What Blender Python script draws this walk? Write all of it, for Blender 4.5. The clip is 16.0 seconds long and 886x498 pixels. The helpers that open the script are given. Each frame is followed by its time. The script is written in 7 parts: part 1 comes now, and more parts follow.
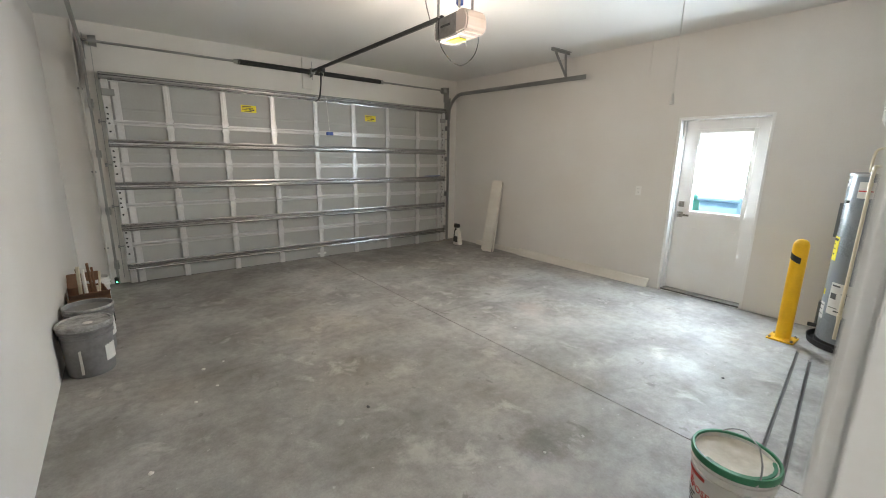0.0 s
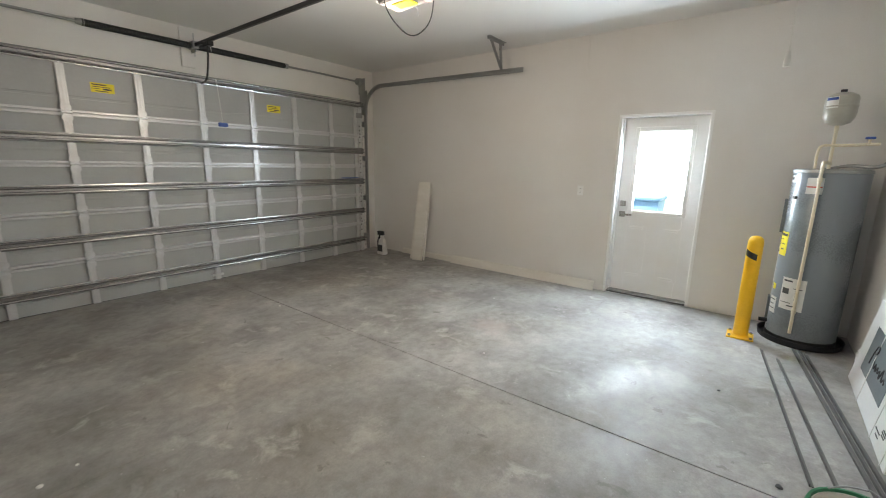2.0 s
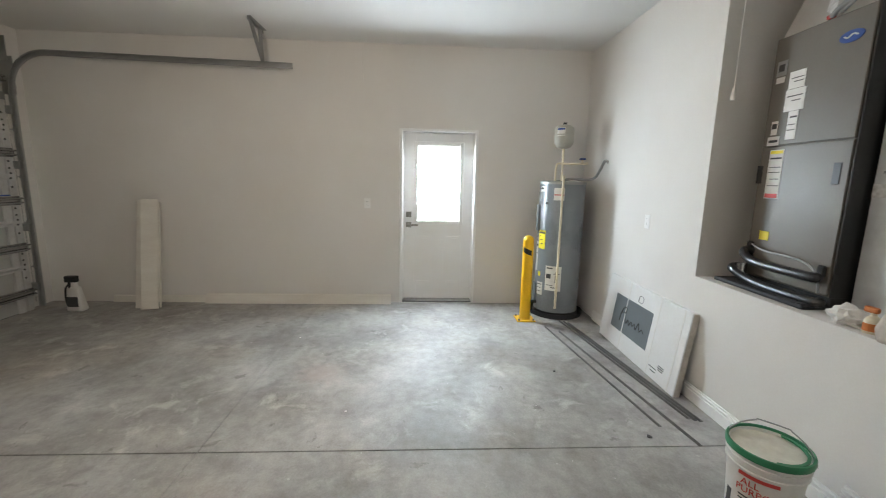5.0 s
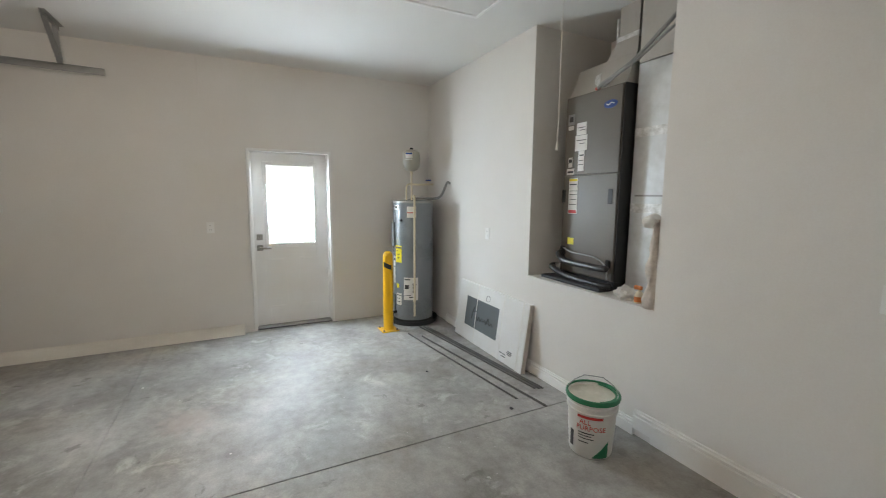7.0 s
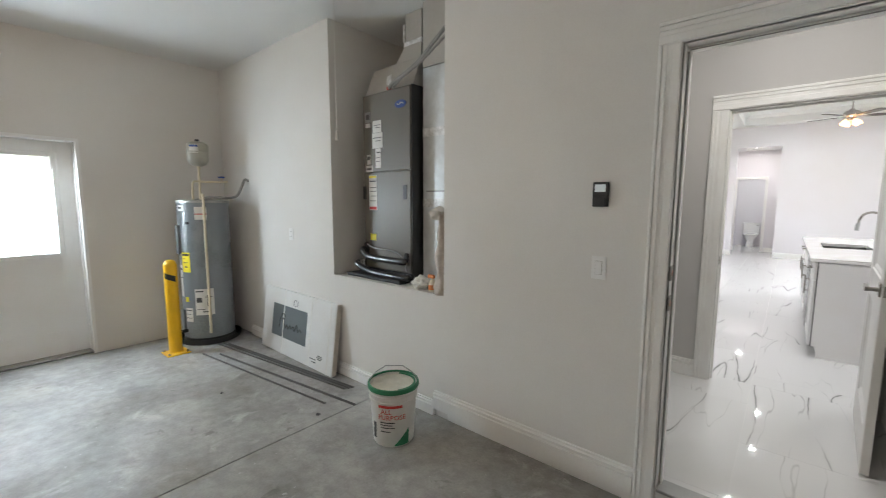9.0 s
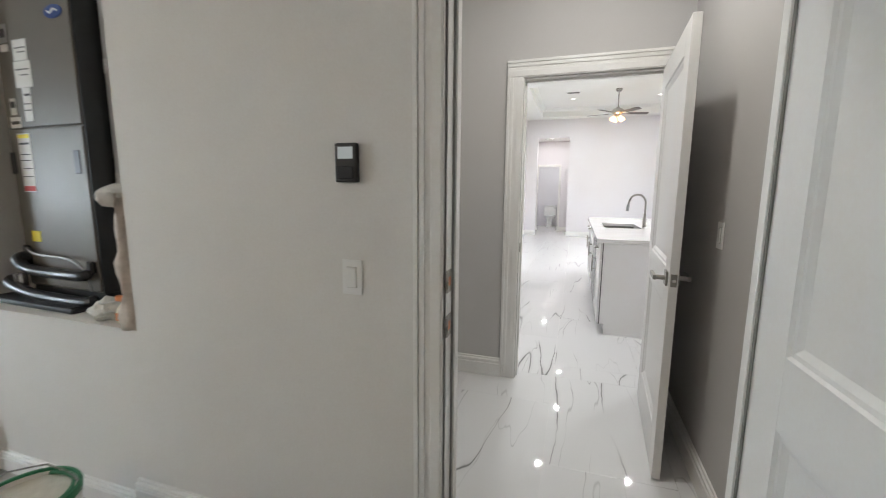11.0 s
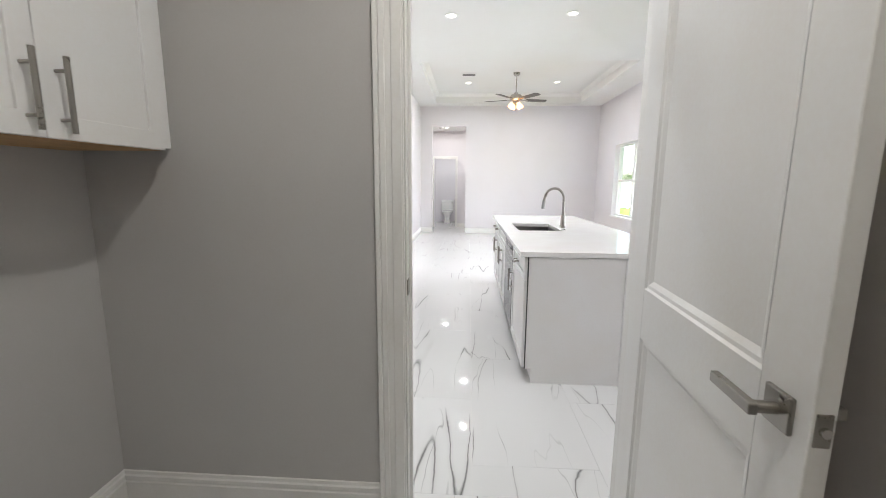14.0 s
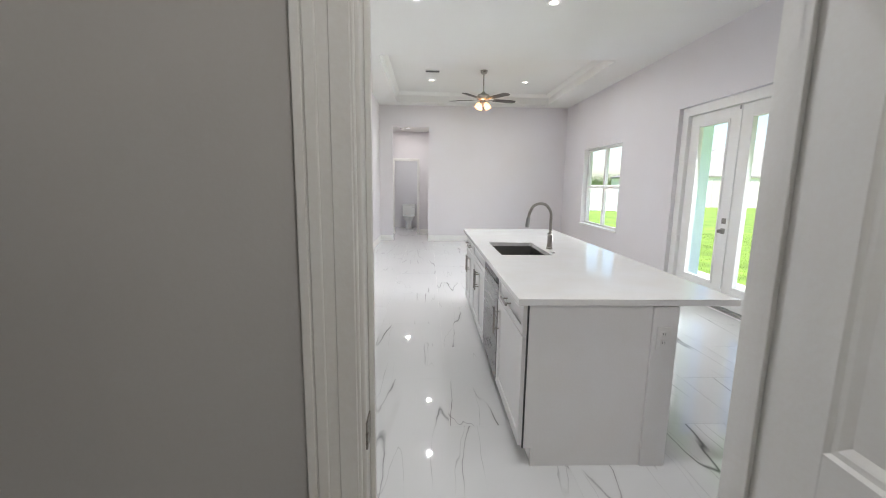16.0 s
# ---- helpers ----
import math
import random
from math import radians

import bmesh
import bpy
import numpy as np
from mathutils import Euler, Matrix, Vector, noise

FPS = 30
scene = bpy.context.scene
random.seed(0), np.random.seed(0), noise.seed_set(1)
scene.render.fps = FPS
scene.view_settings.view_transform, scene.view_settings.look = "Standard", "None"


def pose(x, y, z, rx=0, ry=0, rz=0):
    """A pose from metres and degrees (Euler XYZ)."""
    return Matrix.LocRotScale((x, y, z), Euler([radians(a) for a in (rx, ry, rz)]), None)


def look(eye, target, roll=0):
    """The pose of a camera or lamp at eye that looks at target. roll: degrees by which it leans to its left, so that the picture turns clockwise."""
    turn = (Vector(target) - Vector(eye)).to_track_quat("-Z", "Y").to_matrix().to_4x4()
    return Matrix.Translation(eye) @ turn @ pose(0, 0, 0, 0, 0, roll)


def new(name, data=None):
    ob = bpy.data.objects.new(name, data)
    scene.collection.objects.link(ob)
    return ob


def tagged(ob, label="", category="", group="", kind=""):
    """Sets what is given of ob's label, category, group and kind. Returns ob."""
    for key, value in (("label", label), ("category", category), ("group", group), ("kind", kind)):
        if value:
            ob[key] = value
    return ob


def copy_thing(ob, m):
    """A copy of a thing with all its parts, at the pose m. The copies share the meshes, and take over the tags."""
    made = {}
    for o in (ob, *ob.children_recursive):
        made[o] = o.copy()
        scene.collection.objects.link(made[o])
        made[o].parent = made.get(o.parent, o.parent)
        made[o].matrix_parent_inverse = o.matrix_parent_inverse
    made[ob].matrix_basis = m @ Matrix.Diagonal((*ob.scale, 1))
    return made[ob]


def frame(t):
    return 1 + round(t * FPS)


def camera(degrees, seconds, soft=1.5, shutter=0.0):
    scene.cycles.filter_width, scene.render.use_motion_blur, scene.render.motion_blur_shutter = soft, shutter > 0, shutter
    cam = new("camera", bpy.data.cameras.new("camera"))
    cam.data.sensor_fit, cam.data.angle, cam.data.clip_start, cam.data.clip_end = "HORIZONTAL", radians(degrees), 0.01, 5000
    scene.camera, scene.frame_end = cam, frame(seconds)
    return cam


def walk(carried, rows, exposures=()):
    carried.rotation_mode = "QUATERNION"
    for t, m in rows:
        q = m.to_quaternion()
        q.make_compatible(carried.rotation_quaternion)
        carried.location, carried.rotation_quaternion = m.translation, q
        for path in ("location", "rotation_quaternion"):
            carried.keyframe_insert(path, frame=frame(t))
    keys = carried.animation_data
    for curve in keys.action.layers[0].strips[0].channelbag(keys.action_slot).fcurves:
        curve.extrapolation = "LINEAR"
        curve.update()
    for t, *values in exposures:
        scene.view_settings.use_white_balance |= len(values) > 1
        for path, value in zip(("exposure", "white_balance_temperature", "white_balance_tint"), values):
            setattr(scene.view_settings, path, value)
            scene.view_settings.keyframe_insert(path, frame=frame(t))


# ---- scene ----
cam = camera(94.6, 16.0, soft=1.0, shutter=0.3)
PATH = [
    (0, (0.249, 0.033, 1.562), (1.459, 1.565, 1.129), 0.9),
    (0.5, (0.282, 0.236, 1.562), (1.53, 1.739, 1.135), 0.9),
    (1, (0.32, 0.461, 1.521), (1.645, 1.898, 1.099), 0.9),
    (1.5, (0.351, 0.661, 1.516), (1.788, 1.989, 1.1), 1.0),
    (2, (0.418, 0.862, 1.49), (1.971, 2.054, 1.082), 1.0),
    (2.5, (0.468, 1.103, 1.491), (2.14, 2.124, 1.091), 1.0),
    (3, (0.513, 1.33, 1.484), (2.293, 2.154, 1.091), 0.8),
    (3.5, (0.539, 1.539, 1.492), (2.407, 2.139, 1.106), 0.8),
    (4, (0.588, 1.702, 1.482), (2.52, 2.059, 1.106), 0.8),
    (4.2, (0.617, 1.756, 1.483), (2.564, 2.018, 1.11), 0.8),
    (6.3, (0.497, 2.271, 1.524), (2.373, 1.635, 1.246), 0.8),
    (6.5, (0.478, 2.302, 1.557), (2.327, 1.594, 1.274), 0.5),
    (7, (0.432, 2.329, 1.559), (2.207, 1.445, 1.3), 0.4),
    (7.5, (0.391, 2.323, 1.551), (2.072, 1.267, 1.31), 0.3),
    (8, (0.361, 2.288, 1.536), (1.931, 1.071, 1.305), 0.2),
    (8.5, (0.342, 2.226, 1.511), (1.778, 0.852, 1.284), 0.1),
    (9, (0.329, 2.116, 1.488), (1.609, 0.597, 1.259), 0.2),
    (9.5, (0.315, 1.944, 1.472), (1.426, 0.298, 1.234), 0.2),
    (10, (0.329, 1.741, 1.461), (1.256, -0.013, 1.206), 0.2),
    (10.2, (0.337, 1.653, 1.451), (1.196, -0.135, 1.189), 0.2),
    (12.3, (0.39, 0.483, 1.452), (0.693, -1.468, 1.134), 0.6),
    (12.5, (0.397, 0.401, 1.455), (0.673, -1.554, 1.138), 0.5),
    (13, (0.441, 0.214, 1.449), (0.657, -1.749, 1.129), 0.5),
    (13.5, (0.472, 0.032, 1.444), (0.641, -1.935, 1.125), 0.4),
    (14, (0.487, -0.126, 1.435), (0.608, -2.097, 1.117), 0.4),
    (14.5, (0.478, -0.305, 1.452), (0.555, -2.278, 1.132), 0.5),
    (15, (0.491, -0.546, 1.505), (0.51, -2.52, 1.182), 0.8),
    (15.5, (0.524, -0.679, 1.546), (0.514, -2.651, 1.218), 0.1),
    (16, (0.590, -0.842, 1.548), (0.514, -2.815, 1.231), 0.8),
]
CAN_W, LAUNDRY_W = 5.2, 5.0
EXPOSURES = [(0, 2.14), (2.5, 2.05), (4.2, 1.98), (6.5, 1.74), (9.0, 1.6), (10.2, 1.58), (12.5, 1.68), (13.5, 1.66), (14.5, 1.52), (15.5, 1.32), (16, 1.08)]
walk(cam, [(t, look(eye, target, roll)) for t, eye, target, roll in PATH], EXPOSURES)

# ---- daylight ----
world = bpy.data.worlds.new("sky")
scene.world = world
world.use_nodes = True
sky = world.node_tree.nodes.new("ShaderNodeTexSky")
sky.sky_type, sky.sun_disc = "NISHITA", False
sky.dust_density = 1.5
sky.sun_elevation, sky.sun_rotation = radians(61), radians(326)
back = world.node_tree.nodes["Background"]
back.inputs["Strength"].default_value = 0.15
world.node_tree.links.new(sky.outputs[0], back.inputs["Color"])


def lamp(name, kind, energy, colour, matrix, size=0.1, size_y=None, angle=None, spread=None):
    data = bpy.data.lights.new(name, kind)
    data.energy, data.color = energy, colour
    if kind == "AREA":
        data.shape = "RECTANGLE" if size_y else "DISK"
        data.size = size
        if size_y:
            data.size_y = size_y
        if spread:
            data.spread = radians(spread)
    elif kind == "SUN":
        data.angle = radians(angle)
    else:
        data.shadow_soft_size = size
    ob = new(name, data)
    ob.matrix_world = matrix
    return ob


# the sun stands high over the front of the house, so no beam falls into the rooms
lamp("sun", "SUN", 4.5, (1.0, 0.95, 0.88), look((0, 0, 20), (4.0, -6.0, 7.0)), angle=0.5)
# daylight in the glazed opening of the side door
lamp("side_door_daylight", "AREA", 15, (0.76, 0.89, 1.0), look((5.62, 1.78, 1.555), (0, 1.78, -0.5)), 0.53, 0.80)
# stands in for the opener's bulb, hung in the air before the lit lens
lamp("opener_bulb", "POINT", 2.3, (1.0, 0.855, 0.71), pose(2.63, 2.25, 2.52), 0.12)
# unseen fill lamp added below the opener to brighten door and walls
lamp("opener_bulb_low", "POINT", 10.5, (1.0, 0.855, 0.71), pose(2.63, 3.08, 2.22), 0.12)
# daylight in the openings of the great room
lamp("french_door_daylight", "AREA", 20, (0.90, 0.95, 1.0), look((-3.0, -5.49, 1.36), (0, -5.49, 1.0)), 1.62, 1.95, spread=90)
lamp("window_daylight", "AREA", 8, (0.90, 0.95, 1.0), look((-2.99, -8.99, 1.52), (0, -8.99, 1.2)), 1.6, 1.45, spread=100)

# ---- materials ----
def surf(name, col, rough=0.6, metal=0.0, var=0.06, scale=2.5, fine=55.0, bump=0.03, rvar=0.08, hue=(1.0, 0.97, 0.93), stretch=(1, 1, 1), coat=0.0, each=0.0):
    """A surface with broad and fine variation of colour, gloss and relief."""
    m = bpy.data.materials.new(name)
    m.use_nodes = True
    nt = m.node_tree
    n, l = nt.nodes, nt.links
    b = n["Principled BSDF"]
    b.inputs["Metallic"].default_value = metal
    b.inputs["Coat Weight"].default_value = coat
    co = n.new("ShaderNodeTexCoord")
    mp = n.new("ShaderNodeMapping")
    mp.inputs["Scale"].default_value = stretch
    l.new(co.outputs["Object"], mp.inputs["Vector"])
    broad, grain = n.new("ShaderNodeTexNoise"), n.new("ShaderNodeTexNoise")
    broad.inputs["Scale"].default_value, broad.inputs["Detail"].default_value = scale, 5
    grain.inputs["Scale"].default_value, grain.inputs["Detail"].default_value = fine, 4
    for t in (broad, grain):
        l.new(mp.outputs[0], t.inputs["Vector"])
    add = n.new("ShaderNodeMath")
    add.operation = "MULTIPLY_ADD"
    add.inputs[1].default_value = 0.7
    l.new(broad.outputs["Fac"], add.inputs[0])
    half = n.new("ShaderNodeMath")
    half.operation = "MULTIPLY"
    half.inputs[1].default_value = 0.3
    l.new(grain.outputs["Fac"], half.inputs[0])
    l.new(half.outputs[0], add.inputs[2])
    ramp = n.new("ShaderNodeValToRGB")
    ramp.color_ramp.elements[0].position, ramp.color_ramp.elements[1].position = 0.3, 0.7
    ramp.color_ramp.elements[0].color = (*[max(0, c * (1 - var * 1.6) * h) for c, h in zip(col, hue)], 1)
    ramp.color_ramp.elements[1].color = (*[min(1, c * (1 + var)) for c in col], 1)
    l.new(add.outputs[0], ramp.inputs[0])
    out = ramp.outputs[0]
    if each:
        info, hs, mm = n.new("ShaderNodeObjectInfo"), n.new("ShaderNodeHueSaturation"), n.new("ShaderNodeMapRange")
        mm.inputs["To Min"].default_value, mm.inputs["To Max"].default_value = 1 - each, 1 + each
        l.new(info.outputs["Random"], mm.inputs["Value"])
        l.new(mm.outputs[0], hs.inputs["Value"])
        l.new(out, hs.inputs["Color"])
        out = hs.outputs[0]
    l.new(out, b.inputs["Base Color"])
    rr = n.new("ShaderNodeMapRange")
    rr.inputs["From Min"].default_value, rr.inputs["From Max"].default_value = 0.3, 0.7
    rr.inputs["To Min"].default_value, rr.inputs["To Max"].default_value = max(0.02, rough - rvar), min(1, rough + rvar)
    l.new(add.outputs[0], rr.inputs["Value"])
    l.new(rr.outputs[0], b.inputs["Roughness"])
    if bump:
        bp = n.new("ShaderNodeBump")
        bp.inputs["Strength"].default_value, bp.inputs["Distance"].default_value = min(1, bump * 8), 0.004
        l.new(grain.outputs["Fac"], bp.inputs["Height"])
        l.new(bp.outputs[0], b.inputs["Normal"])
    return m


def concrete():
    """Power-trowelled slab: pale blotches, dark stains, fine pitting."""
    m = surf("concrete_slab", (0.30, 0.295, 0.28), 0.5)
    nt = m.node_tree
    n, l = nt.nodes, nt.links
    for node in list(n):
        if node.type not in ("BSDF_PRINCIPLED", "OUTPUT_MATERIAL"):
            n.remove(node)
    b = n["Principled BSDF"]
    geo = n.new("ShaderNodeNewGeometry")
    def noise_at(scale, detail=6, rough=0.6, dist=0.0):
        t = n.new("ShaderNodeTexNoise")
        t.inputs["Scale"].default_value, t.inputs["Detail"].default_value = scale, detail
        t.inputs["Roughness"].default_value, t.inputs["Distortion"].default_value = rough, dist
        l.new(geo.outputs["Position"], t.inputs["Vector"])
        return t.outputs["Fac"]
    def ramp(src, stops):
        r = n.new("ShaderNodeValToRGB")
        el = r.color_ramp.elements
        el[0].position, el[0].color = stops[0][0], (*stops[0][1], 1)
        el[1].position, el[1].color = stops[-1][0], (*stops[-1][1], 1)
        for p, c in stops[1:-1]:
            e = el.new(p)
            e.color = (*c, 1)
        l.new(src, r.inputs[0])
        return r.outputs[0]
    def mix(kind, fac, a, c):
        x = n.new("ShaderNodeMix")
        x.data_type, x.blend_type = "RGBA", kind
        if isinstance(fac, float):
            x.inputs[0].default_value = fac
        else:
            l.new(fac, x.inputs[0])
        l.new(a, x.inputs[6])
        if isinstance(c, tuple):
            x.inputs[7].default_value = (*c, 1)
        else:
            l.new(c, x.inputs[7])
        return x.outputs[2]
    big = ramp(noise_at(0.65, 4, 0.55, 0.3), [(0.34, (0.265, 0.252, 0.233)), (0.52, (0.330, 0.318, 0.300)), (0.68, (0.415, 0.404, 0.390))])
    mid = ramp(noise_at(2.0, 9, 0.56, 0.25), [(0.34, (0.74, 0.735, 0.72)), (0.50, (0.98, 0.98, 0.98)), (0.67, (1.18, 1.18, 1.18))])
    col = mix("MULTIPLY", 1.0, big, mid)
    mottle = ramp(noise_at(14, 6, 0.6, 0.0), [(0.32, (0.84, 0.835, 0.825)), (0.52, (1.0, 1.0, 1.0)), (0.70, (1.12, 1.12, 1.12))])
    col = mix("MULTIPLY", 1.0, col, mottle)
    # trowel scuffs: pale, torn-edged, gathered in a few areas
    scuff = ramp(noise_at(4.6, 10, 0.66, 0.5), [(0.54, (0, 0, 0)), (0.66, (1, 1, 1))])
    where = ramp(noise_at(1.15, 3, 0.5), [(0.44, (0, 0, 0)), (0.60, (0.56, 0.56, 0.56))])
    col = mix("MIX", mix("MULTIPLY", 1.0, scuff, where), col, (0.56, 0.54, 0.51))
    dark = ramp(noise_at(1.7, 9, 0.62, 0.2), [(0.58, (0, 0, 0)), (0.72, (0.5, 0.5, 0.5))])
    col = mix("MIX", dark, col, (0.15, 0.142, 0.13))
    smear = ramp(noise_at(5.3, 8, 0.62, 0.7), [(0.645, (0, 0, 0)), (0.69, (0.55, 0.55, 0.55))])
    col = mix("MIX", smear, col, (0.13, 0.12, 0.105))
    tan = ramp(noise_at(0.9, 3, 0.5, 0.3), [(0.5, (0, 0, 0)), (0.7, (1, 1, 1))])
    col = mix("MULTIPLY", mix("MULTIPLY", 1.0, tan, (0.6, 0.6, 0.6)), col, (1.05, 0.96, 0.85))
    speck = ramp(noise_at(23, 2, 0.5), [(0.735, (0, 0, 0)), (0.76, (1, 1, 1))])
    col = mix("MIX", mix("MULTIPLY", 1.0, speck, (0.5, 0.5, 0.5)), col, (0.62, 0.61, 0.58))
    grit = ramp(noise_at(75, 4, 0.7), [(0.3, (0.88, 0.88, 0.88)), (0.7, (1.08, 1.08, 1.08))])
    col = mix("MULTIPLY", 1.0, col, grit)
    def patch(at, size, colour, much):
        """A blotch of its own at one place on the slab, with a torn edge."""
        d = n.new("ShaderNodeVectorMath")
        d.operation = "DISTANCE"
        d.inputs[1].default_value = at
        l.new(geo.outputs["Position"], d.inputs[0])
        w = n.new("ShaderNodeMath")
        w.operation = "MULTIPLY_ADD"
        w.inputs[1].default_value = 0.5
        l.new(noise_at(9, 8, 0.7), w.inputs[0])
        l.new(d.outputs["Value"], w.inputs[2])
        return mix("MIX", ramp(w.outputs[0], [(size + 0.10, (much, much, much)), (size + 0.24, (0, 0, 0))]), col, colour)
    for at, size, colour, much in (((1.96, 1.28, 0), 0.20, (0.105, 0.092, 0.075), 0.62), ((1.36, 1.62, 0), 0.17, (0.55, 0.52, 0.48), 0.5), ((1.78, 2.44, 0), 0.16, (0.56, 0.53, 0.49), 0.5), ((3.58, 2.71, 0), 0.24, (0.52, 0.42, 0.38), 0.4), ((1.03, 2.79, 0), 0.13, (0.12, 0.11, 0.095), 0.45)):
        col = patch(at, size, colour, much)
    l.new(col, b.inputs["Base Color"])
    r = n.new("ShaderNodeMapRange")
    r.inputs["From Min"].default_value, r.inputs["From Max"].default_value = 0.35, 0.65
    r.inputs["To Min"].default_value, r.inputs["To Max"].default_value = 0.50, 0.72
    l.new(noise_at(2.2, 6), r.inputs["Value"])
    l.new(r.outputs[0], b.inputs["Roughness"])
    bp = n.new("ShaderNodeBump")
    bp.inputs["Strength"].default_value, bp.inputs["Distance"].default_value = 0.25, 0.003
    l.new(noise_at(38, 6, 0.65), bp.inputs["Height"])
    l.new(bp.outputs[0], b.inputs["Normal"])
    return m


def marble():
    """Polished white porcelain with grey veins that run mostly along y."""
    m = bpy.data.materials.new("marble_tile")
    m.use_nodes = True
    n, l = m.node_tree.nodes, m.node_tree.links
    b = n["Principled BSDF"]
    geo = n.new("ShaderNodeNewGeometry")
    info = n.new("ShaderNodeObjectInfo")
    shift = n.new("ShaderNodeVectorMath")
    shift.operation = "MULTIPLY_ADD"
    l.new(info.outputs["Random"], shift.inputs[0])
    shift.inputs[1].default_value = (7.3, 11.1, 0)
    l.new(geo.outputs["Position"], shift.inputs[2])
    mp = n.new("ShaderNodeMapping")
    mp.inputs["Rotation"].default_value = (0, 0, radians(9))
    mp.inputs["Scale"].default_value = (1.0, 0.11, 1)
    l.new(shift.outputs[0], mp.inputs["Vector"])
    col = None
    warp = n.new("ShaderNodeTexNoise")
    warp.inputs["Scale"].default_value, warp.inputs["Detail"].default_value = 2.2, 5
    l.new(shift.outputs[0], warp.inputs["Vector"])
    bent = n.new("ShaderNodeVectorMath")
    bent.operation = "MULTIPLY_ADD"
    bent.inputs[1].default_value = (0.065, 0.03, 0)
    l.new(warp.outputs["Color"], bent.inputs[0])
    l.new(mp.outputs[0], bent.inputs[2])
    def vein(scale, width, dark):
        t = n.new("ShaderNodeTexNoise")
        t.noise_dimensions = "2D"
        t.inputs["Scale"].default_value, t.inputs["Detail"].default_value = scale, 3
        t.inputs["Roughness"].default_value = 0.45
        l.new(bent.outputs[0], t.inputs["Vector"])
        mid = n.new("ShaderNodeMath")
        mid.operation = "SUBTRACT"
        mid.inputs[1].default_value = 0.5
        l.new(t.outputs["Fac"], mid.inputs[0])
        dist = n.new("ShaderNodeMath")
        dist.operation = "ABSOLUTE"
        l.new(mid.outputs[0], dist.inputs[0])
        r = n.new("ShaderNodeValToRGB")
        r.color_ramp.elements[0].position, r.color_ramp.elements[0].color = 0.0, (dark, dark, dark * 0.99, 1)
        r.color_ramp.elements[1].position, r.color_ramp.elements[1].color = width, (1, 1, 1, 1)
        l.new(dist.outputs[0], r.inputs[0])
        return r.outputs[0]
    def mul(x, y):
        k = n.new("ShaderNodeMix")
        k.data_type, k.blend_type = "RGBA", "MULTIPLY"
        k.inputs[0].default_value = 1
        l.new(x, k.inputs[6])
        l.new(y, k.inputs[7])
        return k.outputs[2]
    faint = n.new("ShaderNodeTexNoise")
    faint.inputs["Scale"].default_value, faint.inputs["Detail"].default_value = 1.7, 2
    l.new(shift.outputs[0], faint.inputs["Vector"])
    fr = n.new("ShaderNodeMapRange")
    fr.inputs["From Min"].default_value, fr.inputs["From Max"].default_value = 0.42, 0.58
    l.new(faint.outputs["Fac"], fr.inputs["Value"])
    raw = mul(vein(1.5, 0.0026, 0.24), mul(vein(1.5, 0.014, 0.90), vein(3.1, 0.0019, 0.60)))
    some = n.new("ShaderNodeMix")
    some.data_type = "RGBA"
    l.new(fr.outputs[0], some.inputs[0])
    some.inputs[6].default_value = (1, 1, 1, 1)
    l.new(raw, some.inputs[7])
    v = some.outputs[2]
    base = n.new("ShaderNodeTexNoise")
    base.inputs["Scale"].default_value = 1.5
    l.new(mp.outputs[0], base.inputs["Vector"])
    rr = n.new("ShaderNodeValToRGB")
    rr.color_ramp.elements[0].color, rr.color_ramp.elements[1].color = (0.65, 0.645, 0.635, 1), (0.73, 0.727, 0.72, 1)
    l.new(base.outputs["Fac"], rr.inputs[0])
    l.new(mul(rr.outputs[0], v), b.inputs["Base Color"])
    b.inputs["Roughness"].default_value = 0.03
    b.inputs["IOR"].default_value = 1.62
    return m


def glow(name, col, strength, rough=0.4):
    m = bpy.data.materials.new(name)
    m.use_nodes = True
    b = m.node_tree.nodes["Principled BSDF"]
    b.inputs["Base Color"].default_value = (*col, 1)
    b.inputs["Emission Color"].default_value = (*col, 1)
    b.inputs["Emission Strength"].default_value = strength
    b.inputs["Roughness"].default_value = rough
    return m


def glass(name, tint=(0.96, 0.98, 0.98)):
    m = bpy.data.materials.new(name)
    m.use_nodes = True
    b = m.node_tree.nodes["Principled BSDF"]
    b.inputs["Base Color"].default_value = (*tint, 1)
    b.inputs["Transmission Weight"].default_value = 1
    b.inputs["Roughness"].default_value = 0.0
    b.inputs["IOR"].default_value = 1.02
    return m


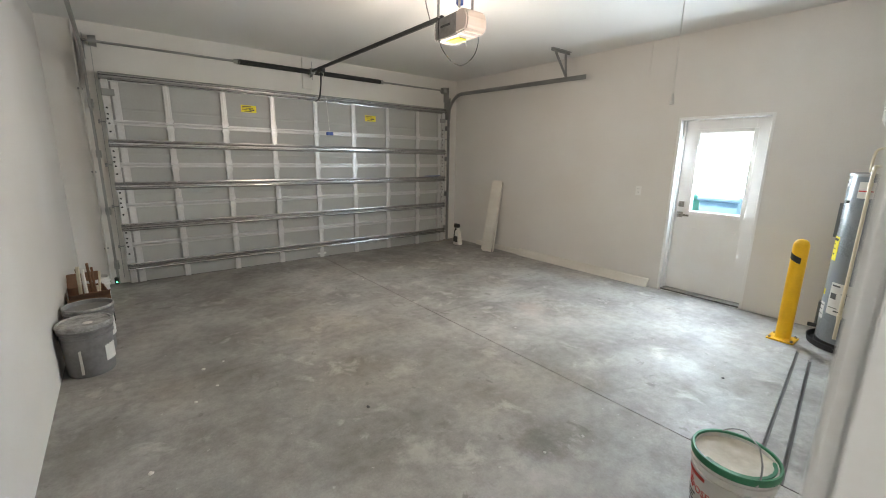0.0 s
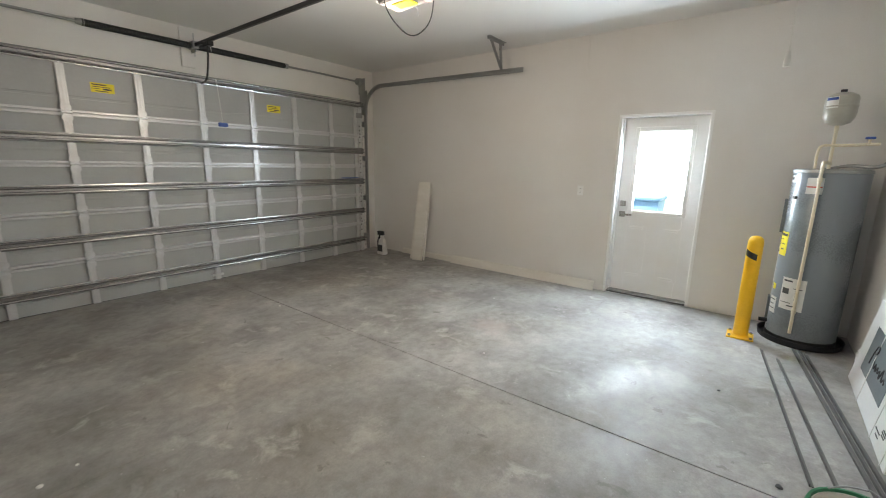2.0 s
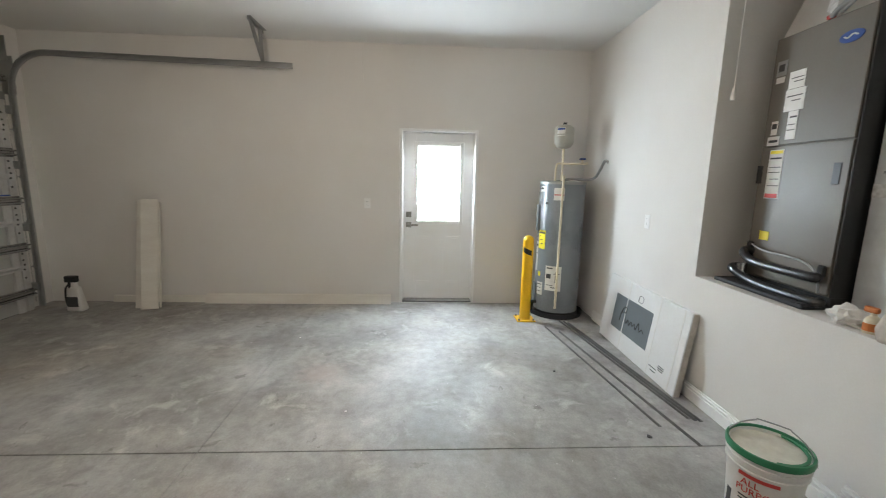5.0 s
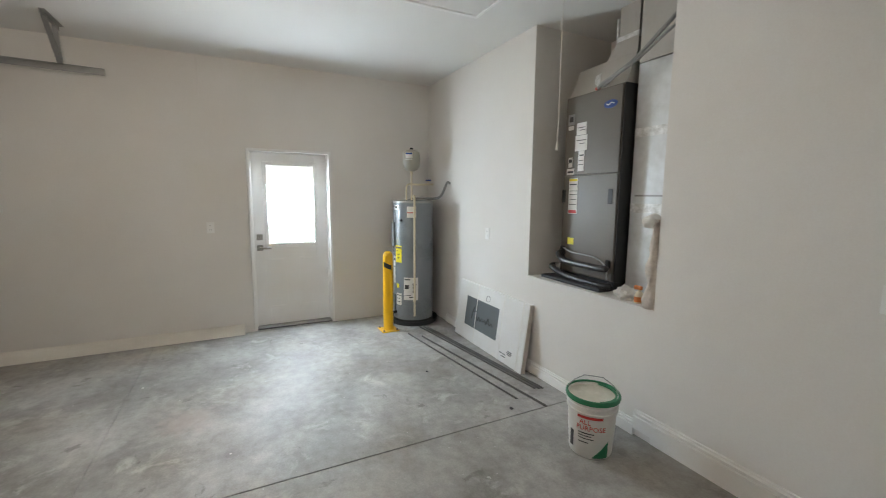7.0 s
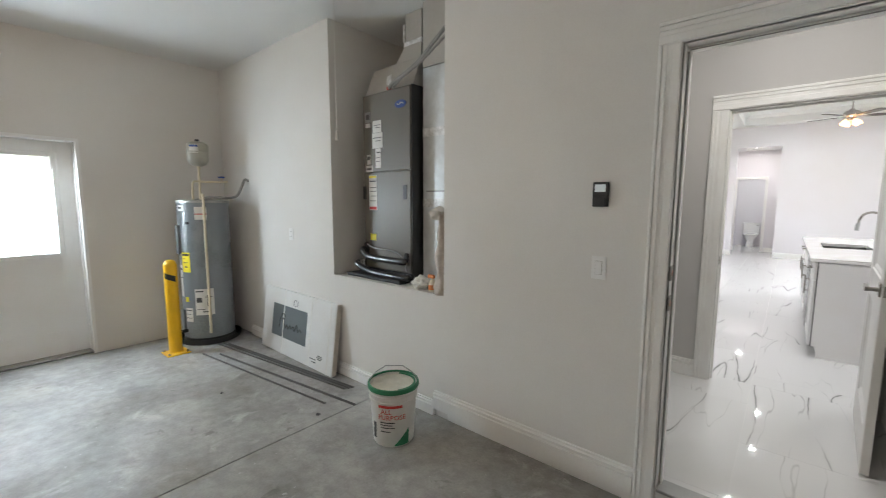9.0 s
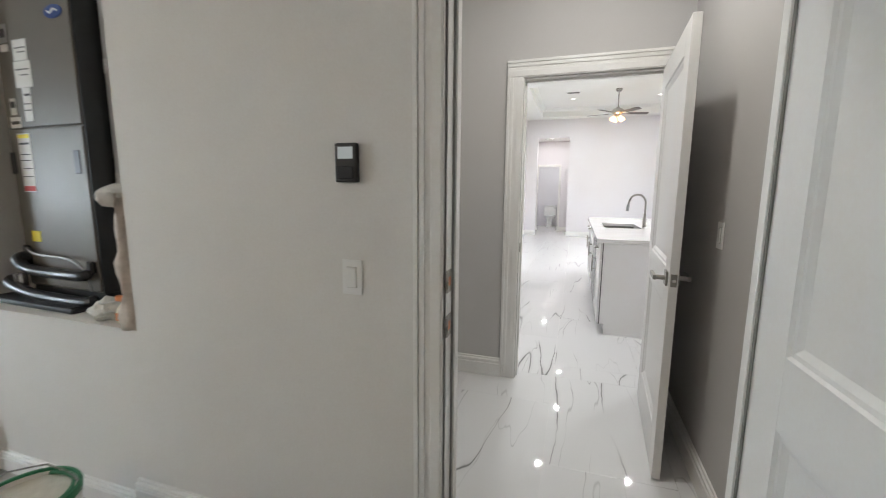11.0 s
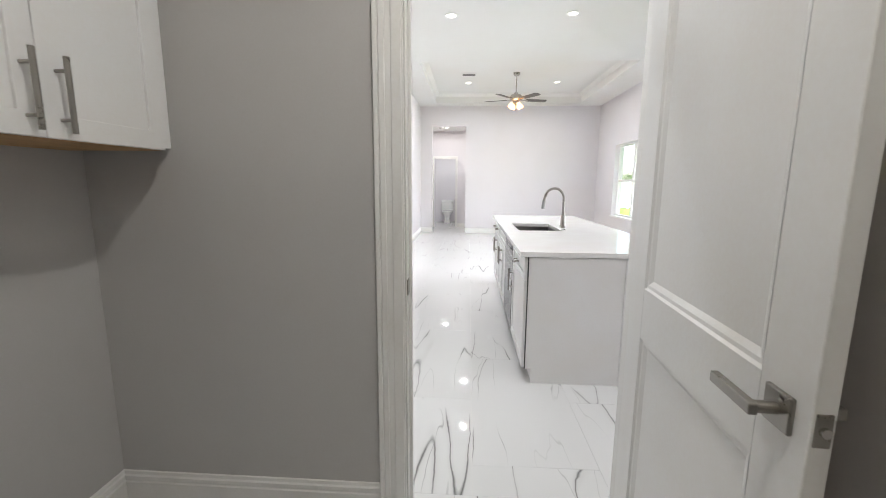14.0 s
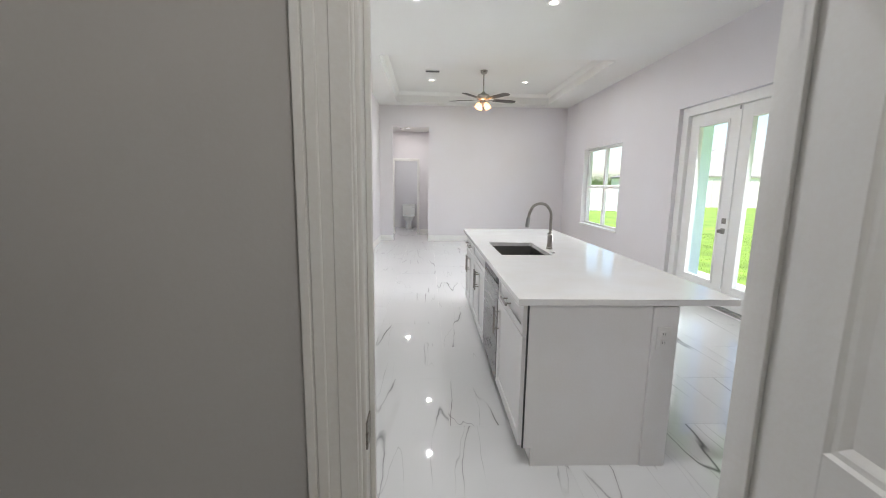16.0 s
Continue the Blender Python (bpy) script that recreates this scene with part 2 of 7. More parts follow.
M = {
    "garage_wall": surf("garage_paint", (0.72, 0.702, 0.675), 0.7, var=0.045, scale=0.8, fine=120, bump=0.010),
    "ceiling": surf("ceiling_paint", (0.74, 0.74, 0.73), 0.85, var=0.02, scale=0.7, fine=90, bump=0.06),
    "house_wall": surf("house_paint", (0.71, 0.69, 0.715), 0.6, var=0.02, scale=0.8, fine=120, bump=0.008),
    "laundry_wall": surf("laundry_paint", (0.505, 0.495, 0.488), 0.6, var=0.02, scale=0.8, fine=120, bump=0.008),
    "white": surf("white_gloss_paint", (0.80, 0.80, 0.79), 0.38, var=0.02, scale=3, fine=90, bump=0.01),
    "trim": surf("trim_paint", (0.80, 0.795, 0.78), 0.4, var=0.03, scale=4, fine=90, bump=0.012),
    "cabinet": surf("cabinet_lacquer", (0.80, 0.80, 0.80), 0.35, var=0.015, scale=3, fine=90, bump=0.006),
    "concrete": concrete(),
    "joint": surf("joint_dirt_and_gap_shade", (0.12, 0.112, 0.10), 0.9, var=0.3, scale=9, fine=80),
    "marble": marble(),
    "grout": surf("grout", (0.66, 0.655, 0.64), 0.8, var=0.05),
    "quartz": surf("white_quartz", (0.80, 0.80, 0.79), 0.10, var=0.02, scale=5, fine=140, bump=0.0, rvar=0.02),
    "galv": surf("galvanised_steel", (0.42, 0.425, 0.43), 0.24, 1.0, var=0.03, scale=1.5, fine=60, bump=0, rvar=0.03, each=0.05),
    "galv_dark": surf("dull_galvanised_steel", (0.36, 0.365, 0.36), 0.45, 0.8, var=0.08, scale=3, fine=60, bump=0.004, rvar=0.04),
    "door_skin": surf("garage_door_skin", (0.40, 0.405, 0.39), 0.42, var=0.05, scale=1.6, fine=40, bump=0.015),
    "stile_zinc": surf("pale_zinc", (0.62, 0.625, 0.62), 0.34, 0.5, var=0.10, scale=9, fine=50, bump=0.004, rvar=0.05, each=0.05),
    "lip_zinc": surf("rolled_zinc", (0.60, 0.605, 0.60), 0.36, 0.45, var=0.04, scale=3, fine=50, bump=0, rvar=0.04, each=0.04),
    "plate": surf("white_end_plate", (0.78, 0.78, 0.77), 0.45, var=0.06, scale=8),
    "black": surf("black_paint", (0.018, 0.018, 0.018), 0.45, var=0.2, scale=8),
    "rubber": surf("black_rubber", (0.025, 0.025, 0.027), 0.6, var=0.2, scale=9),
    "nickel": surf("brushed_nickel", (0.34, 0.325, 0.30), 0.30, 1.0, var=0.06, scale=10, fine=140, bump=0.006),
    "chrome": surf("satin_steel", (0.62, 0.62, 0.61), 0.22, 1.0, var=0.04, scale=10, fine=120, bump=0.004),
    "stainless": surf("stainless_steel", (0.22, 0.22, 0.22), 0.3, 1.0, var=0.06, scale=4, fine=90, bump=0.01, stretch=(1, 1, 14)),
    "sink": surf("sink_steel", (0.24, 0.235, 0.23), 0.35, 1.0, var=0.08, scale=6, fine=120),
    "yellow": surf("safety_yellow", (0.90, 0.52, 0.01), 0.38, var=0.06, scale=6, fine=60, bump=0.012),
    "label_yellow": surf("yellow_label", (0.85, 0.72, 0.02), 0.5, var=0.04, scale=20),
    "paper": surf("white_paper", (0.74, 0.73, 0.70), 0.7, var=0.05, scale=12),
    "ink": surf("dark_ink", (0.06, 0.06, 0.06), 0.7, var=0.1, scale=20),
    "orange": surf("orange_plastic", (0.62, 0.20, 0.05), 0.5, var=0.1, scale=20),
    "red": surf("red_ink", (0.55, 0.05, 0.04), 0.6, var=0.08, scale=20),
    "green": surf("green_plastic", (0.025, 0.20, 0.09), 0.4, var=0.12, scale=12),
    "blue": surf("blue_plastic", (0.03, 0.08, 0.30), 0.4, var=0.1, scale=12),
    "tank": surf("grey_enamel", (0.205, 0.228, 0.25), 0.28, 0.0, var=0.02, scale=1.5, fine=100, bump=0.002, rvar=0.02),
    "beige": surf("beige_enamel", (0.40, 0.385, 0.335), 0.4, var=0.05, scale=5),
    "pvc": surf("cream_pipe", (0.70, 0.63, 0.47), 0.4, var=0.05, scale=8),
    "ahu": surf("taupe_enamel", (0.145, 0.130, 0.108), 0.46, 0.1, var=0.07, scale=2.5, fine=80, bump=0.01),
    "foil": surf("silver_foil", (0.74, 0.76, 0.77), 0.36, 0.55, var=0.14, scale=4, fine=18, bump=0.06),
    "seam": surf("wrinkled_foil_tape", (0.82, 0.82, 0.80), 0.36, 0.35, var=0.25, scale=22, fine=70, bump=0.08),
    "duct": surf("duct_board", (0.50, 0.475, 0.44), 0.34, 0.35, var=0.05, scale=3, fine=40, bump=0.008),
    "foam": surf("pipe_insulation", (0.022, 0.021, 0.022), 0.32, var=0.2, scale=12, fine=70),
    "hose": surf("grey_hose", (0.28, 0.275, 0.26), 0.5, var=0.1, scale=12),
    "raw_board": surf("primed_board", (0.72, 0.69, 0.63), 0.6, var=0.07, scale=2, fine=40, stretch=(4, 1, 4)),
    "strip": surf("grey_vinyl_strip", (0.13, 0.125, 0.12), 0.5, var=0.15, scale=6, fine=60, stretch=(1, 4, 4)),
    "carton": surf("white_carton", (0.73, 0.73, 0.72), 0.6, var=0.04, scale=4, fine=50),
    "carton_edge": surf("worn_carton_edge", (0.55, 0.51, 0.45), 0.8, var=0.14, scale=14),
    "print_grey": surf("printed_grey", (0.13, 0.15, 0.16), 0.55, var=0.06, scale=9),
    "cardboard": surf("brown_cardboard", (0.20, 0.105, 0.055), 0.8, var=0.14, scale=7, fine=60),
    "pail_grey": surf("grey_pail_plastic", (0.22, 0.215, 0.215), 0.5, var=0.22, scale=8, fine=40),
    "pail_white": surf("white_pail_plastic", (0.70, 0.69, 0.66), 0.4, var=0.05, scale=6),
    "compound": surf("joint_compound", (0.66, 0.63, 0.55), 0.8, var=0.12, scale=9, fine=30, bump=0.1),
    "porcelain": surf("porcelain", (0.80, 0.80, 0.79), 0.12, var=0.015, scale=4, bump=0),
    "blade": surf("dark_blade", (0.07, 0.06, 0.055), 0.45, var=0.15, scale=6),
    "brass": surf("brass", (0.62, 0.34, 0.10), 0.3, 1.0, var=0.1, scale=20),
    "copper": surf("copper", (0.60, 0.24, 0.12), 0.35, 1.0, var=0.1, scale=20),
    "exterior": surf("white_stucco", (0.78, 0.78, 0.76), 0.9, var=0.04, scale=2, fine=60, bump=0.1),
    "teal": surf("pale_blue_stucco", (0.68, 0.80, 0.85), 0.9, var=0.04, scale=2, fine=60, bump=0.1),
    "roof": surf("grey_shingle", (0.28, 0.27, 0.26), 0.9, var=0.15, scale=3, fine=30, bump=0.1),
    "patio": surf("patio_concrete", (0.52, 0.51, 0.49), 0.8, var=0.08, scale=2),
    "lawn": surf("lawn_soil", (0.20, 0.31, 0.05), 0.9, var=0.3, scale=1.5, fine=30, bump=0.1, hue=(0.8, 0.9, 0.6)),
    "grass": surf("grass_blade", (0.26, 0.38, 0.07), 0.7, var=0.3, scale=3, fine=20, bump=0),
    "fence": surf("white_vinyl_fence", (0.74, 0.76, 0.80), 0.5, var=0.03, scale=2),
    "leaf": surf("leaf", (0.26, 0.33, 0.20), 0.6, var=0.3, scale=3),
    "bark": surf("bark", (0.14, 0.10, 0.07), 0.9, var=0.2, scale=8, bump=0.1),
    "bin_green": surf("green_bin_plastic", (0.06, 0.36, 0.24), 0.5, var=0.05),
    "bin_blue": surf("blue_bin_plastic", (0.17, 0.32, 0.48), 0.5, var=0.05),
    "dust": surf("plaster_dust", (0.40, 0.395, 0.385), 0.85, var=0.35, scale=16, fine=70, bump=0.08),
    "ply": surf("raw_plywood", (0.46, 0.28, 0.13), 0.7, var=0.15, scale=4, fine=40, stretch=(6, 1, 6)),
    "kraft": surf("dusty_kraft_sheet", (0.60, 0.53, 0.47), 0.75, var=0.2, scale=10, fine=50, bump=0.05),
    "glass": glass("window_glass"),
    "lens_warm": glow("opener_lens", (0.48, 0.40, 0.35), 0.05),
    "can_glow": glow("can_diffuser", (1.0, 0.95, 0.87), 2.6),
    "shade_glow": glow("frosted_shade", (1.0, 0.56, 0.24), 1.5),
    "led_green": glow("green_led", (0.1, 1.0, 0.3), 1.5),
    "screen": glow("small_display", (0.55, 0.60, 0.62), 0.07),
}


# ---- mesh helpers ----
def box(bm, x0, x1, y0, y1, z0, z1, bevel=0.0, seg=1, m=None):
    got = bmesh.ops.create_cube(bm, size=1.0, matrix=Matrix.LocRotScale(((x0 + x1) / 2, (y0 + y1) / 2, (z0 + z1) / 2), None, (abs(x1 - x0), abs(y1 - y0), abs(z1 - z0))))
    vs = got["verts"]
    if bevel:
        es = list({e for v in vs for e in v.link_edges})
        r = bmesh.ops.bevel(bm, geom=es, offset=bevel, segments=seg, affect="EDGES", profile=0.5)
        vs = list({v for f in r["faces"] for v in f.verts} | {v for v in vs if v.is_valid})
    if m is not None:
        bmesh.ops.transform(bm, matrix=m, verts=vs)
    return vs


def cyl(bm, p0, p1, r0, r1=None, seg=16, caps=True):
    p0, p1 = Vector(p0), Vector(p1)
    d = p1 - p0
    m = Matrix.Translation((p0 + p1) / 2) @ d.to_track_quat("Z", "Y").to_matrix().to_4x4()
    return bmesh.ops.create_cone(bm, cap_ends=caps, segments=seg, radius1=r0, radius2=r0 if r1 is None else r1, depth=d.length, matrix=m)["verts"]


def lathe(bm, profile, seg=32, cx=0.0, cy=0.0):
    """Turns (radius, z) pairs round the upright axis."""
    rings = []
    for r, z in profile:
        rings.append([bm.verts.new((cx + r * math.cos(2 * math.pi * i / seg), cy + r * math.sin(2 * math.pi * i / seg), z)) for i in range(seg)] if r > 1e-6 else [bm.verts.new((cx, cy, z))])
    for a, b in zip(rings, rings[1:]):
        for i in range(seg):
            j = (i + 1) % seg
            q = [a[i % len(a)], a[j % len(a)], b[j % len(b)], b[i % len(b)]]
            q = [v for k, v in enumerate(q) if v not in q[:k]]
            if len(q) > 2:
                bm.faces.new(q)
    bmesh.ops.recalc_face_normals(bm, faces=bm.faces[:])


def tube(bm, pts, r, seg=8, smooth=4):
    """A round bar through points, its corners rounded by a Catmull-Rom curve."""
    P = [Vector(p) for p in pts]
    Q = []
    for i in range(len(P) - 1):
        a, b, c, d = P[max(i - 1, 0)], P[i], P[i + 1], P[min(i + 2, len(P) - 1)]
        for k in range(smooth):
            t = k / smooth
            Q.append(0.5 * ((2 * b) + (c - a) * t + (2 * a - 5 * b + 4 * c - d) * t * t + (3 * b - a - 3 * c + d) * t ** 3))
    Q.append(P[-1])
    u = None
    rings = []
    for i, q in enumerate(Q):
        t = (Q[min(i + 1, len(Q) - 1)] - Q[max(i - 1, 0)]).normalized()
        u = t.orthogonal() if u is None else u - t * u.dot(t)
        u.normalize()
        w = t.cross(u)
        rings.append([bm.verts.new(q + r * (math.cos(2 * math.pi * k / seg) * u + math.sin(2 * math.pi * k / seg) * w)) for k in range(seg)])
    for a, b in zip(rings, rings[1:]):
        for k in range(seg):
            bm.faces.new((a[k], a[(k + 1) % seg], b[(k + 1) % seg], b[k]))
    bm.faces.new(rings[0][::-1])
    bm.faces.new(rings[-1])
    bmesh.ops.recalc_face_normals(bm, faces=bm.faces[:])


def prism(bm, outline, axis, a, b):
    """Extrudes a closed outline along an axis from a to b; the outline gives the other two coordinates in order."""
    def at(p, s):
        return {"x": (s, p[0], p[1]), "y": (p[0], s, p[1]), "z": (p[0], p[1], s)}[axis]
    v0, v1 = [bm.verts.new(at(p, a)) for p in outline], [bm.verts.new(at(p, b)) for p in outline]
    k = len(outline)
    bm.faces.new(v0)
    bm.faces.new(v1)
    for i in range(k):
        bm.faces.new((v0[i], v0[(i + 1) % k], v1[(i + 1) % k], v1[i]))
    bmesh.ops.recalc_face_normals(bm, faces=bm.faces[:])


def obj(name, bm, mat, smooth=False):
    me = bpy.data.meshes.new(name)
    if smooth:
        for f in bm.faces:
            f.smooth = True
        for e in bm.edges:
            if len(e.link_faces) == 2 and e.calc_face_angle(0) > radians(38):
                e.smooth = False
    bm.to_mesh(me)
    bm.free()
    me.materials.append(mat if not isinstance(mat, str) else M[mat])
    return new(name, me)


def part(name, bm, mat, parent, label="", smooth=False):
    ob = obj(name, bm, mat, smooth)
    ob.parent = parent
    if label:
        ob["label"] = label
    return ob


def thing(name, at, label, category, group="", kind="", rz=0, rx=0, ry=0):
    ob = new(name)
    ob.empty_display_size = 0.1
    ob.matrix_world = pose(*at, rx, ry, rz)
    return tagged(ob, label, category, group, kind)


def B(*a, **k):
    bm = bmesh.new()
    box(bm, *a, **k)
    return bm


def C(*a, **k):
    bm = bmesh.new()
    cyl(bm, *a, **k)
    return bm


def T(*a, **k):
    bm = bmesh.new()
    tube(bm, *a, **k)
    return bm


def L(*a, **k):
    bm = bmesh.new()
    lathe(bm, *a, **k)
    return bm


def P(*a, **k):
    bm = bmesh.new()
    prism(bm, *a, **k)
    return bm


def setting(name, bm, mat, label, category, smooth=False):
    return tagged(obj(name, bm, mat, smooth), label, category, "", "structure")

# ---- the large structure ----
GX0, GX1, GY0, GY1, GZ = -0.232, 5.435, 0.06, 6.265, 2.957     # garage, inner faces
H = 0.107                                                        # house floor over the garage floor
LX0, LX1, LY0, LY1 = -0.24, 1.91, -0.045, -1.586                  # laundry
RX0, RX1, RY0, RY1, RZ = -2.82, 1.78, -1.70, -11.154, 3.40       # great room
DX0, DX1 = -0.105, 0.722                                         # door from garage to laundry
IX0, IX1 = -0.136, 0.712                                         # door from laundry to great room
NX0, NX1, NZ = 2.053, 3.289, 0.862                               # niche of the air handler
FX0, FX1, DH = 0.22, 5.10, 2.44                                  # garage door
HX0, HX1, HY = 0.58, 1.46, -12.6                                 # hall


def wall_x(name, y0, y1, x0, x1, z0, z1, holes, mat, label):
    """A wall along x with rectangular holes (xa, xb, za, zb), laid out left to right."""
    bm = bmesh.new()
    x = x0
    for xa, xb, za, zb in sorted(holes):
        if xa > x:
            box(bm, x, xa, y0, y1, z0, z1)
        if za > z0:
            box(bm, xa, xb, y0, y1, z0, za)
        if zb < z1:
            box(bm, xa, xb, y0, y1, zb, z1)
        x = xb
    if x < x1:
        box(bm, x, x1, y0, y1, z0, z1)
    bmesh.ops.remove_doubles(bm, verts=bm.verts[:], dist=0.0005)
    return setting(name, bm, mat, label, "wall")


def wall_y(name, x0, x1, y0, y1, z0, z1, holes, mat, label):
    ob = wall_x(name, -x1, -x0, y0, y1, z0, z1, holes, mat, label)
    for v in ob.data.vertices:
        a, b, c = v.co
        v.co = (-b, a, c)
    return ob


# garage
wall_y("wall_west", GX0 - 0.12, GX0, GY0 - 0.1, GY1 + 0.15, -0.1, GZ + 0.2, [], "garage_wall", "off-white painted plaster wall of the garage")
wall_y("wall_east", GX1, GX1 + 0.20, -0.95, GY1 + 0.15, -0.1, GZ + 0.2, [(1.329, 2.236, 0.0, 2.06)], "garage_wall", "off-white painted plaster wall with a side door")
wall_x("wall_front", GY1, GY1 + 0.15, GX0, GX1, -0.1, GZ + 0.2, [(FX0 + 0.05, FX1 - 0.05, -0.1, DH - 0.03)], "garage_wall", "off-white painted wall round the garage door")
wall_x("wall_house", LY0, GY0, GX0 - 0.12, GX1, -0.1, GZ + 0.2, [(DX0, DX1, -0.1, 2.16), (NX0, NX1, NZ, GZ + 0.2)], "garage_wall", "off-white painted wall between garage and house")
setting("ceiling_garage", B(GX0 - 0.1, GX1 + 0.2, -0.95, GY1 + 0.15, GZ, GZ + 0.15), "ceiling", "white painted garage ceiling", "ceiling")
niche = bmesh.new()
box(niche, NX0 - 0.06, NX0, -0.80, LY0, NZ - 0.1, GZ)
box(niche, NX1, NX1 + 0.06, -0.80, LY0, NZ - 0.1, GZ)
box(niche, NX0 - 0.06, NX1 + 0.06, -0.86, -0.80, NZ - 0.1, GZ)
box(niche, NX0, NX1, -0.80, LY0, NZ - 0.1, NZ - 0.001)
setting("wall_niche", niche, "garage_wall", "painted plaster lining of the air handler niche", "wall")

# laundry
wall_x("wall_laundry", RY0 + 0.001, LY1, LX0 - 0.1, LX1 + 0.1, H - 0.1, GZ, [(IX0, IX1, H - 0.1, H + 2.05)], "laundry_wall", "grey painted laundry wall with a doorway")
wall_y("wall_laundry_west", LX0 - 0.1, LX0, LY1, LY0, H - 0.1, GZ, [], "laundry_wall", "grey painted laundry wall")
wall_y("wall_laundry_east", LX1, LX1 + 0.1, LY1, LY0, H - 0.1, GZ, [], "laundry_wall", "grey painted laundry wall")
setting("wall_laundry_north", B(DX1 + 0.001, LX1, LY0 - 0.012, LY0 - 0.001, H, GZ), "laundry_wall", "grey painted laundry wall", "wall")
setting("ceiling_laundry", B(LX0 - 0.1, LX1 + 0.1, RY0 + 0.002, LY0, GZ + 0.001, GZ + 0.1), "ceiling", "white painted laundry ceiling", "ceiling")

# great room
wall_x("wall_great_north", RY0 - 0.02, RY0, RX0, RX1, H - 0.1, RZ + 0.3, [(IX0, IX1, H - 0.1, H + 2.05)], "house_wall", "pale painted wall of the great room")
wall_y("wall_great_east", RX1, RX1 + 0.12, RY1, RY0, H - 0.1, RZ + 0.3, [], "house_wall", "pale lilac-white painted wall behind the kitchen run")
wall_y("wall_great_west", RX0 - 0.20, RX0, RY1 - 0.12, RY0, H - 0.1, RZ + 0.3, [(-9.87, -8.11, 0.72, 2.31), (-6.50, -4.48, H, 2.585)], "house_wall", "pale lilac-white painted wall with window and french doors")
wall_x("wall_great_south", RY1 - 0.12, RY1, RX0, RX1 + 0.12, H - 0.1, RZ + 0.3, [(HX0, HX1, H - 0.1, 2.90)], "house_wall", "pale lilac-white painted wall with a tall hall opening")
TX0, TX1, TY0, TY1, TZ = -2.22, 1.33, -10.76, -7.25, 3.62
cb = bmesh.new()
box(cb, RX0, RX1, TY1, RY0, RZ, RZ + 0.1)
box(cb, RX0, RX1, RY1, TY0, RZ, RZ + 0.1)
box(cb, RX0, TX0, TY0, TY1, RZ, RZ + 0.1)
box(cb, TX1, RX1, TY0, TY1, RZ, RZ + 0.1)
box(cb, TX0, TX1, TY0, TY1, TZ, TZ + 0.1)
for a, b, c, d in ((TX0 - 0.1, TX0, TY0 - 0.1, TY1 + 0.1), (TX1, TX1 + 0.1, TY0 - 0.1, TY1 + 0.1), (TX0, TX1, TY0 - 0.1, TY0), (TX0, TX1, TY1, TY1 + 0.1)):
    box(cb, a, b, c, d, RZ + 0.1, TZ + 0.1)
cr_ = 0.07                                                      # sloped cove between riser and tray
prism(cb, [(TX0, TZ - cr_), (TX0 + cr_, TZ), (TX0, TZ)], "y", TY0, TY1)
prism(cb, [(TX1, TZ - cr_), (TX1 - cr_, TZ), (TX1, TZ)], "y", TY0, TY1)
prism(cb, [(TY0, TZ - cr_), (TY0 + cr_, TZ), (TY0, TZ)], "x", TX0, TX1)
prism(cb, [(TY1, TZ - cr_), (TY1 - cr_, TZ), (TY1, TZ)], "x", TX0, TX1)
setting("ceiling_great_room", cb, "ceiling", "white ceiling with a stepped tray recess", "ceiling")

# hall and bathroom behind the tall opening
wall_y("wall_hall_west", HX0 - 0.1, HX0 - 0.002, HY, RY1 - 0.12, H - 0.1, 2.95, [], "house_wall", "pale painted hall wall")
wall_y("wall_hall_east", 1.78, 1.88, HY, RY1 - 0.12, H - 0.1, 2.95, [], "house_wall", "pale painted hall wall")
wall_x("wall_hall_south", HY - 0.1, HY, HX0 - 0.1, 1.88, H - 0.1, 2.95, [(0.90, 1.53, H - 0.1, 2.15)], "house_wall", "pale painted hall wall with the bathroom doorway")
setting("ceiling_hall", B(HX0 - 0.1, 1.88, HY - 0.1, RY1 - 0.12, 2.95, 3.05), "ceiling", "white hall ceiling", "ceiling")
wall_y("wall_bath_west", 0.40, 0.50, -14.35, HY - 0.1, H - 0.1, 2.6, [], "house_wall", "pale painted bathroom wall")
wall_y("wall_bath_east", 1.98, 2.08, -14.35, HY - 0.1, H - 0.1, 2.6, [], "house_wall", "pale painted bathroom wall")
wall_x("wall_bath_south", -14.45, -14.35, 0.40, 2.08, H - 0.1, 2.6, [], "house_wall", "pale painted bathroom wall")
setting("ceiling_bath", B(0.4, 2.08, -14.45, HY - 0.1, 2.6, 2.7), "ceiling", "white bathroom ceiling", "ceiling")

# floors
setting("floor_garage", B(GX0 - 0.1, GX1 + 0.1, LY0, GY1 + 0.15, -0.2, -0.012), "joint", "dark dirt in the joints of the garage slab", "floor")
setting("floor_house", B(RX0, RX1 + 0.3, -14.45, LY0 + 0.095, H - 0.12, H - 0.0015), "grout", "pale grout bed under the house tiles", "floor")
setting("wall_stem", B(GX0, GX1, LY0 - 0.02, LY0, -0.1, H - 0.12), "garage_wall", "painted stem wall under the house floor", "wall")

# outdoors
setting("ground", B(-150, 150, -150, 150, -0.6, -0.22), "lawn", "green lawn reaching the horizon", "ground")

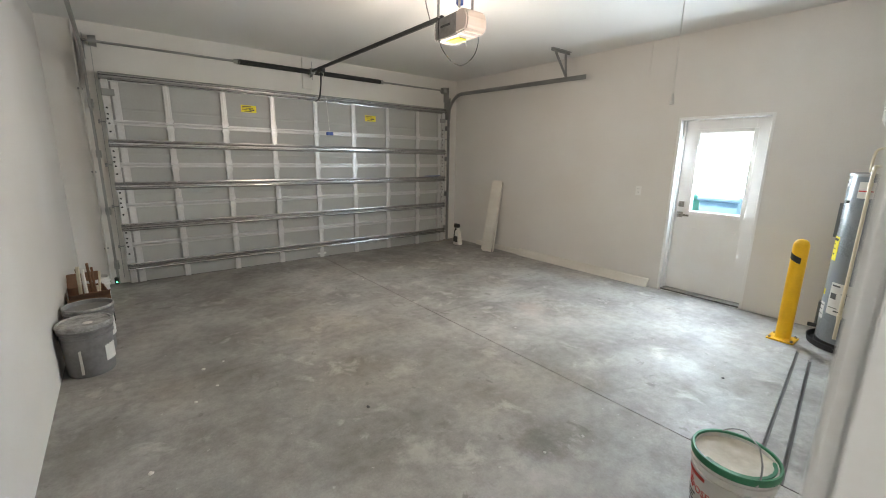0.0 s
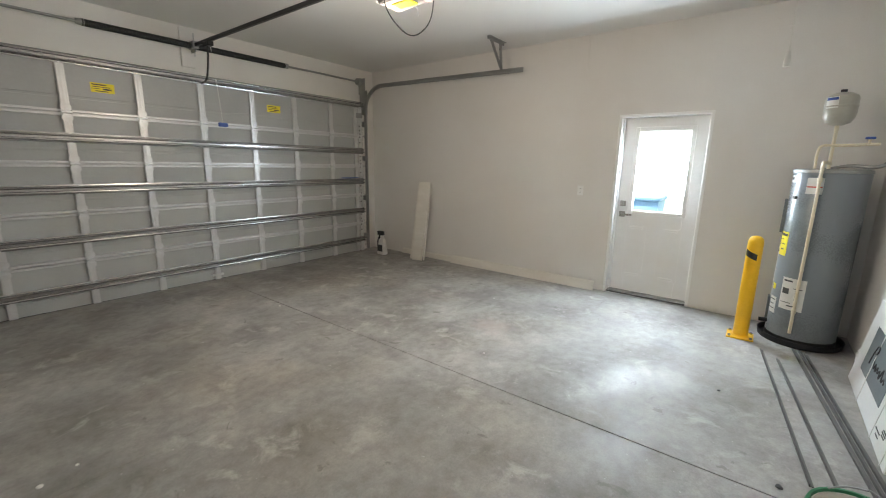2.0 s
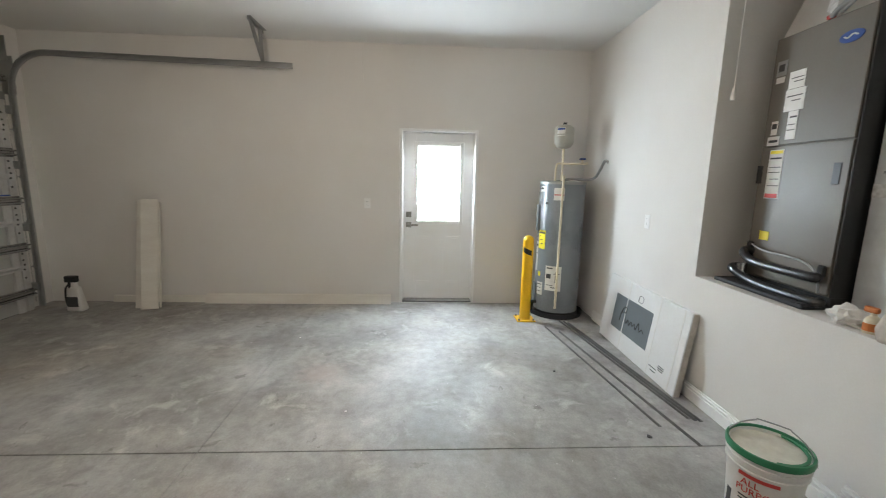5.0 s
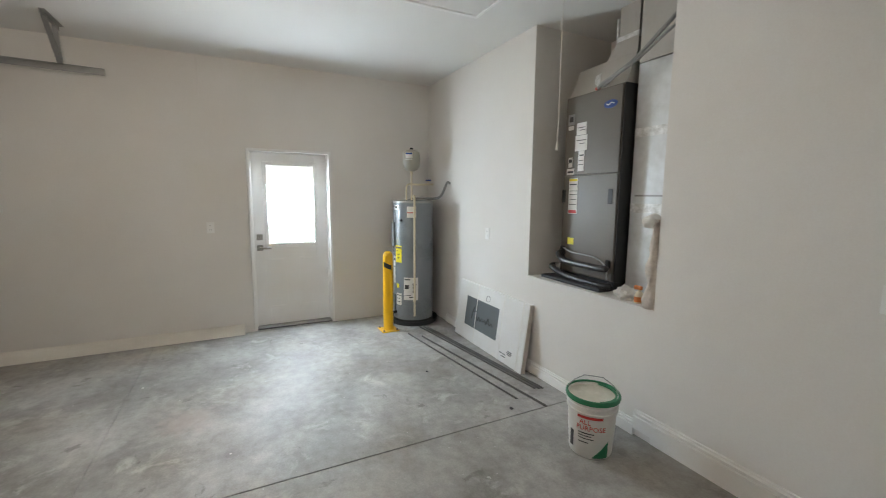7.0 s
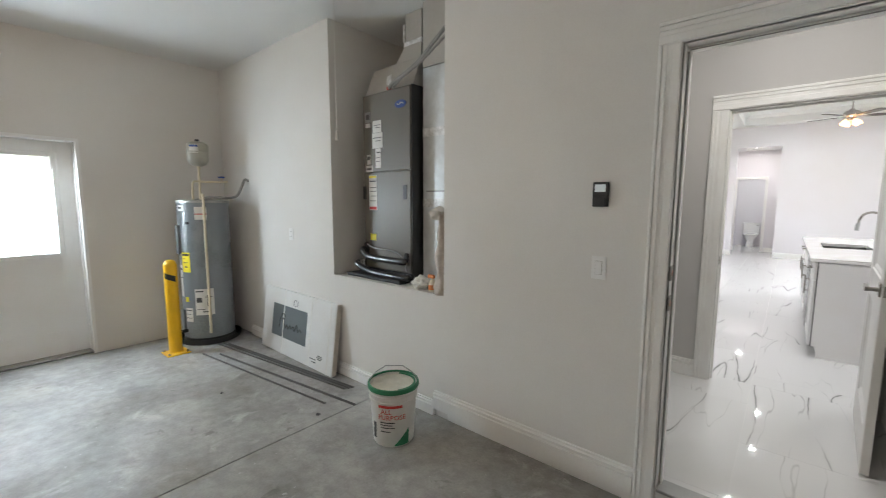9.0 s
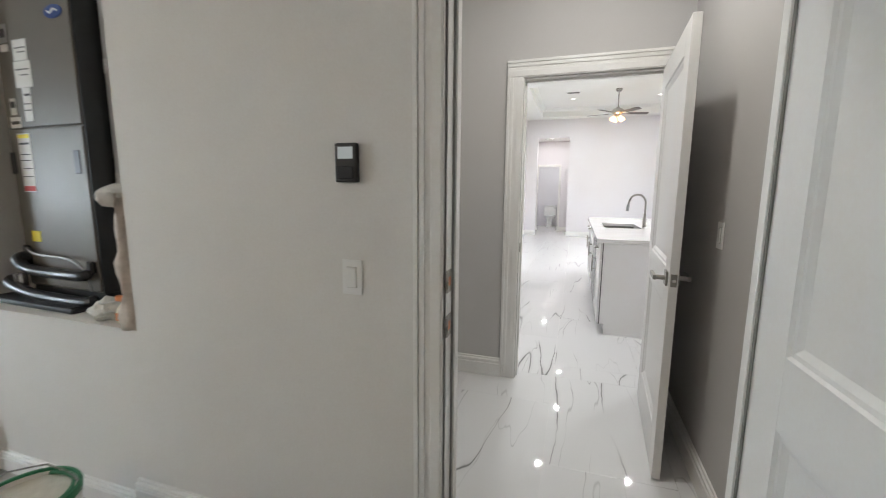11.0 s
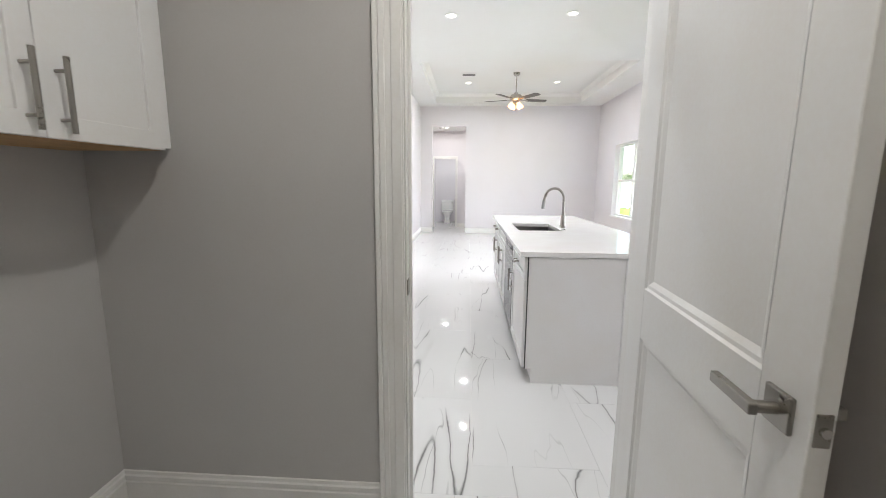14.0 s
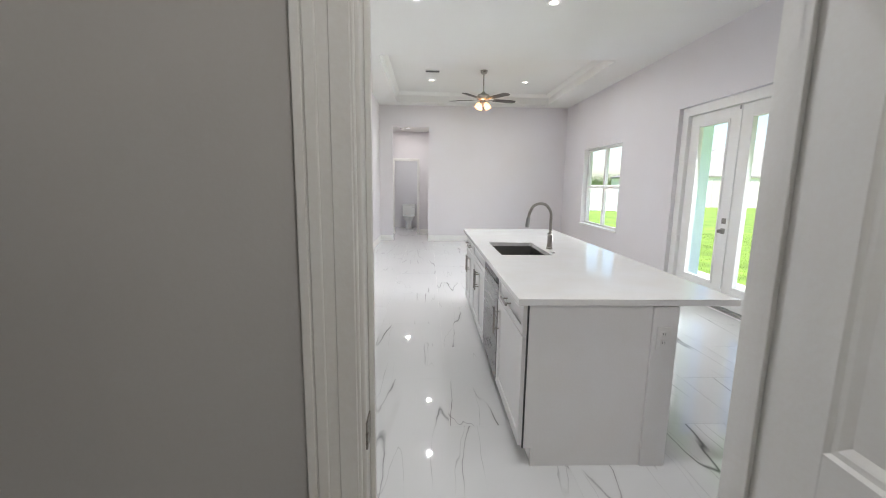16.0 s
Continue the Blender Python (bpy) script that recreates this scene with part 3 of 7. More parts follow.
# ---- doors, casings and baseboards ----
def casing_x(name, x0, x1, z0, z1, face, out, label, w=0.083, thick=1.0):
    """A moulded casing round an opening in a wall along x. face: the wall's face; out: +1 or -1, the way it stands proud."""
    ob = thing(name, ((x0 + x1) / 2, face, z0), label, "door casing", kind="structure")
    cx = (x0 + x1) / 2
    def prof(a, b, z_a, z_b, n):
        bm = bmesh.new()
        steps = [(s0, s1, d * thick) for s0, s1, d in ((0.0, 1.0, 0.0105), (0.05, 0.40, 0.0132), (0.60, 0.80, 0.0146), (0.82, 0.985, 0.0168))]
        for s0, s1, d in steps:
            lo, hi = a + (b - a) * s0, a + (b - a) * s1
            box(bm, min(lo, hi) - cx, max(lo, hi) - cx, 0 if out > 0 else -d, d if out > 0 else 0, z_a - z0, z_b - z0, bevel=0.002)
        part(n, bm, "trim", ob)
    prof(x1 + 0.004, x1 + w, z0, z1 + 0.004, "side_casing")
    prof(x0 - 0.004, x0 - w, z0, z1 + 0.004, "side_casing")
    bm = bmesh.new()
    for s0, s1, d in [(s0, s1, d * thick) for s0, s1, d in ((0.0, 1.0, 0.0105), (0.05, 0.40, 0.0132), (0.60, 0.80, 0.0146), (0.82, 0.985, 0.0168))]:
        box(bm, x0 - w - cx, x1 + w - cx, 0 if out > 0 else -d, d if out > 0 else 0, z1 + 0.004 + w * s0 - z0, z1 + 0.004 + w * s1 - z0, bevel=0.002)
    part("head_casing", bm, "trim", ob)
    return ob


def jamb_x(name, x0, x1, z0, z1, y0, y1, stop, label):
    """The lining of an opening, with the stop against which the door closes."""
    ob = thing(name, ((x0 + x1) / 2, (y0 + y1) / 2, z0), label, "door frame", kind="structure")
    cx, cy = (x0 + x1) / 2, (y0 + y1) / 2
    for a, b in ((x0 - 0.012, x0 + 0.004), (x1 - 0.004, x1 + 0.012)):
        part("jamb", B(a - cx, b - cx, y0 - cy, y1 - cy, 0, z1 - z0, bevel=0.002), "trim", ob)
    part("head_jamb", B(x0 - cx + 0.004, x1 - cx - 0.004, y0 - cy, y1 - cy, z1 - z0 - 0.004, z1 - z0 + 0.012, bevel=0.002), "trim", ob)
    for a, b in ((x0 + 0.004, x0 + 0.016), (x1 - 0.016, x1 - 0.004)):
        part("stop", B(a - cx, b - cx, stop[0] - cy, stop[1] - cy, 0, z1 - z0 - 0.004, bevel=0.002), "trim", ob)
    part("stop", B(x0 + 0.016 - cx, x1 - 0.016 - cx, stop[0] - cy, stop[1] - cy, z1 - z0 - 0.018, z1 - z0 - 0.004, bevel=0.002), "trim", ob)
    return ob


def lever_set(leaf, x, z, depth, flip=1):
    """Square rose and bar lever on both faces of a leaf, and the latch on its edge."""
    for s in (1, -1):
        y = s * depth / 2
        rose = part("rose", B(x - 0.033, x + 0.033, min(y, y + s * 0.009), max(y, y + s * 0.009), z - 0.033, z + 0.033, bevel=0.003, seg=2), "nickel", leaf, "brushed nickel square rose")
        bm = bmesh.new()
        cyl(bm, (x, y + s * 0.008, z), (x, y + s * 0.05, z), 0.011, seg=14)
        box(bm, min(x + 0.012 * flip, x - 0.115 * flip), max(x + 0.012 * flip, x - 0.115 * flip), min(y + s * 0.042, y + s * 0.058), max(y + s * 0.042, y + s * 0.058), z - 0.011, z + 0.011, bevel=0.003, seg=2)
        part("lever", bm, "nickel", leaf, "brushed nickel bar lever")
    return rose


def panel_leaf(name, width, height, depth, label, group=""):
    """A two-panel moulded door leaf, hinged at its local origin and running along +x, thickness along y."""
    ob = thing(name, (0, 0, 0), label, "door", group)
    bm = bmesh.new()
    st, top, mid0, mid1, bot = 0.125, height - 0.125, 0.82, 0.985, 0.21
    # stiles and rails stand proud; the panels lie back, with a raised field
    for a, b in ((0, st), (width - st, width)):
        box(bm, a, b, -depth / 2, depth / 2, 0, height, bevel=0.002)
    for a, b in ((0, bot), (mid0, mid1), (top, height)):
        box(bm, st, width - st, -depth / 2, depth / 2, a, b)
    part("leaf_frame", bm, "white", ob)
    for a, b in ((bot, mid0), (mid1, top)):
        bm = bmesh.new()
        box(bm, st - 0.005, width - st + 0.005, -depth / 2 + 0.0145, depth / 2 - 0.0145, a - 0.005, b + 0.005)
        for s in (-1, 1):                                       # sloped moulding round the sunk panel
            y0, y1 = s * (depth / 2 - 0.0003), s * (depth / 2 - 0.0148)
            o = [(st, a), (width - st, a), (width - st, b), (st, b)]
            for inset_a, inset_b, ya, yb in ((0.0, 0.006, y0, y0 - s * 0.006), (0.006, 0.016, y0 - s * 0.006, y0 - s * 0.007), (0.016, 0.032, y0 - s * 0.007, y1)):
                oa = [(st + inset_a, a + inset_a), (width - st - inset_a, a + inset_a), (width - st - inset_a, b - inset_a), (st + inset_a, b - inset_a)]
                ob_ = [(st + inset_b, a + inset_b), (width - st - inset_b, a + inset_b), (width - st - inset_b, b - inset_b), (st + inset_b, b - inset_b)]
                for k in range(4):
                    q = [bm.verts.new((*oa[k][:1], ya, oa[k][1])), bm.verts.new((oa[(k + 1) % 4][0], ya, oa[(k + 1) % 4][1])), bm.verts.new((ob_[(k + 1) % 4][0], yb, ob_[(k + 1) % 4][1])), bm.verts.new((ob_[k][0], yb, ob_[k][1]))]
                    bm.faces.new(q)
        bmesh.ops.recalc_face_normals(bm, faces=bm.faces[:])
        part("panel", bm, "white", ob)
    plate = part("latch_plate", B(width - 0.001, width + 0.002, -0.0125, 0.0125, 0.945 - 0.028, 0.945 + 0.028, bevel=0.001), "nickel", ob, "brushed nickel latch plate")
    part("latch_bolt", C((width, 0, 0.945), (width + 0.009, 0, 0.945), 0.008, seg=12), "chrome", plate)
    lever_set(ob, width - 0.065, 0.945, depth)
    for z in (0.2, height / 2, height - 0.2):
        part("hinge", C((-0.004, depth / 2 + 0.004, z - 0.05), (-0.004, depth / 2 + 0.004, z + 0.05), 0.006, seg=10), "nickel", ob)
    return ob


# garage to laundry
jamb_x("door_frame_garage", DX0, DX1, H, 2.16, LY0 - 0.012, GY0, (-0.035, 0.005), "white painted frame of the garage entry door")
for p0, p1 in (((DX0 + 0.004, H), (DX0 + 0.0115, 2.14)), ((DX1 - 0.0115, H), (DX1 - 0.004, 2.14)), ((DX0 + 0.0115, 2.133), (DX1 - 0.0115, 2.142))):
    bm = bmesh.new()
    box(bm, p0[0] - (DX0 + DX1) / 2, p1[0] - (DX0 + DX1) / 2, 0.0055, 0.012, p0[1] - H + 0.013, p1[1] - H, bevel=0.003, seg=2)
    bmesh.ops.translate(bm, verts=bm.verts[:], vec=(0, -(LY0 - 0.012 + GY0) / 2, 0))
    part("weatherstrip", bm, "hose", bpy.data.objects["door_frame_garage"], "grey foam weatherstrip")
casing_x("trim_garage_door", DX0, DX1, 0.0, 2.16, GY0, 1, "white moulded casing on the garage side", w=0.098, thick=1.5)
casing_x("trim_laundry_side", DX0, DX1, H, 2.16, LY0 - 0.012, -1, "white moulded casing on the laundry side")
sk = thing("strike_plate", (DX1 - 0.004, 0.04, 1.03), "satin nickel strike plate with a worn lip on the jamb", "strike plate", "strike plates")
part("plate", B(-0.003, 0.001, -0.022, 0.026, -0.035, 0.035, bevel=0.001), "nickel", sk)
part("lip", C((-0.0015, 0.026, -0.03), (-0.0015, 0.026, 0.03), 0.006, seg=10), "nickel", sk)
part("hole", B(-0.0038, -0.0025, -0.011, 0.011, -0.014, 0.014), "copper", sk)
copy_thing(sk, pose(DX1 - 0.004, 0.04, 1.17))
th = thing("threshold", ((DX0 + DX1) / 2, 0.0, 0.0), "dark metal door threshold over a pale step", "threshold", kind="structure")
part("sill", B(-0.41, 0.41, -0.044, 0.062, H - 0.004, H + 0.012, bevel=0.004), "galv_dark", th)
part("riser", B(-0.41, 0.41, 0.03, 0.056, 0.0, H - 0.005), "trim", th)
leaf = panel_leaf("entry_door", 0.815, 2.03, 0.044, "white two-panel entry door standing open against the garage wall")
leaf.matrix_world = pose(DX0 + 0.01, GY0 + 0.03, H + 0.012, 0, 0, 92)
dl = thing("deadbolt", (0, 0, 0), "satin nickel square deadbolt on the entry door", "deadbolt")
dl.matrix_world = leaf.matrix_world @ pose(0.75, 0, 1.065)
for s in (1, -1):
    part("rose", B(-0.032, 0.032, min(s * 0.022, s * 0.036), max(s * 0.022, s * 0.036), -0.032, 0.032, bevel=0.003), "nickel", dl)

# laundry to great room
jamb_x("door_frame_laundry", IX0, IX1, H, H + 2.05, RY0 - 0.02, LY1, (-1.645, -1.63), "white painted frame of the inner doorway")
casing_x("trim_laundry_door", IX0, IX1, H, H + 2.05, LY1, 1, "white moulded casing of the inner doorway", w=0.109, thick=1.2)
casing_x("trim_great_room_door", IX0, IX1, H, H + 2.05, RY0 - 0.02, -1, "white moulded casing of the inner doorway")
st2 = thing("strike_plate", (IX1 - 0.004, -1.61, 1.052), "small satin nickel strike plate on the inner jamb", "strike plate", "strike plates")
part("plate", B(-0.003, 0.001, -0.02, 0.024, -0.03, 0.03, bevel=0.001), "nickel", st2)
inner = panel_leaf("inner_door", 0.838, 2.03, 0.036, "white two-panel inner door with nickel levers, standing open")
inner.matrix_world = pose(IX0 + 0.025, LY1 + 0.012, H + 0.01, 0, 0, 86.7)


def baseboard_x(name, x0, x1, face, out, z, hgt, label, mat="trim"):
    o = out
    bm = bmesh.new()
    prof = [(0, 0), (0.017 * o, 0), (0.017 * o, hgt * 0.66), (0.011 * o, hgt * 0.69), (0.011 * o, hgt * 0.73), (0.015 * o, hgt * 0.76), (0.015 * o, hgt * 0.86), (0.008 * o, hgt * 0.89), (0.007 * o, hgt * 0.985), (0.0, hgt)]
    prism(bm, [(p[0], p[1]) for p in prof], "x", x0, x1)
    bmesh.ops.translate(bm, verts=bm.verts[:], vec=(0, face, z))
    return setting(name, bm, mat, label, "baseboard")


def baseboard_y(name, y0, y1, face, out, z, hgt, label, mat="trim"):
    bm = bmesh.new()
    o = out
    prof = [(0, 0), (0.017 * o, 0), (0.017 * o, hgt * 0.66), (0.011 * o, hgt * 0.69), (0.011 * o, hgt * 0.73), (0.015 * o, hgt * 0.76), (0.015 * o, hgt * 0.86), (0.008 * o, hgt * 0.89), (0.007 * o, hgt * 0.985), (0.0, hgt)]
    prism(bm, [(p[0], p[1]) for p in prof], "y", y0, y1)
    bmesh.ops.translate(bm, verts=bm.verts[:], vec=(face, 0, z))
    return setting(name, bm, mat, label, "baseboard")


baseboard_x("baseboard_garage_low", 2.13, 4.86, GY0, 1.2, 0.0, 0.105, "low white moulded baseboard on the garage wall")
baseboard_x("baseboard_garage_high", DX1 + 0.10, 2.13, GY0, 1.5, 0.055, 0.125, "raised white moulded baseboard beside the entry door")
setting("baseboard_garage_foot", B(DX1 + 0.10, 2.01, GY0, GY0 + 0.007, 0.0, 0.046, bevel=0.002), "trim", "plain white filler board under the baseboard", "baseboard")
# dark strip that paints the shadow line beneath the raised baseboard
setting("trim_gap", B(DX1 + 0.10, 2.06, GY0, GY0 + 0.003, 0.047, 0.0545), "joint", "dark strip painted as the shade under the raised baseboard", "gap")
baseboard_x("baseboard_laundry_south", IX1 + 0.105, LX1, LY1, 1, H, 0.135, "white moulded laundry baseboard")
baseboard_y("baseboard_laundry_east", LY1, LY0 - 0.013, LX1, -1, H, 0.135, "white moulded laundry baseboard")
baseboard_y("baseboard_laundry_west", LY1, LY0 - 0.013, LX0, 1, H, 0.135, "white moulded laundry baseboard")
baseboard_x("baseboard_great_south_west", RX0, HX0, RY1, 1, H, 0.135, "white moulded baseboard")
baseboard_x("baseboard_great_south_east", HX1, RX1, RY1, 1, H, 0.135, "white moulded baseboard")
baseboard_y("baseboard_great_east", RY1, -5.25, RX1, -1, H, 0.135, "white moulded baseboard")
baseboard_y("baseboard_great_west", RY1, -6.6, RX0, 1, H, 0.135, "white moulded baseboard")
baseboard_x("baseboard_hall", HX0, 0.82, HY, 1, H, 0.12, "white moulded baseboard")
casing_x("trim_bath_door", 0.90, 1.53, H, 2.15, HY, 1, "white casing of the bathroom doorway", w=0.07)

# ---- side door of the garage ----
sd = thing("side_door", (5.58, 1.78, 0.0), "white steel half-glazed side door with satin nickel lock, closed", "door")
fr = thing("side_door_frame", (5.52, 1.78, 0.0), "white painted frame set deep in the wall", "door frame", kind="structure")
for s in (-1, 1):
    part("jamb", B(-0.085, 0.115, min(s * 0.4535, s * 0.423), max(s * 0.4535, s * 0.423), 0, 2.06, bevel=0.002), "white", fr)
    part("stop", B(-0.02, 0.034, min(s * 0.423, s * 0.411), max(s * 0.423, s * 0.411), 0.03, 2.03, bevel=0.002), "white", fr)
part("head_jamb", B(-0.085, 0.115, -0.423, 0.423, 2.03, 2.06, bevel=0.002), "white", fr)
part("sill", B(-0.07, 0.115, -0.423, 0.423, 0.0, 0.022, bevel=0.004), "galv", fr, "bright aluminium sill")
DW2, DT = 0.419, 0.022
bm = bmesh.new()
GL0, GL1, GB, GT = -0.272, 0.262, 0.985, 1.90
box(bm, -DT, DT, -DW2, GL0, 0.026, 2.028, bevel=0.002)
box(bm, -DT, DT, GL1, DW2, 0.026, 2.028, bevel=0.002)
box(bm, -DT, DT, GL0, GL1, 0.026, GB)
box(bm, -DT, DT, GL0, GL1, GT, 2.028)
part("leaf", bm, "white", sd)
bm = bmesh.new()
for a, b, c, d in ((GL0 - 0.03, GL0 + 0.012, GB - 0.03, GT + 0.03), (GL1 - 0.012, GL1 + 0.03, GB - 0.03, GT + 0.03), (GL0 + 0.012, GL1 - 0.012, GB - 0.03, GB + 0.012), (GL0 + 0.012, GL1 - 0.012, GT - 0.012, GT + 0.03)):
    box(bm, -DT - 0.011, DT + 0.011, a, b, c, d, bevel=0.005, seg=2)
part("glazing_frame", bm, "white", sd)
pane = part("pane", B(-0.004, 0.004, GL0, GL1, GB, GT), "glass", sd, "clear glass pane")
pane.visible_shadow = False
for y0, y1 in ((-0.30, -0.06), (0.06, 0.30)):                   # two pressed panels under the glass
    bm = bmesh.new()
    for zc in (0.235, 0.795):
        box(bm, -DT - 0.0045, -DT, y0 + 0.05, y1 - 0.05, zc - 0.013, zc + 0.013, bevel=0.0042, seg=2)
    box(bm, -DT - 0.0012, -DT, y0 + 0.01, y1 - 0.01, 0.21, 0.82, bevel=0.0011)
    part("pressed_panel", bm, "white", sd)
for z in (1.07, 0.945):
    part("rose", B(-DT - 0.012, -DT, 0.32, 0.385, z - 0.033, z + 0.033, bevel=0.003), "nickel", sd, "satin nickel square rose")
bm = bmesh.new()
cyl(bm, (-DT - 0.01, 0.352, 0.945), (-DT - 0.055, 0.352, 0.945), 0.011)
box(bm, -DT - 0.062, -DT - 0.046, 0.235, 0.365, 0.934, 0.956, bevel=0.003)
part("lever", bm, "nickel", sd, "satin nickel bar lever")
bm = bmesh.new()
box(bm, -DT - 0.024, -DT - 0.012, 0.345, 0.359, 1.05, 1.09, bevel=0.003)
part("thumb_turn", bm, "nickel", sd)

# ---- garage door ----
gd = thing("garage_door", ((FX0 + FX1) / 2, 6.20, 0.0), "closed white steel sectional garage door with galvanised struts", "garage door")
W2 = (FX1 - FX0) / 2
SH = 0.4765                                                      # the top section is taller
prof = [(0.0, 0.004), (0.0, 0.12), (0.003, 0.125), (0.003, 0.14), (0.0, 0.145), (0.0, SH - 0.004), (0.045, SH - 0.004), (0.045, 0.004)]
sm = P(prof, "x", -W2, W2)
stile_bm = bmesh.new()
box(stile_bm, -0.033, 0.033, -0.030, 0.0, 0.006, SH - 0.006, bevel=0.004)
box(stile_bm, -0.010, 0.010, -0.033, -0.028, 0.02, SH - 0.02, bevel=0.002)
end_bm = bmesh.new()
for a, b in ((-0.077, -0.004), (0.014, 0.082)):
    box(end_bm, a, b, -0.030, 0.0, 0.006, SH - 0.006, bevel=0.004)
box(end_bm, -0.075, 0.08, -0.004, 0.0, 0.006, SH - 0.006)
first = part("section", sm, "door_skin", gd, "off-white ribbed steel section")
stile0 = part("stile", stile_bm, "lip_zinc", first, "galvanised stile")
stile0.location = (-W2 + W2 / 4, 0, 0)
end0 = part("end_stile", end_bm, "stile_zinc", first, "galvanised double end stile")
# a darker strip paints the shade in the gap of the end stiles
gap0 = part("stile_gap", B(-0.004, 0.014, -0.009, -0.0042, 0.008, SH - 0.008), "galv_dark", first, "dark strip painted as shade between the stiles")
gap0.location = end0.location = (-W2 + 0.078, 0, 0)


def again(src, parent, at):
    o = src.copy()
    scene.collection.objects.link(o)
    o.parent = parent
    o.location = at
    return o


for k in range(5):
    sec = first if k == 0 else again(first, gd, (0, 0, SH * k))
    if k == 4:
        sec.scale = (1, 1, (DH - 4 * SH) / SH)
    for i in range(1, 8):
        if k or i > 1:
            again(stile0, sec, (-W2 + W2 * i / 4, 0, 0))
    for s in (-1, 1):
        if k or s > 0:
            again(end0, sec, (s * (W2 - 0.078), 0, 0)).scale = (-s, 1, 1)
        if k or s > 0:
            again(gap0, sec, (s * (W2 - 0.078), 0, 0)).scale = (-s, 1, 1)
sp = [(-0.012, -0.046), (-0.018, -0.046), (-0.020, -0.034), (-0.050, -0.030), (-0.058, -0.024), (-0.056, -0.016), (-0.032, -0.010), (-0.032, 0.010), (-0.056, 0.016), (-0.058, 0.024), (-0.050, 0.030), (-0.020, 0.034), (-0.018, 0.046), (-0.012, 0.046)]
strut_bm = bmesh.new()
prism(strut_bm, [(y - 0.014, z) for y, z in sp], "x", -W2 - 0.005, W2 + 0.005)
strut0 = part("strut", strut_bm, "galv", gd, "long galvanised reinforcing strut")
strut0.location = (0, 0, 0.205)
for z in (0.695, 1.185, 1.672, 2.395):
    again(strut0, gd, (0, 0, z))
hb = bmesh.new()
for z in (-0.048, 0.048):                                       # two round lobes with a narrow waist
    cyl(hb, (0, -0.0335, z), (0, -0.041, z), 0.042, seg=14)
box(hb, -0.026, 0.026, -0.040, -0.0335, -0.05, 0.05, bevel=0.003)
cyl(hb, (-0.040, -0.044, 0), (0.040, -0.044, 0), 0.011, seg=10)
for z in (-0.034, 0.034):
    cyl(hb, (0, -0.040, z), (0, -0.046, z), 0.009, seg=6)
hinge0 = part("hinge", hb, "stile_zinc", gd, "galvanised centre hinge")
jb = bmesh.new()
for z0_, z1_, d_ in ((-0.030, -0.006, -0.026), (-0.006, 0.003, -0.006), (0.003, 0.028, -0.032)):
    box(jb, -W2 / 8 + 0.036, W2 / 8 - 0.036, d_, 0.0, z0_, z1_, bevel=0.003)
lip0 = part("section_lip", jb, "lip_zinc", gd, "pale rolled lip between sections")
rb = bmesh.new()
box(rb, -0.030, 0.030, -0.036, -0.0305, -0.10, 0.10, bevel=0.003)
for z in (-0.07, 0.07):
    cyl(rb, (-0.015, -0.036, z), (-0.015, -0.039, z), 0.011, seg=10)
rp0 = part("roller_plate", rb, "stile_zinc", gd, "white end plate with dark holes")
hole0 = part("plate_hole", C((-0.015, -0.0365, 0.035), (-0.015, -0.0385, 0.035), 0.011, seg=10), "black", gd)
roll_bm = bmesh.new()
cyl(roll_bm, (0.0, -0.045, 0), (0.05, -0.045, 0), 0.006, seg=8)
cyl(roll_bm, (0.045, -0.045, 0), (0.065, -0.045, 0), 0.022, seg=14)
roller0 = part("roller", roll_bm, "galv_dark", gd, "roller on a steel pin")
hinge0.location, lip0.location = (-W2 + W2 / 4, 0, SH), (-W2 + W2 / 8, 0, SH)
rp0.location = hole0.location = (-W2 + 0.038, 0, SH)
roller0.location = (W2 - 0.0, 0, SH)
for k in range(1, 5):
    for i in range(1, 8):
        if (k, i) != (1, 1):
            again(hinge0, gd, (-W2 + W2 * i / 4, 0, SH * k))
    for i in range(8):
        if (k, i) != (1, 0):
            again(lip0, gd, (-W2 + W2 / 8 + W2 * i / 4, 0, SH * k))
    for s in (-1, 1):
        if (k, s) != (1, -1):
            again(rp0, gd, (s * (W2 - 0.038), 0, SH * k))
            again(hole0, gd, (s * (W2 - 0.038), 0, SH * k))
        for dz in (-0.14, -0.05, 0.05, 0.12):
            again(hole0, gd, (s * (W2 - 0.045), 0, SH * k + dz))
        if (k, s) != (1, 1):
            r_ = again(roller0, gd, (s * W2, 0, SH * k))
            if s < 0:
                r_.rotation_euler = (0, 0, 0)
                r_.scale = (-1, 1, 1)
for s in (-1, 1):
    again(rp0, gd, (s * (W2 - 0.038), 0, 2.30))
    again(rp0, gd, (s * (W2 - 0.038), 0, 0.11))
    part("top_bracket", B(s * (W2 - 0.06) - 0.06, s * (W2 - 0.06) + 0.06, -0.045, -0.018, 2.19, 2.265, bevel=0.004), "galv_dark", gd)
part("bottom_seal", B(-W2, W2, 0.0, 0.04, -0.001, 0.006), "rubber", gd, "black rubber bottom seal")
part("lift_handle", B(-0.07, 0.07, -0.03, 0.0, 0.05, 0.075, bevel=0.006), "plate", gd, "small white step handle")
part("chalk_mark", B(1.95, 2.30, -0.066, -0.0625, 1.238, 1.252), "blue", gd, "blue paint mark") .location = (0, -0.018, 0)
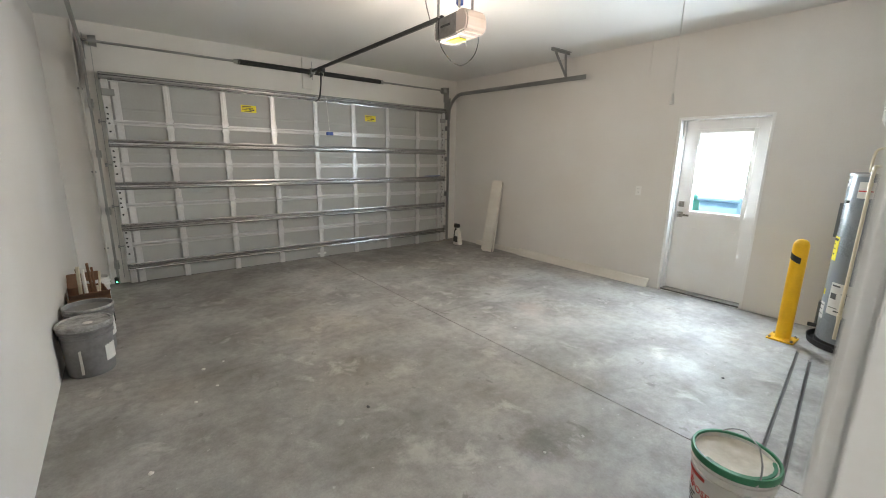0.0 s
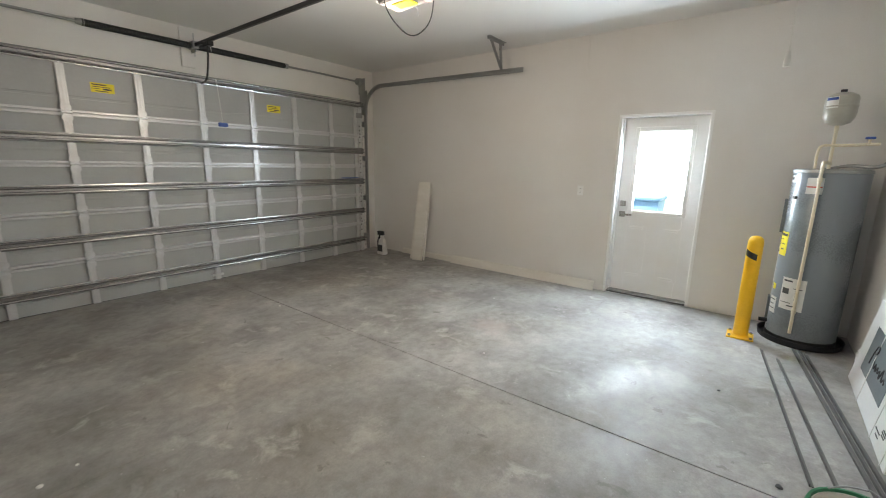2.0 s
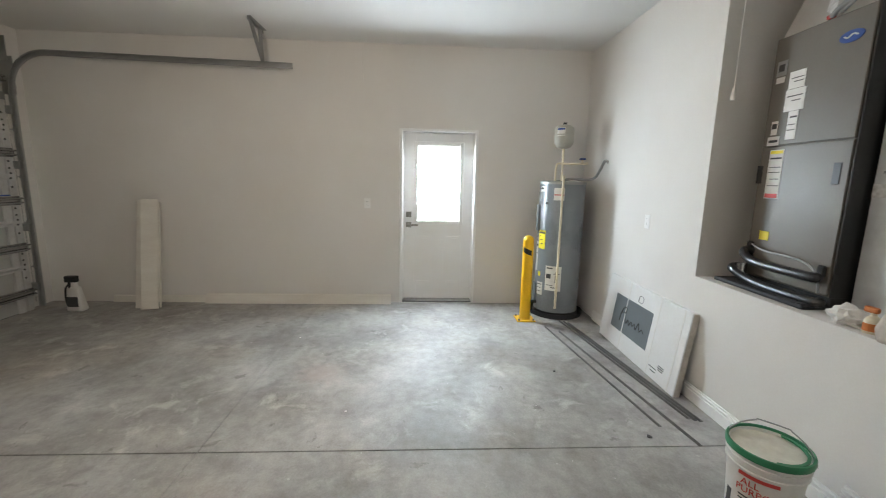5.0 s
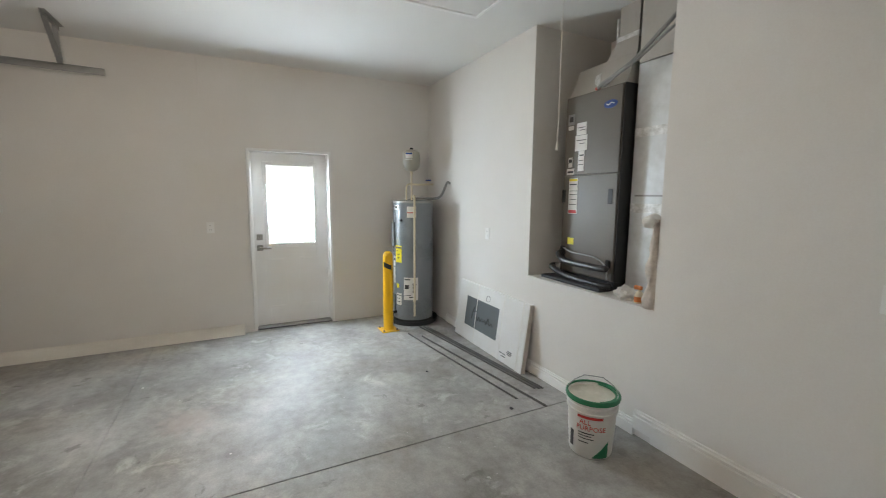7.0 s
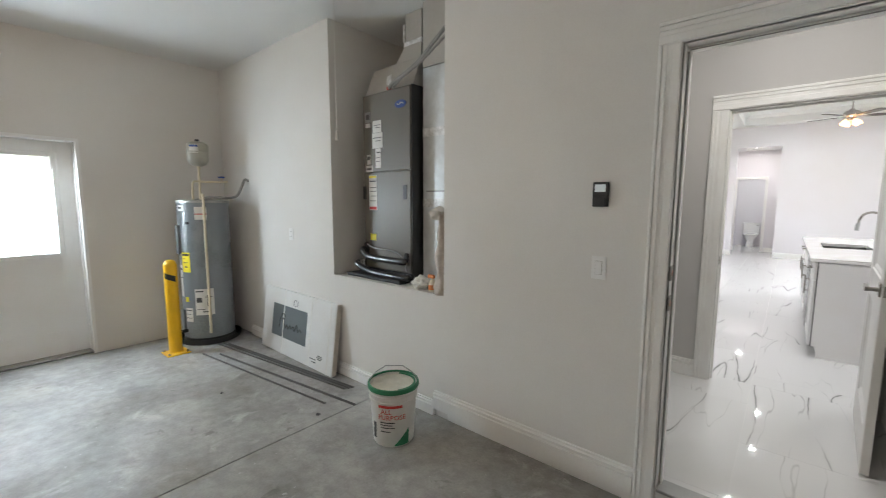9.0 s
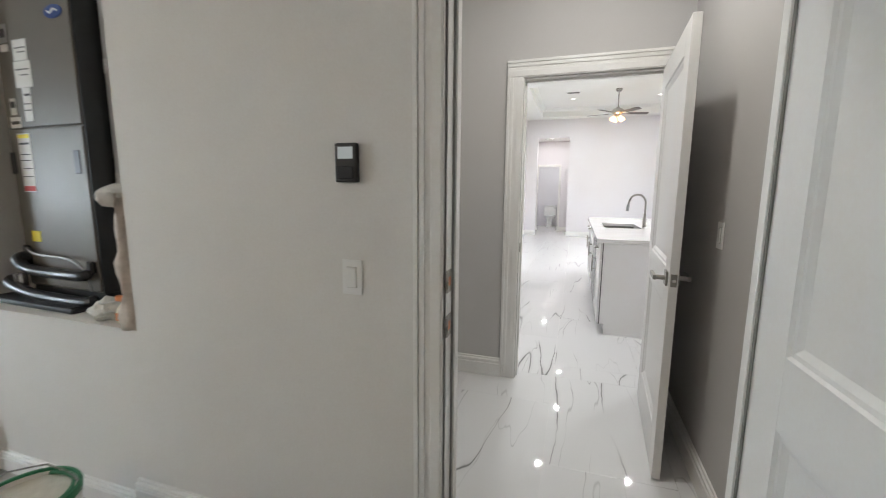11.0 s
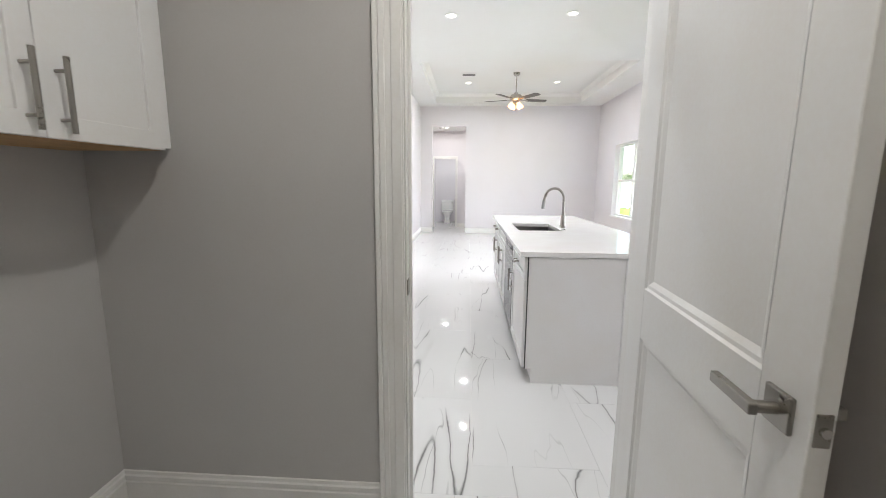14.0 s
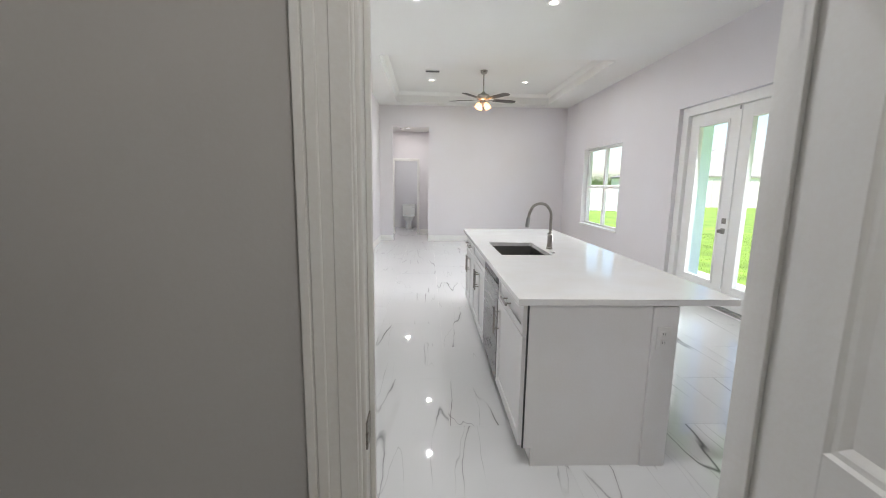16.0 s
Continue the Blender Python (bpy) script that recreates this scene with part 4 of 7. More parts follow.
for k, cx in enumerate((1.75, 3.58)):
    sg = thing("warning_sticker", (cx, 6.1985, 2.17), "yellow warning sticker with dark print on the garage door", "sticker", "garage door stickers")
    part("sheet", B(-0.095, 0.095, -0.0015, 0.001, -0.045, 0.045), "label_yellow", sg)
    for j, (a, b, z, hh) in enumerate(((-0.085, 0.03, 0.028, 0.010), (-0.085, 0.06, 0.008, 0.006), (0.0, 0.07, -0.012, 0.014), (-0.085, -0.02, -0.01, 0.005), (-0.06, 0.04, -0.032, 0.008))):
        part("print_bar", B(a, b, -0.003, -0.0014, z - hh / 2, z + hh / 2), "ink", sg)

# tracks, torsion spring and opener
def track(name, x, s):
    tr = thing(name, (x, 6.13, 0.0), "galvanised steel door track with a curved top", "door track", "garage door tracks")
    pts = [(0, 0, 0.03), (0, 0, 2.30)] + [(0, -0.36 * (1 - math.cos(a)), 2.30 + 0.36 * math.sin(a)) for a in [math.pi / 2 * i / 8 for i in range(1, 9)]] + [(0, -2.80, 2.615 if s > 0 else 2.66)]
    bm = bmesh.new()
    rings = []
    outline = [(-0.012, -0.028), (-0.012, 0.026), (0.010, 0.030), (0.014, 0.018), (0.010, 0.018), (-0.008, 0.022), (-0.008, -0.024), (0.010, -0.018), (0.014, -0.018), (0.010, -0.030)]
    V = [Vector(p) for p in pts]
    for i, q in enumerate(V):
        t = (V[min(i + 1, len(V) - 1)] - V[max(i - 1, 0)]).normalized()
        n_ = Vector((0, -t.z, t.y))
        rings.append([bm.verts.new(q + Vector((-s * a, 0, 0)) + n_ * b) for a, b in outline])
    for a, b in zip(rings, rings[1:]):
        for k in range(len(outline)):
            bm.faces.new((a[k], a[(k + 1) % len(outline)], b[(k + 1) % len(outline)], b[k]))
    bm.faces.new(rings[0])
    bm.faces.new(rings[-1][::-1])
    bmesh.ops.recalc_face_normals(bm, faces=bm.faces[:])
    part("rail", bm, "galv_dark", tr)
    for z in (0.25, 0.9, 1.55, 2.1):
        part("jamb_bracket", B(-0.02, 0.03, 0.0, 0.135, z - 0.04, z + 0.04, bevel=0.003) if s < 0 else B(-0.03, 0.02, 0.0, 0.135, z - 0.04, z + 0.04, bevel=0.003), "galv_dark", tr)
    part("flag_bracket", B(-0.004, 0.0, -0.05, 0.135, 2.25, 2.62, bevel=0.002), "galv_dark", tr)
    return tr


track("door_track", 5.15, 1)
track("door_track", 0.11, -1)


def hanger(x, y):
    hg = thing("track_hanger", (x, y, GZ), "perforated steel angle hanger between ceiling and track", "hanger", "track hangers")
    bm = bmesh.new()
    box(bm, -0.33, 0.06, -0.018, 0.018, -0.004, 0.0)
    box(bm, -0.33, 0.06, 0.014, 0.018, -0.035, 0.0)
    part("ceiling_angle", bm, "galv_dark", hg)
    for a, b in ((-0.24, 0.02), (-0.02, 0.02)):
        top, end = Vector((a, 0.02, -0.02)), Vector((b, 0.02, -0.31))
        d = end - top
        m = Matrix.Translation((top + end) / 2) @ d.to_track_quat("Z", "Y").to_matrix().to_4x4()
        bm = bmesh.new()
        box(bm, -0.018, 0.018, -0.002, 0.002, -d.length / 2, d.length / 2)
        box(bm, 0.014, 0.018, -0.002, 0.026, -d.length / 2, d.length / 2)
        for i in range(5):
            box(bm, -0.006, 0.006, -0.0035, -0.002, -d.length / 2 + 0.05 + 0.05 * i, -d.length / 2 + 0.066 + 0.05 * i)
        bmesh.ops.transform(bm, matrix=m, verts=bm.verts[:])
        part("strut", bm, "galv_dark", hg)


hanger(5.11, 3.60)
hanger(0.12, 3.60)
ts = thing("torsion_spring", (2.63, 6.17, 2.745), "black torsion spring on a steel tube over the garage door", "torsion spring")
part("tube", C((-2.55, 0, 0), (2.52, 0, 0), 0.0135, seg=14), "galv_dark", ts)
bm = bmesh.new()
for a, b in ((-0.98, -0.03), (0.03, 1.13)):
    n_ = 60
    cyl(bm, (a, 0, 0), (b, 0, 0), 0.030, seg=18)
    for i in range(n_):
        x_ = a + (b - a) * (i + 0.5) / n_
        cyl(bm, (x_ - 0.005, 0, 0), (x_ + 0.005, 0, 0), 0.0335, seg=14, caps=True)
part("coil", bm, "black", ts, "black wound spring coil")
for x_ in (-0.99, 1.14):
    part("winding_cone", C((x_ - 0.03, 0, 0), (x_ + 0.03, 0, 0), 0.026, 0.034, seg=18), "galv_dark", ts)
bm = bmesh.new()
box(bm, -0.004, 0.004, -0.045, 0.095, -0.07, 0.05, bevel=0.002)
box(bm, -0.05, 0.05, 0.088, 0.095, -0.09, 0.16, bevel=0.002)
part("centre_bracket", bm, "galv_dark", ts)
for s in (-1, 1):
    dr = part("drum", C((s * 2.42 - 0.035, 0, 0), (s * 2.42 + 0.035, 0, 0), 0.05, 0.06, seg=20), "galv_dark", ts, "cast cable drum")
    part("bearing_plate", B(s * 2.50 - 0.003, s * 2.50 + 0.003, -0.06, 0.095, -0.18, 0.06, bevel=0.002), "galv_dark", ts)
    part("cable", C((s * 2.44, -0.03, -0.02), (s * 2.46, -0.03, -2.65), 0.0025, seg=6), "galv_dark", ts)
setting("wall_pad", B(2.52, 2.66, 6.235, 6.264, 2.52, 2.94, bevel=0.003), "garage_wall", "painted mounting board over the garage door", "mounting board")

op = thing("garage_opener", (2.63, 2.90, 2.50), "white ceiling garage opener with a lit lamp lens", "garage opener")
rail_bm = bmesh.new()
box(rail_bm, -0.016, 0.016, 0.20, 3.28, 0.232, 0.268, bevel=0.004)
part("rail", rail_bm, "black", op, "black chain rail")
part("header_bracket", B(-0.03, 0.03, 3.20, 3.362, 0.21, 0.29, bevel=0.004), "galv_dark", op)
bm = bmesh.new()
pr = [(-0.30, 0.06), (-0.27, 0.02), (0.24, 0.0), (0.28, 0.03), (0.28, 0.19), (0.24, 0.235), (-0.18, 0.25), (-0.28, 0.22), (-0.31, 0.15)]
prism(bm, pr, "x", -0.13, 0.13)
es = [e for e in bm.edges]
bmesh.ops.bevel(bm, geom=es, offset=0.012, segments=3, affect="EDGES")
part("housing", bm, "pail_grey", op, "grey plastic housing", smooth=True)
bm = bmesh.new()
prism(bm, [(-0.335, 0.07), (-0.30, 0.025), (-0.13, 0.012), (-0.13, 0.235), (-0.20, 0.262), (-0.30, 0.235), (-0.34, 0.16)], "x", -0.145, 0.145)
bmesh.ops.bevel(bm, geom=bm.edges[:], offset=0.018, segments=4, affect="EDGES")
part("lamp_lens", bm, "lens_warm", op, "glowing frosted lamp lens", smooth=True)
part("end_cap", B(-0.136, 0.136, 0.262, 0.29, 0.03, 0.215, bevel=0.01, seg=2), "plate", op, "white end cap")
part("label_strip", B(-0.06, 0.06, -0.08, 0.14, -0.0035, 0.006), "label_yellow", op, "yellow warning label underneath")
part("button", B(-0.134, -0.129, -0.02, 0.16, 0.13, 0.155, bevel=0.002), "black", op)
for x_, y_ in ((-0.07, -0.1), (0.07, -0.1), (-0.05, 0.2)):
    part("hanging_strap", B(x_ - 0.012, x_ + 0.012, y_ - 0.002, y_ + 0.002, 0.24, GZ - 2.50), "galv_dark", op)
part("antenna_wire", T([(-0.12, 0.20, 0.25), (-0.16, 0.16, 0.12), (-0.16, 0.10, -0.08), (-0.07, 0.0, -0.24), (0.05, -0.06, -0.26), (0.15, -0.14, -0.14), (0.18, -0.16, 0.06), (0.14, -0.1, 0.2)], 0.0055, smooth=6), "rubber", op, "grey power cord hanging in a loop")
part("white_wire", T([(0.10, 0.0, 0.02), (0.12, -0.03, -0.05), (0.08, -0.06, -0.10)], 0.003), "plate", op)
part("plug", B(0.0, 0.05, -0.02, 0.03, 0.30, 0.37, bevel=0.008), "blue", op, "blue wire connector")
part("power_cord", T([(-0.10, 0.25, 0.22), (-0.14, 0.26, 0.36), (-0.13, 0.25, 0.457)], 0.005), "hose", op)
OK_ = ("housing", "lamp_lens", "end_cap", "label_strip", "button", "antenna_wire", "white_wire")
for ch in [o for o in op.children if o.name.split(".")[0] in OK_]:
    for v in ch.data.vertices:                                  # the head is a compact model
        v.co = Vector((v.co.x * 0.74, (v.co.y + 0.02) * 0.70 - 0.02, (v.co.z - 0.15) * 0.74 + 0.14))
part("carriage", B(-0.03, 0.03, 2.84, 2.98, 0.19, 0.24, bevel=0.006), "black", op, "black chain carriage")
part("door_arm", T([(0.0, 2.92, 0.20), (0.0, 2.95, 0.02), (0.0, 3.02, -0.13), (0.0, 3.16, -0.165)], 0.011, smooth=5), "black", op, "black bent door arm")
part("release_cord", C((0.03, 2.92, 0.19), (0.09, 2.92, -0.595), 0.0025, seg=6), "paper", op)
part("release_handle", B(0.04, 0.14, 2.90, 2.94, -0.64, -0.595, bevel=0.008), "blue", op, "blue release handle")

ds = thing("safety_sensor", (0.095, 6.07, 0.085), "black door safety sensor with a green light by the track foot", "sensor")
part("body", B(-0.02, 0.02, -0.03, 0.03, -0.04, 0.04, bevel=0.006), "black", ds)
part("bracket", B(-0.004, 0.0, 0.0, 0.14, -0.015, 0.015), "galv_dark", ds)
part("light", C((0.0, -0.03, -0.01), (0.0, -0.036, -0.01), 0.011, seg=10), "led_green", ds, "lit green light")

# ---- garage things ----
def ring_patch(r, a0, a1, z0, z1, lift=0.0015, n=8):
    """A thin sheet wrapped on a cylinder, from angle a0 to a1 in degrees."""
    bm = bmesh.new()
    rows = []
    for i in range(n + 1):
        a = radians(a0 + (a1 - a0) * i / n)
        rows.append([bm.verts.new((rr * math.cos(a), rr * math.sin(a), z)) for rr, z in ((r, z0), (r + lift, z0), (r + lift, z1), (r, z1))])
    for a, b in zip(rows, rows[1:]):
        for k in range(4):
            bm.faces.new((a[k], a[(k + 1) % 4], b[(k + 1) % 4], b[k]))
    bm.faces.new(rows[0])
    bm.faces.new(rows[-1][::-1])
    bmesh.ops.recalc_face_normals(bm, faces=bm.faces[:])
    return bm


def lettering(text, size, depth=0.001):
    cu = bpy.data.curves.new("letters", "FONT")
    cu.body, cu.size, cu.extrude, cu.align_x, cu.align_y, cu.resolution_u = text, size, depth, "CENTER", "CENTER", 2
    tmp = bpy.data.objects.new("letters", cu)
    bm = bmesh.new()
    bm.from_mesh(tmp.to_mesh())
    tmp.to_mesh_clear()
    bpy.data.objects.remove(tmp)
    return bm


wh = thing("water_heater", (5.10, 0.42, 0.0), "tall grey electric water heater with labels, standing in a black pan", "water heater")
R = 0.243
part("drain_pan", L([(0, 0), (0.282, 0), (0.292, 0.006), (0.302, 0.055), (0.296, 0.055), (0.285, 0.01), (0, 0.01)], 40), "rubber", wh, "black plastic drain pan")
part("shell", L([(0, 0.03), (R - 0.012, 0.03), (R, 0.045), (R, 1.462), (R - 0.006, 1.475), (0, 1.475)], 48), "tank", wh, "glossy grey enamelled shell", smooth=True)
part("base_ring", L([(R + 0.004, 0.011), (R + 0.004, 0.06), (R, 0.062), (R, 0.011)], 48), "black", wh)
part("top_cap", L([(0, 1.502), (R - 0.03, 1.502), (R + 0.004, 1.492), (R + 0.006, 1.47), (R, 1.468)], 48), "galv_dark", wh, "dark grey top cap", smooth=True)
for nm, a0, a1, z0, z1, mt, lab in (
        ("energy_label", 100, 124, 0.76, 0.965, "label_yellow", "yellow energy label"), ("rating_label", 131, 172, 0.31, 0.585, "paper", "white rating label"),
        ("warning_label", 141, 167, 1.30, 1.43, "paper", "white label with red line"), ("low_label", 103, 123, 0.24, 0.385, "paper", "white lower label"),
        ("mark_label", 95, 116, 1.385, 1.445, "plate", "white maker's plate"), ("side_label", 84, 97, 0.5, 0.83, "paper", "white side label"), ("small_yellow_label", 104, 114, 0.45, 0.50, "label_yellow", "small yellow label")):
    part(nm, ring_patch(R, a0, a1, z0, z1), mt, wh, lab)
for a0, a1, z, hh in ((102, 122, 0.94, 0.02), (104, 112, 0.90, 0.006), (104, 118, 0.86, 0.006), (108, 116, 0.815, 0.012), (134, 150, 0.56, 0.014), (153, 168, 0.50, 0.006), (134, 146, 0.47, 0.05), (157, 163, 0.46, 0.12), (134, 152, 0.37, 0.006), (146, 158, 0.345, 0.01), (97, 108, 1.42, 0.02), (104, 121, 0.36, 0.008), (104, 118, 0.32, 0.006), (104, 120, 0.28, 0.006), (85, 96, 0.79, 0.02), (85, 96, 0.70, 0.01)):
    part("print_bar", ring_patch(R + 0.0016, a0, a1, z - hh / 2, z + hh / 2, 0.001, 4), "ink", wh)
part("red_line", ring_patch(R + 0.0016, 142, 166, 1.352, 1.362, 0.001, 4), "red", wh)
part("control_cover", ring_patch(R, 76, 96, 0.95, 1.24, 0.022), "tank", wh, "raised grey element cover")
part("lower_cover", ring_patch(R, 80, 98, 0.12, 0.36, 0.018), "tank", wh)
a = radians(124)
part("relief_port", C((R * math.cos(a), R * math.sin(a), 1.265), ((R + 0.02) * math.cos(a), (R + 0.02) * math.sin(a), 1.265), 0.014, seg=14), "black", wh)
part("relief_pipe", T([(-0.10, 0.03, 1.545), (-0.22, 0.075, 1.55), (-0.255, 0.085, 1.51), (-0.255, 0.085, 1.2), (-0.254, 0.085, 0.6), (-0.255, 0.085, 0.12)], 0.0125, 10, 5), "pvc", wh, "cream plastic relief pipe")
for z in (1.40, 0.30):
    part("pipe_collar", C((-0.255, 0.085, z), (-0.255, 0.085, z + 0.03), 0.0165, seg=12), "pvc", wh)
a = radians(100)
dv = part("drain_valve", C((0.24 * math.cos(a), 0.24 * math.sin(a), 0.14), (0.305 * math.cos(a), 0.305 * math.sin(a), 0.14), 0.018, seg=12), "black", wh, "black drain valve")
part("cold_pipe", T([(-0.03, 0.03, 1.50), (-0.03, 0.03, 1.62), (-0.03, 0.03, 1.86)], 0.012, 10, 2), "pvc", wh, "cream riser pipe")
part("tee_pipe", T([(-0.03, 0.03, 1.69), (-0.05, -0.08, 1.69), (-0.09, -0.23, 1.695)], 0.012, 10, 3), "pvc", wh, "cream branch pipe")
part("hot_pipe", T([(-0.09, 0.12, 1.50), (-0.09, 0.12, 1.63), (-0.08, 0.10, 1.685), (-0.03, 0.03, 1.69)], 0.010, 10, 4), "pvc", wh)
vb = part("shut_off_valve", C((-0.08, -0.17, 1.69), (-0.08, -0.17, 1.735), 0.011, seg=12), "pvc", wh)
part("valve_handle", B(-0.105, -0.055, -0.20, -0.14, 1.732, 1.75, bevel=0.008, seg=2), "blue", vb, "dark blue valve handle")
part("power_conduit", T([(0.05, 0.02, 1.503), (0.0, -0.1, 1.53), (-0.1, -0.22, 1.52), (-0.20, -0.27, 1.545), (-0.25, -0.3, 1.63), (-0.265, -0.335, 1.715), (-0.30, -0.358, 1.70)], 0.014, 10, 6), "hose", wh, "grey flexible power conduit")
part("junction_plate", B(0.02, 0.12, -0.04, 0.06, 1.50, 1.512, bevel=0.002), "galv_dark", wh)
et = thing("expansion_tank", (5.07, 0.45, 1.845), "small beige expansion tank on a riser pipe above the water heater", "expansion tank")
part("vessel", L([(0, 0), (0.03, 0.0), (0.075, 0.018), (0.098, 0.055), (0.103, 0.09), (0.103, 0.20), (0.095, 0.225), (0.06, 0.247), (0.02, 0.255), (0, 0.255)], 32), "beige", et, "beige enamelled vessel", smooth=True)
part("seam", L([(0.103, 0.135), (0.106, 0.14), (0.106, 0.15), (0.103, 0.155)], 32), "beige", et)
part("air_cap", C((0, 0, 0.252), (0, 0, 0.275), 0.02, seg=14), "rubber", et, "black air valve cap")
part("stem", C((0, 0, -0.04), (0, 0, 0.002), 0.014, seg=12), "pvc", et)
part("sticker", ring_patch(0.104, 118, 165, 0.13, 0.215), "paper", et, "white and blue sticker")
part("print_bar", ring_patch(0.1056, 120, 163, 0.19, 0.21, 0.001), "blue", et)

bo = thing("bollard", (4.845, 0.835, 0.0), "yellow steel safety bollard bolted to the floor beside the water heater", "bollard")
part("post", L([(0, 0.008), (0.0572, 0.008), (0.0572, 0.86), (0.055, 0.885), (0.047, 0.907), (0.032, 0.921), (0.012, 0.927), (0, 0.927)], 32), "yellow", bo, smooth=True)
part("base_plate", B(-0.10, 0.10, -0.10, 0.10, 0.0, 0.012, bevel=0.003), "yellow", bo)
part("weld", L([(0.0572, 0.022), (0.066, 0.012), (0.0572, 0.012)], 32), "yellow", bo)
for sx in (-1, 1):
    for sy in (-1, 1):
        part("bolt", C((sx * 0.078, sy * 0.078, 0.011), (sx * 0.078, sy * 0.078, 0.028), 0.011, seg=6), "galv", bo, "galvanised anchor bolt")
bm = ring_patch(0.0574, 108, 205, 0.735, 0.79, 0.0012, 8)
for v in bm.verts:                                              # the tape runs aslant
    v.co.z += 0.03 * (math.atan2(v.co.y, v.co.x) % (2 * math.pi) - 2.7) * -0.8
part("tape", bm, "black", bo, "black reflective tape")

ct = thing("flat_carton", (3.825, 0.175, 0.0), "white flat carton with grey printed panel, leaning on the wall", "carton", rx=7.5, rz=-0.8)
w2, hh, dp = 0.63, 0.625, 0.052
part("carton_body", B(-w2, w2, -dp, 0, 0.0, hh, bevel=0.004), "carton", ct)
part("worn_end", B(-w2 - 0.004, -w2 + 0.001, -dp + 0.004, -0.006, 0.006, hh - 0.004, bevel=0.002), "carton_edge", ct, "torn brown carton edge")
part("printed_panel", B(-0.19, 0.44, -0.0005, 0.0015, 0.16, 0.475), "print_grey", ct, "dark grey printed panel")
for x_ in (-0.255, 0.225, -0.55):
    part("strap", B(x_ - 0.006, x_ + 0.006, -0.001, 0.0025, 0.0, hh + 0.001), "paper", ct, "pale plastic packing strap")
logo = bmesh.new()
tube(logo, [(0.30, 0.0022, 0.25), (0.285, 0.0022, 0.33), (0.25, 0.0022, 0.39), (0.21, 0.0022, 0.385), (0.22, 0.0022, 0.345), (0.27, 0.0022, 0.335)], 0.005, 6, 5)
tube(logo, [(0.21, 0.0022, 0.30), (0.18, 0.0022, 0.26), (0.155, 0.0022, 0.30), (0.13, 0.0022, 0.26), (0.10, 0.0022, 0.30), (0.075, 0.0022, 0.27), (0.04, 0.0022, 0.30), (0.015, 0.0022, 0.26), (-0.02, 0.0022, 0.33), (-0.045, 0.0022, 0.265), (-0.08, 0.0022, 0.295), (-0.11, 0.0022, 0.27)], 0.0045, 6, 5)
part("logo_stroke", logo, "ink", ct, "dark flourish")
bm = bmesh.new()
for i, (a, b) in enumerate(((-0.47, -0.40), (-0.47, -0.39), (-0.46, -0.40), (-0.38, -0.28), (-0.38, -0.31))):
    z = (0.13, 0.115, 0.10, 0.085, 0.06)[i]
    box(bm, a, b, 0.0, 0.0015, z - 0.004, z + 0.004)
part("print_bar", bm, "ink", ct)
bm = bmesh.new()
tube(bm, [(0.06, 0.001, 0.50), (0.0, 0.001, 0.50), (-0.01, 0.001, 0.545), (0.05, 0.001, 0.55), (0.06, 0.001, 0.50)], 0.002, 5, 3)
part("handling_mark", bm, "ink", ct)

for k, (x0, y0, x1, y1, wdt) in enumerate(((4.60, 0.675, 2.85, 0.475, 0.020), (4.46, 0.57, 2.66, 0.345, 0.022), (4.78, 0.46, 2.93, 0.235, 0.026), (4.76, 0.42, 2.91, 0.205, 0.022), (4.72, 0.385, 2.90, 0.175, 0.024))):
    ln = math.hypot(x1 - x0, y1 - y0)
    stp = thing("trim_strip", ((x0 + x1) / 2, (y0 + y1) / 2, 0.0), "long grey metal trim strip lying on the concrete", "trim strip", "loose trim strips", rz=math.degrees(math.atan2(y1 - y0, x1 - x0)))
    bm = bmesh.new()
    prism(bm, [(-wdt / 2, 0), (wdt / 2, 0), (wdt / 2, 0.004), (-wdt / 2 + 0.004, 0.004), (-wdt / 2 + 0.004, 0.016 + 0.003 * (k % 2)), (-wdt / 2, 0.016 + 0.003 * (k % 2))], "x", -ln / 2, ln / 2)
    part("profile", bm, "strip", stp)

def pail(name, at, label, mat, r0, r1, h, group=""):
    pl = thing(name, at, label, "bucket", group)
    part("body", L([(0, 0.0), (r0 - 0.004, 0.0), (r0, 0.006), (r1 - 0.006, h - 0.085), (r1 + 0.002, h - 0.082), (r1 + 0.002, h - 0.074), (r1 - 0.004, h - 0.072), (r1 - 0.003, h - 0.05), (r1 + 0.004, h - 0.048), (r1 + 0.004, h - 0.04), (r1 - 0.002, h - 0.038), (r1, h), (r1 - 0.006, h), (r1 - 0.01, h - 0.03), (0, h - 0.03)], 40), mat, pl, smooth=True)
    return pl


jc = pail("compound_bucket", (2.15, 0.435, 0.0), "open white bucket of joint compound with green rim and wire handle", "pail_white", 0.126, 0.150, 0.365)
part("rim", L([(0.1515, 0.344), (0.159, 0.347), (0.161, 0.366), (0.157, 0.376), (0.149, 0.376), (0.146, 0.366), (0.1515, 0.366)], 40), "green", jc, "green plastic rim", smooth=True)
bm = bmesh.new()
rings = []
for i in range(7):
    r = 0.144 * i / 6
    rings.append([bm.verts.new((r * math.cos(a), r * math.sin(a), 0.352 + 0.010 * noise.noise((r * math.cos(a) * 14, r * math.sin(a) * 14, 0)))) for a in [2 * math.pi * k / 36 for k in range(36)]] if i else [bm.verts.new((0, 0, 0.352))])
for a_, b_ in zip(rings, rings[1:]):
    for k in range(36):
        q = [a_[k % len(a_)], a_[(k + 1) % len(a_)], b_[(k + 1) % 36], b_[k]]
        bm.faces.new([v for j, v in enumerate(q) if v not in q[:j]])
bmesh.ops.recalc_face_normals(bm, faces=bm.faces[:])
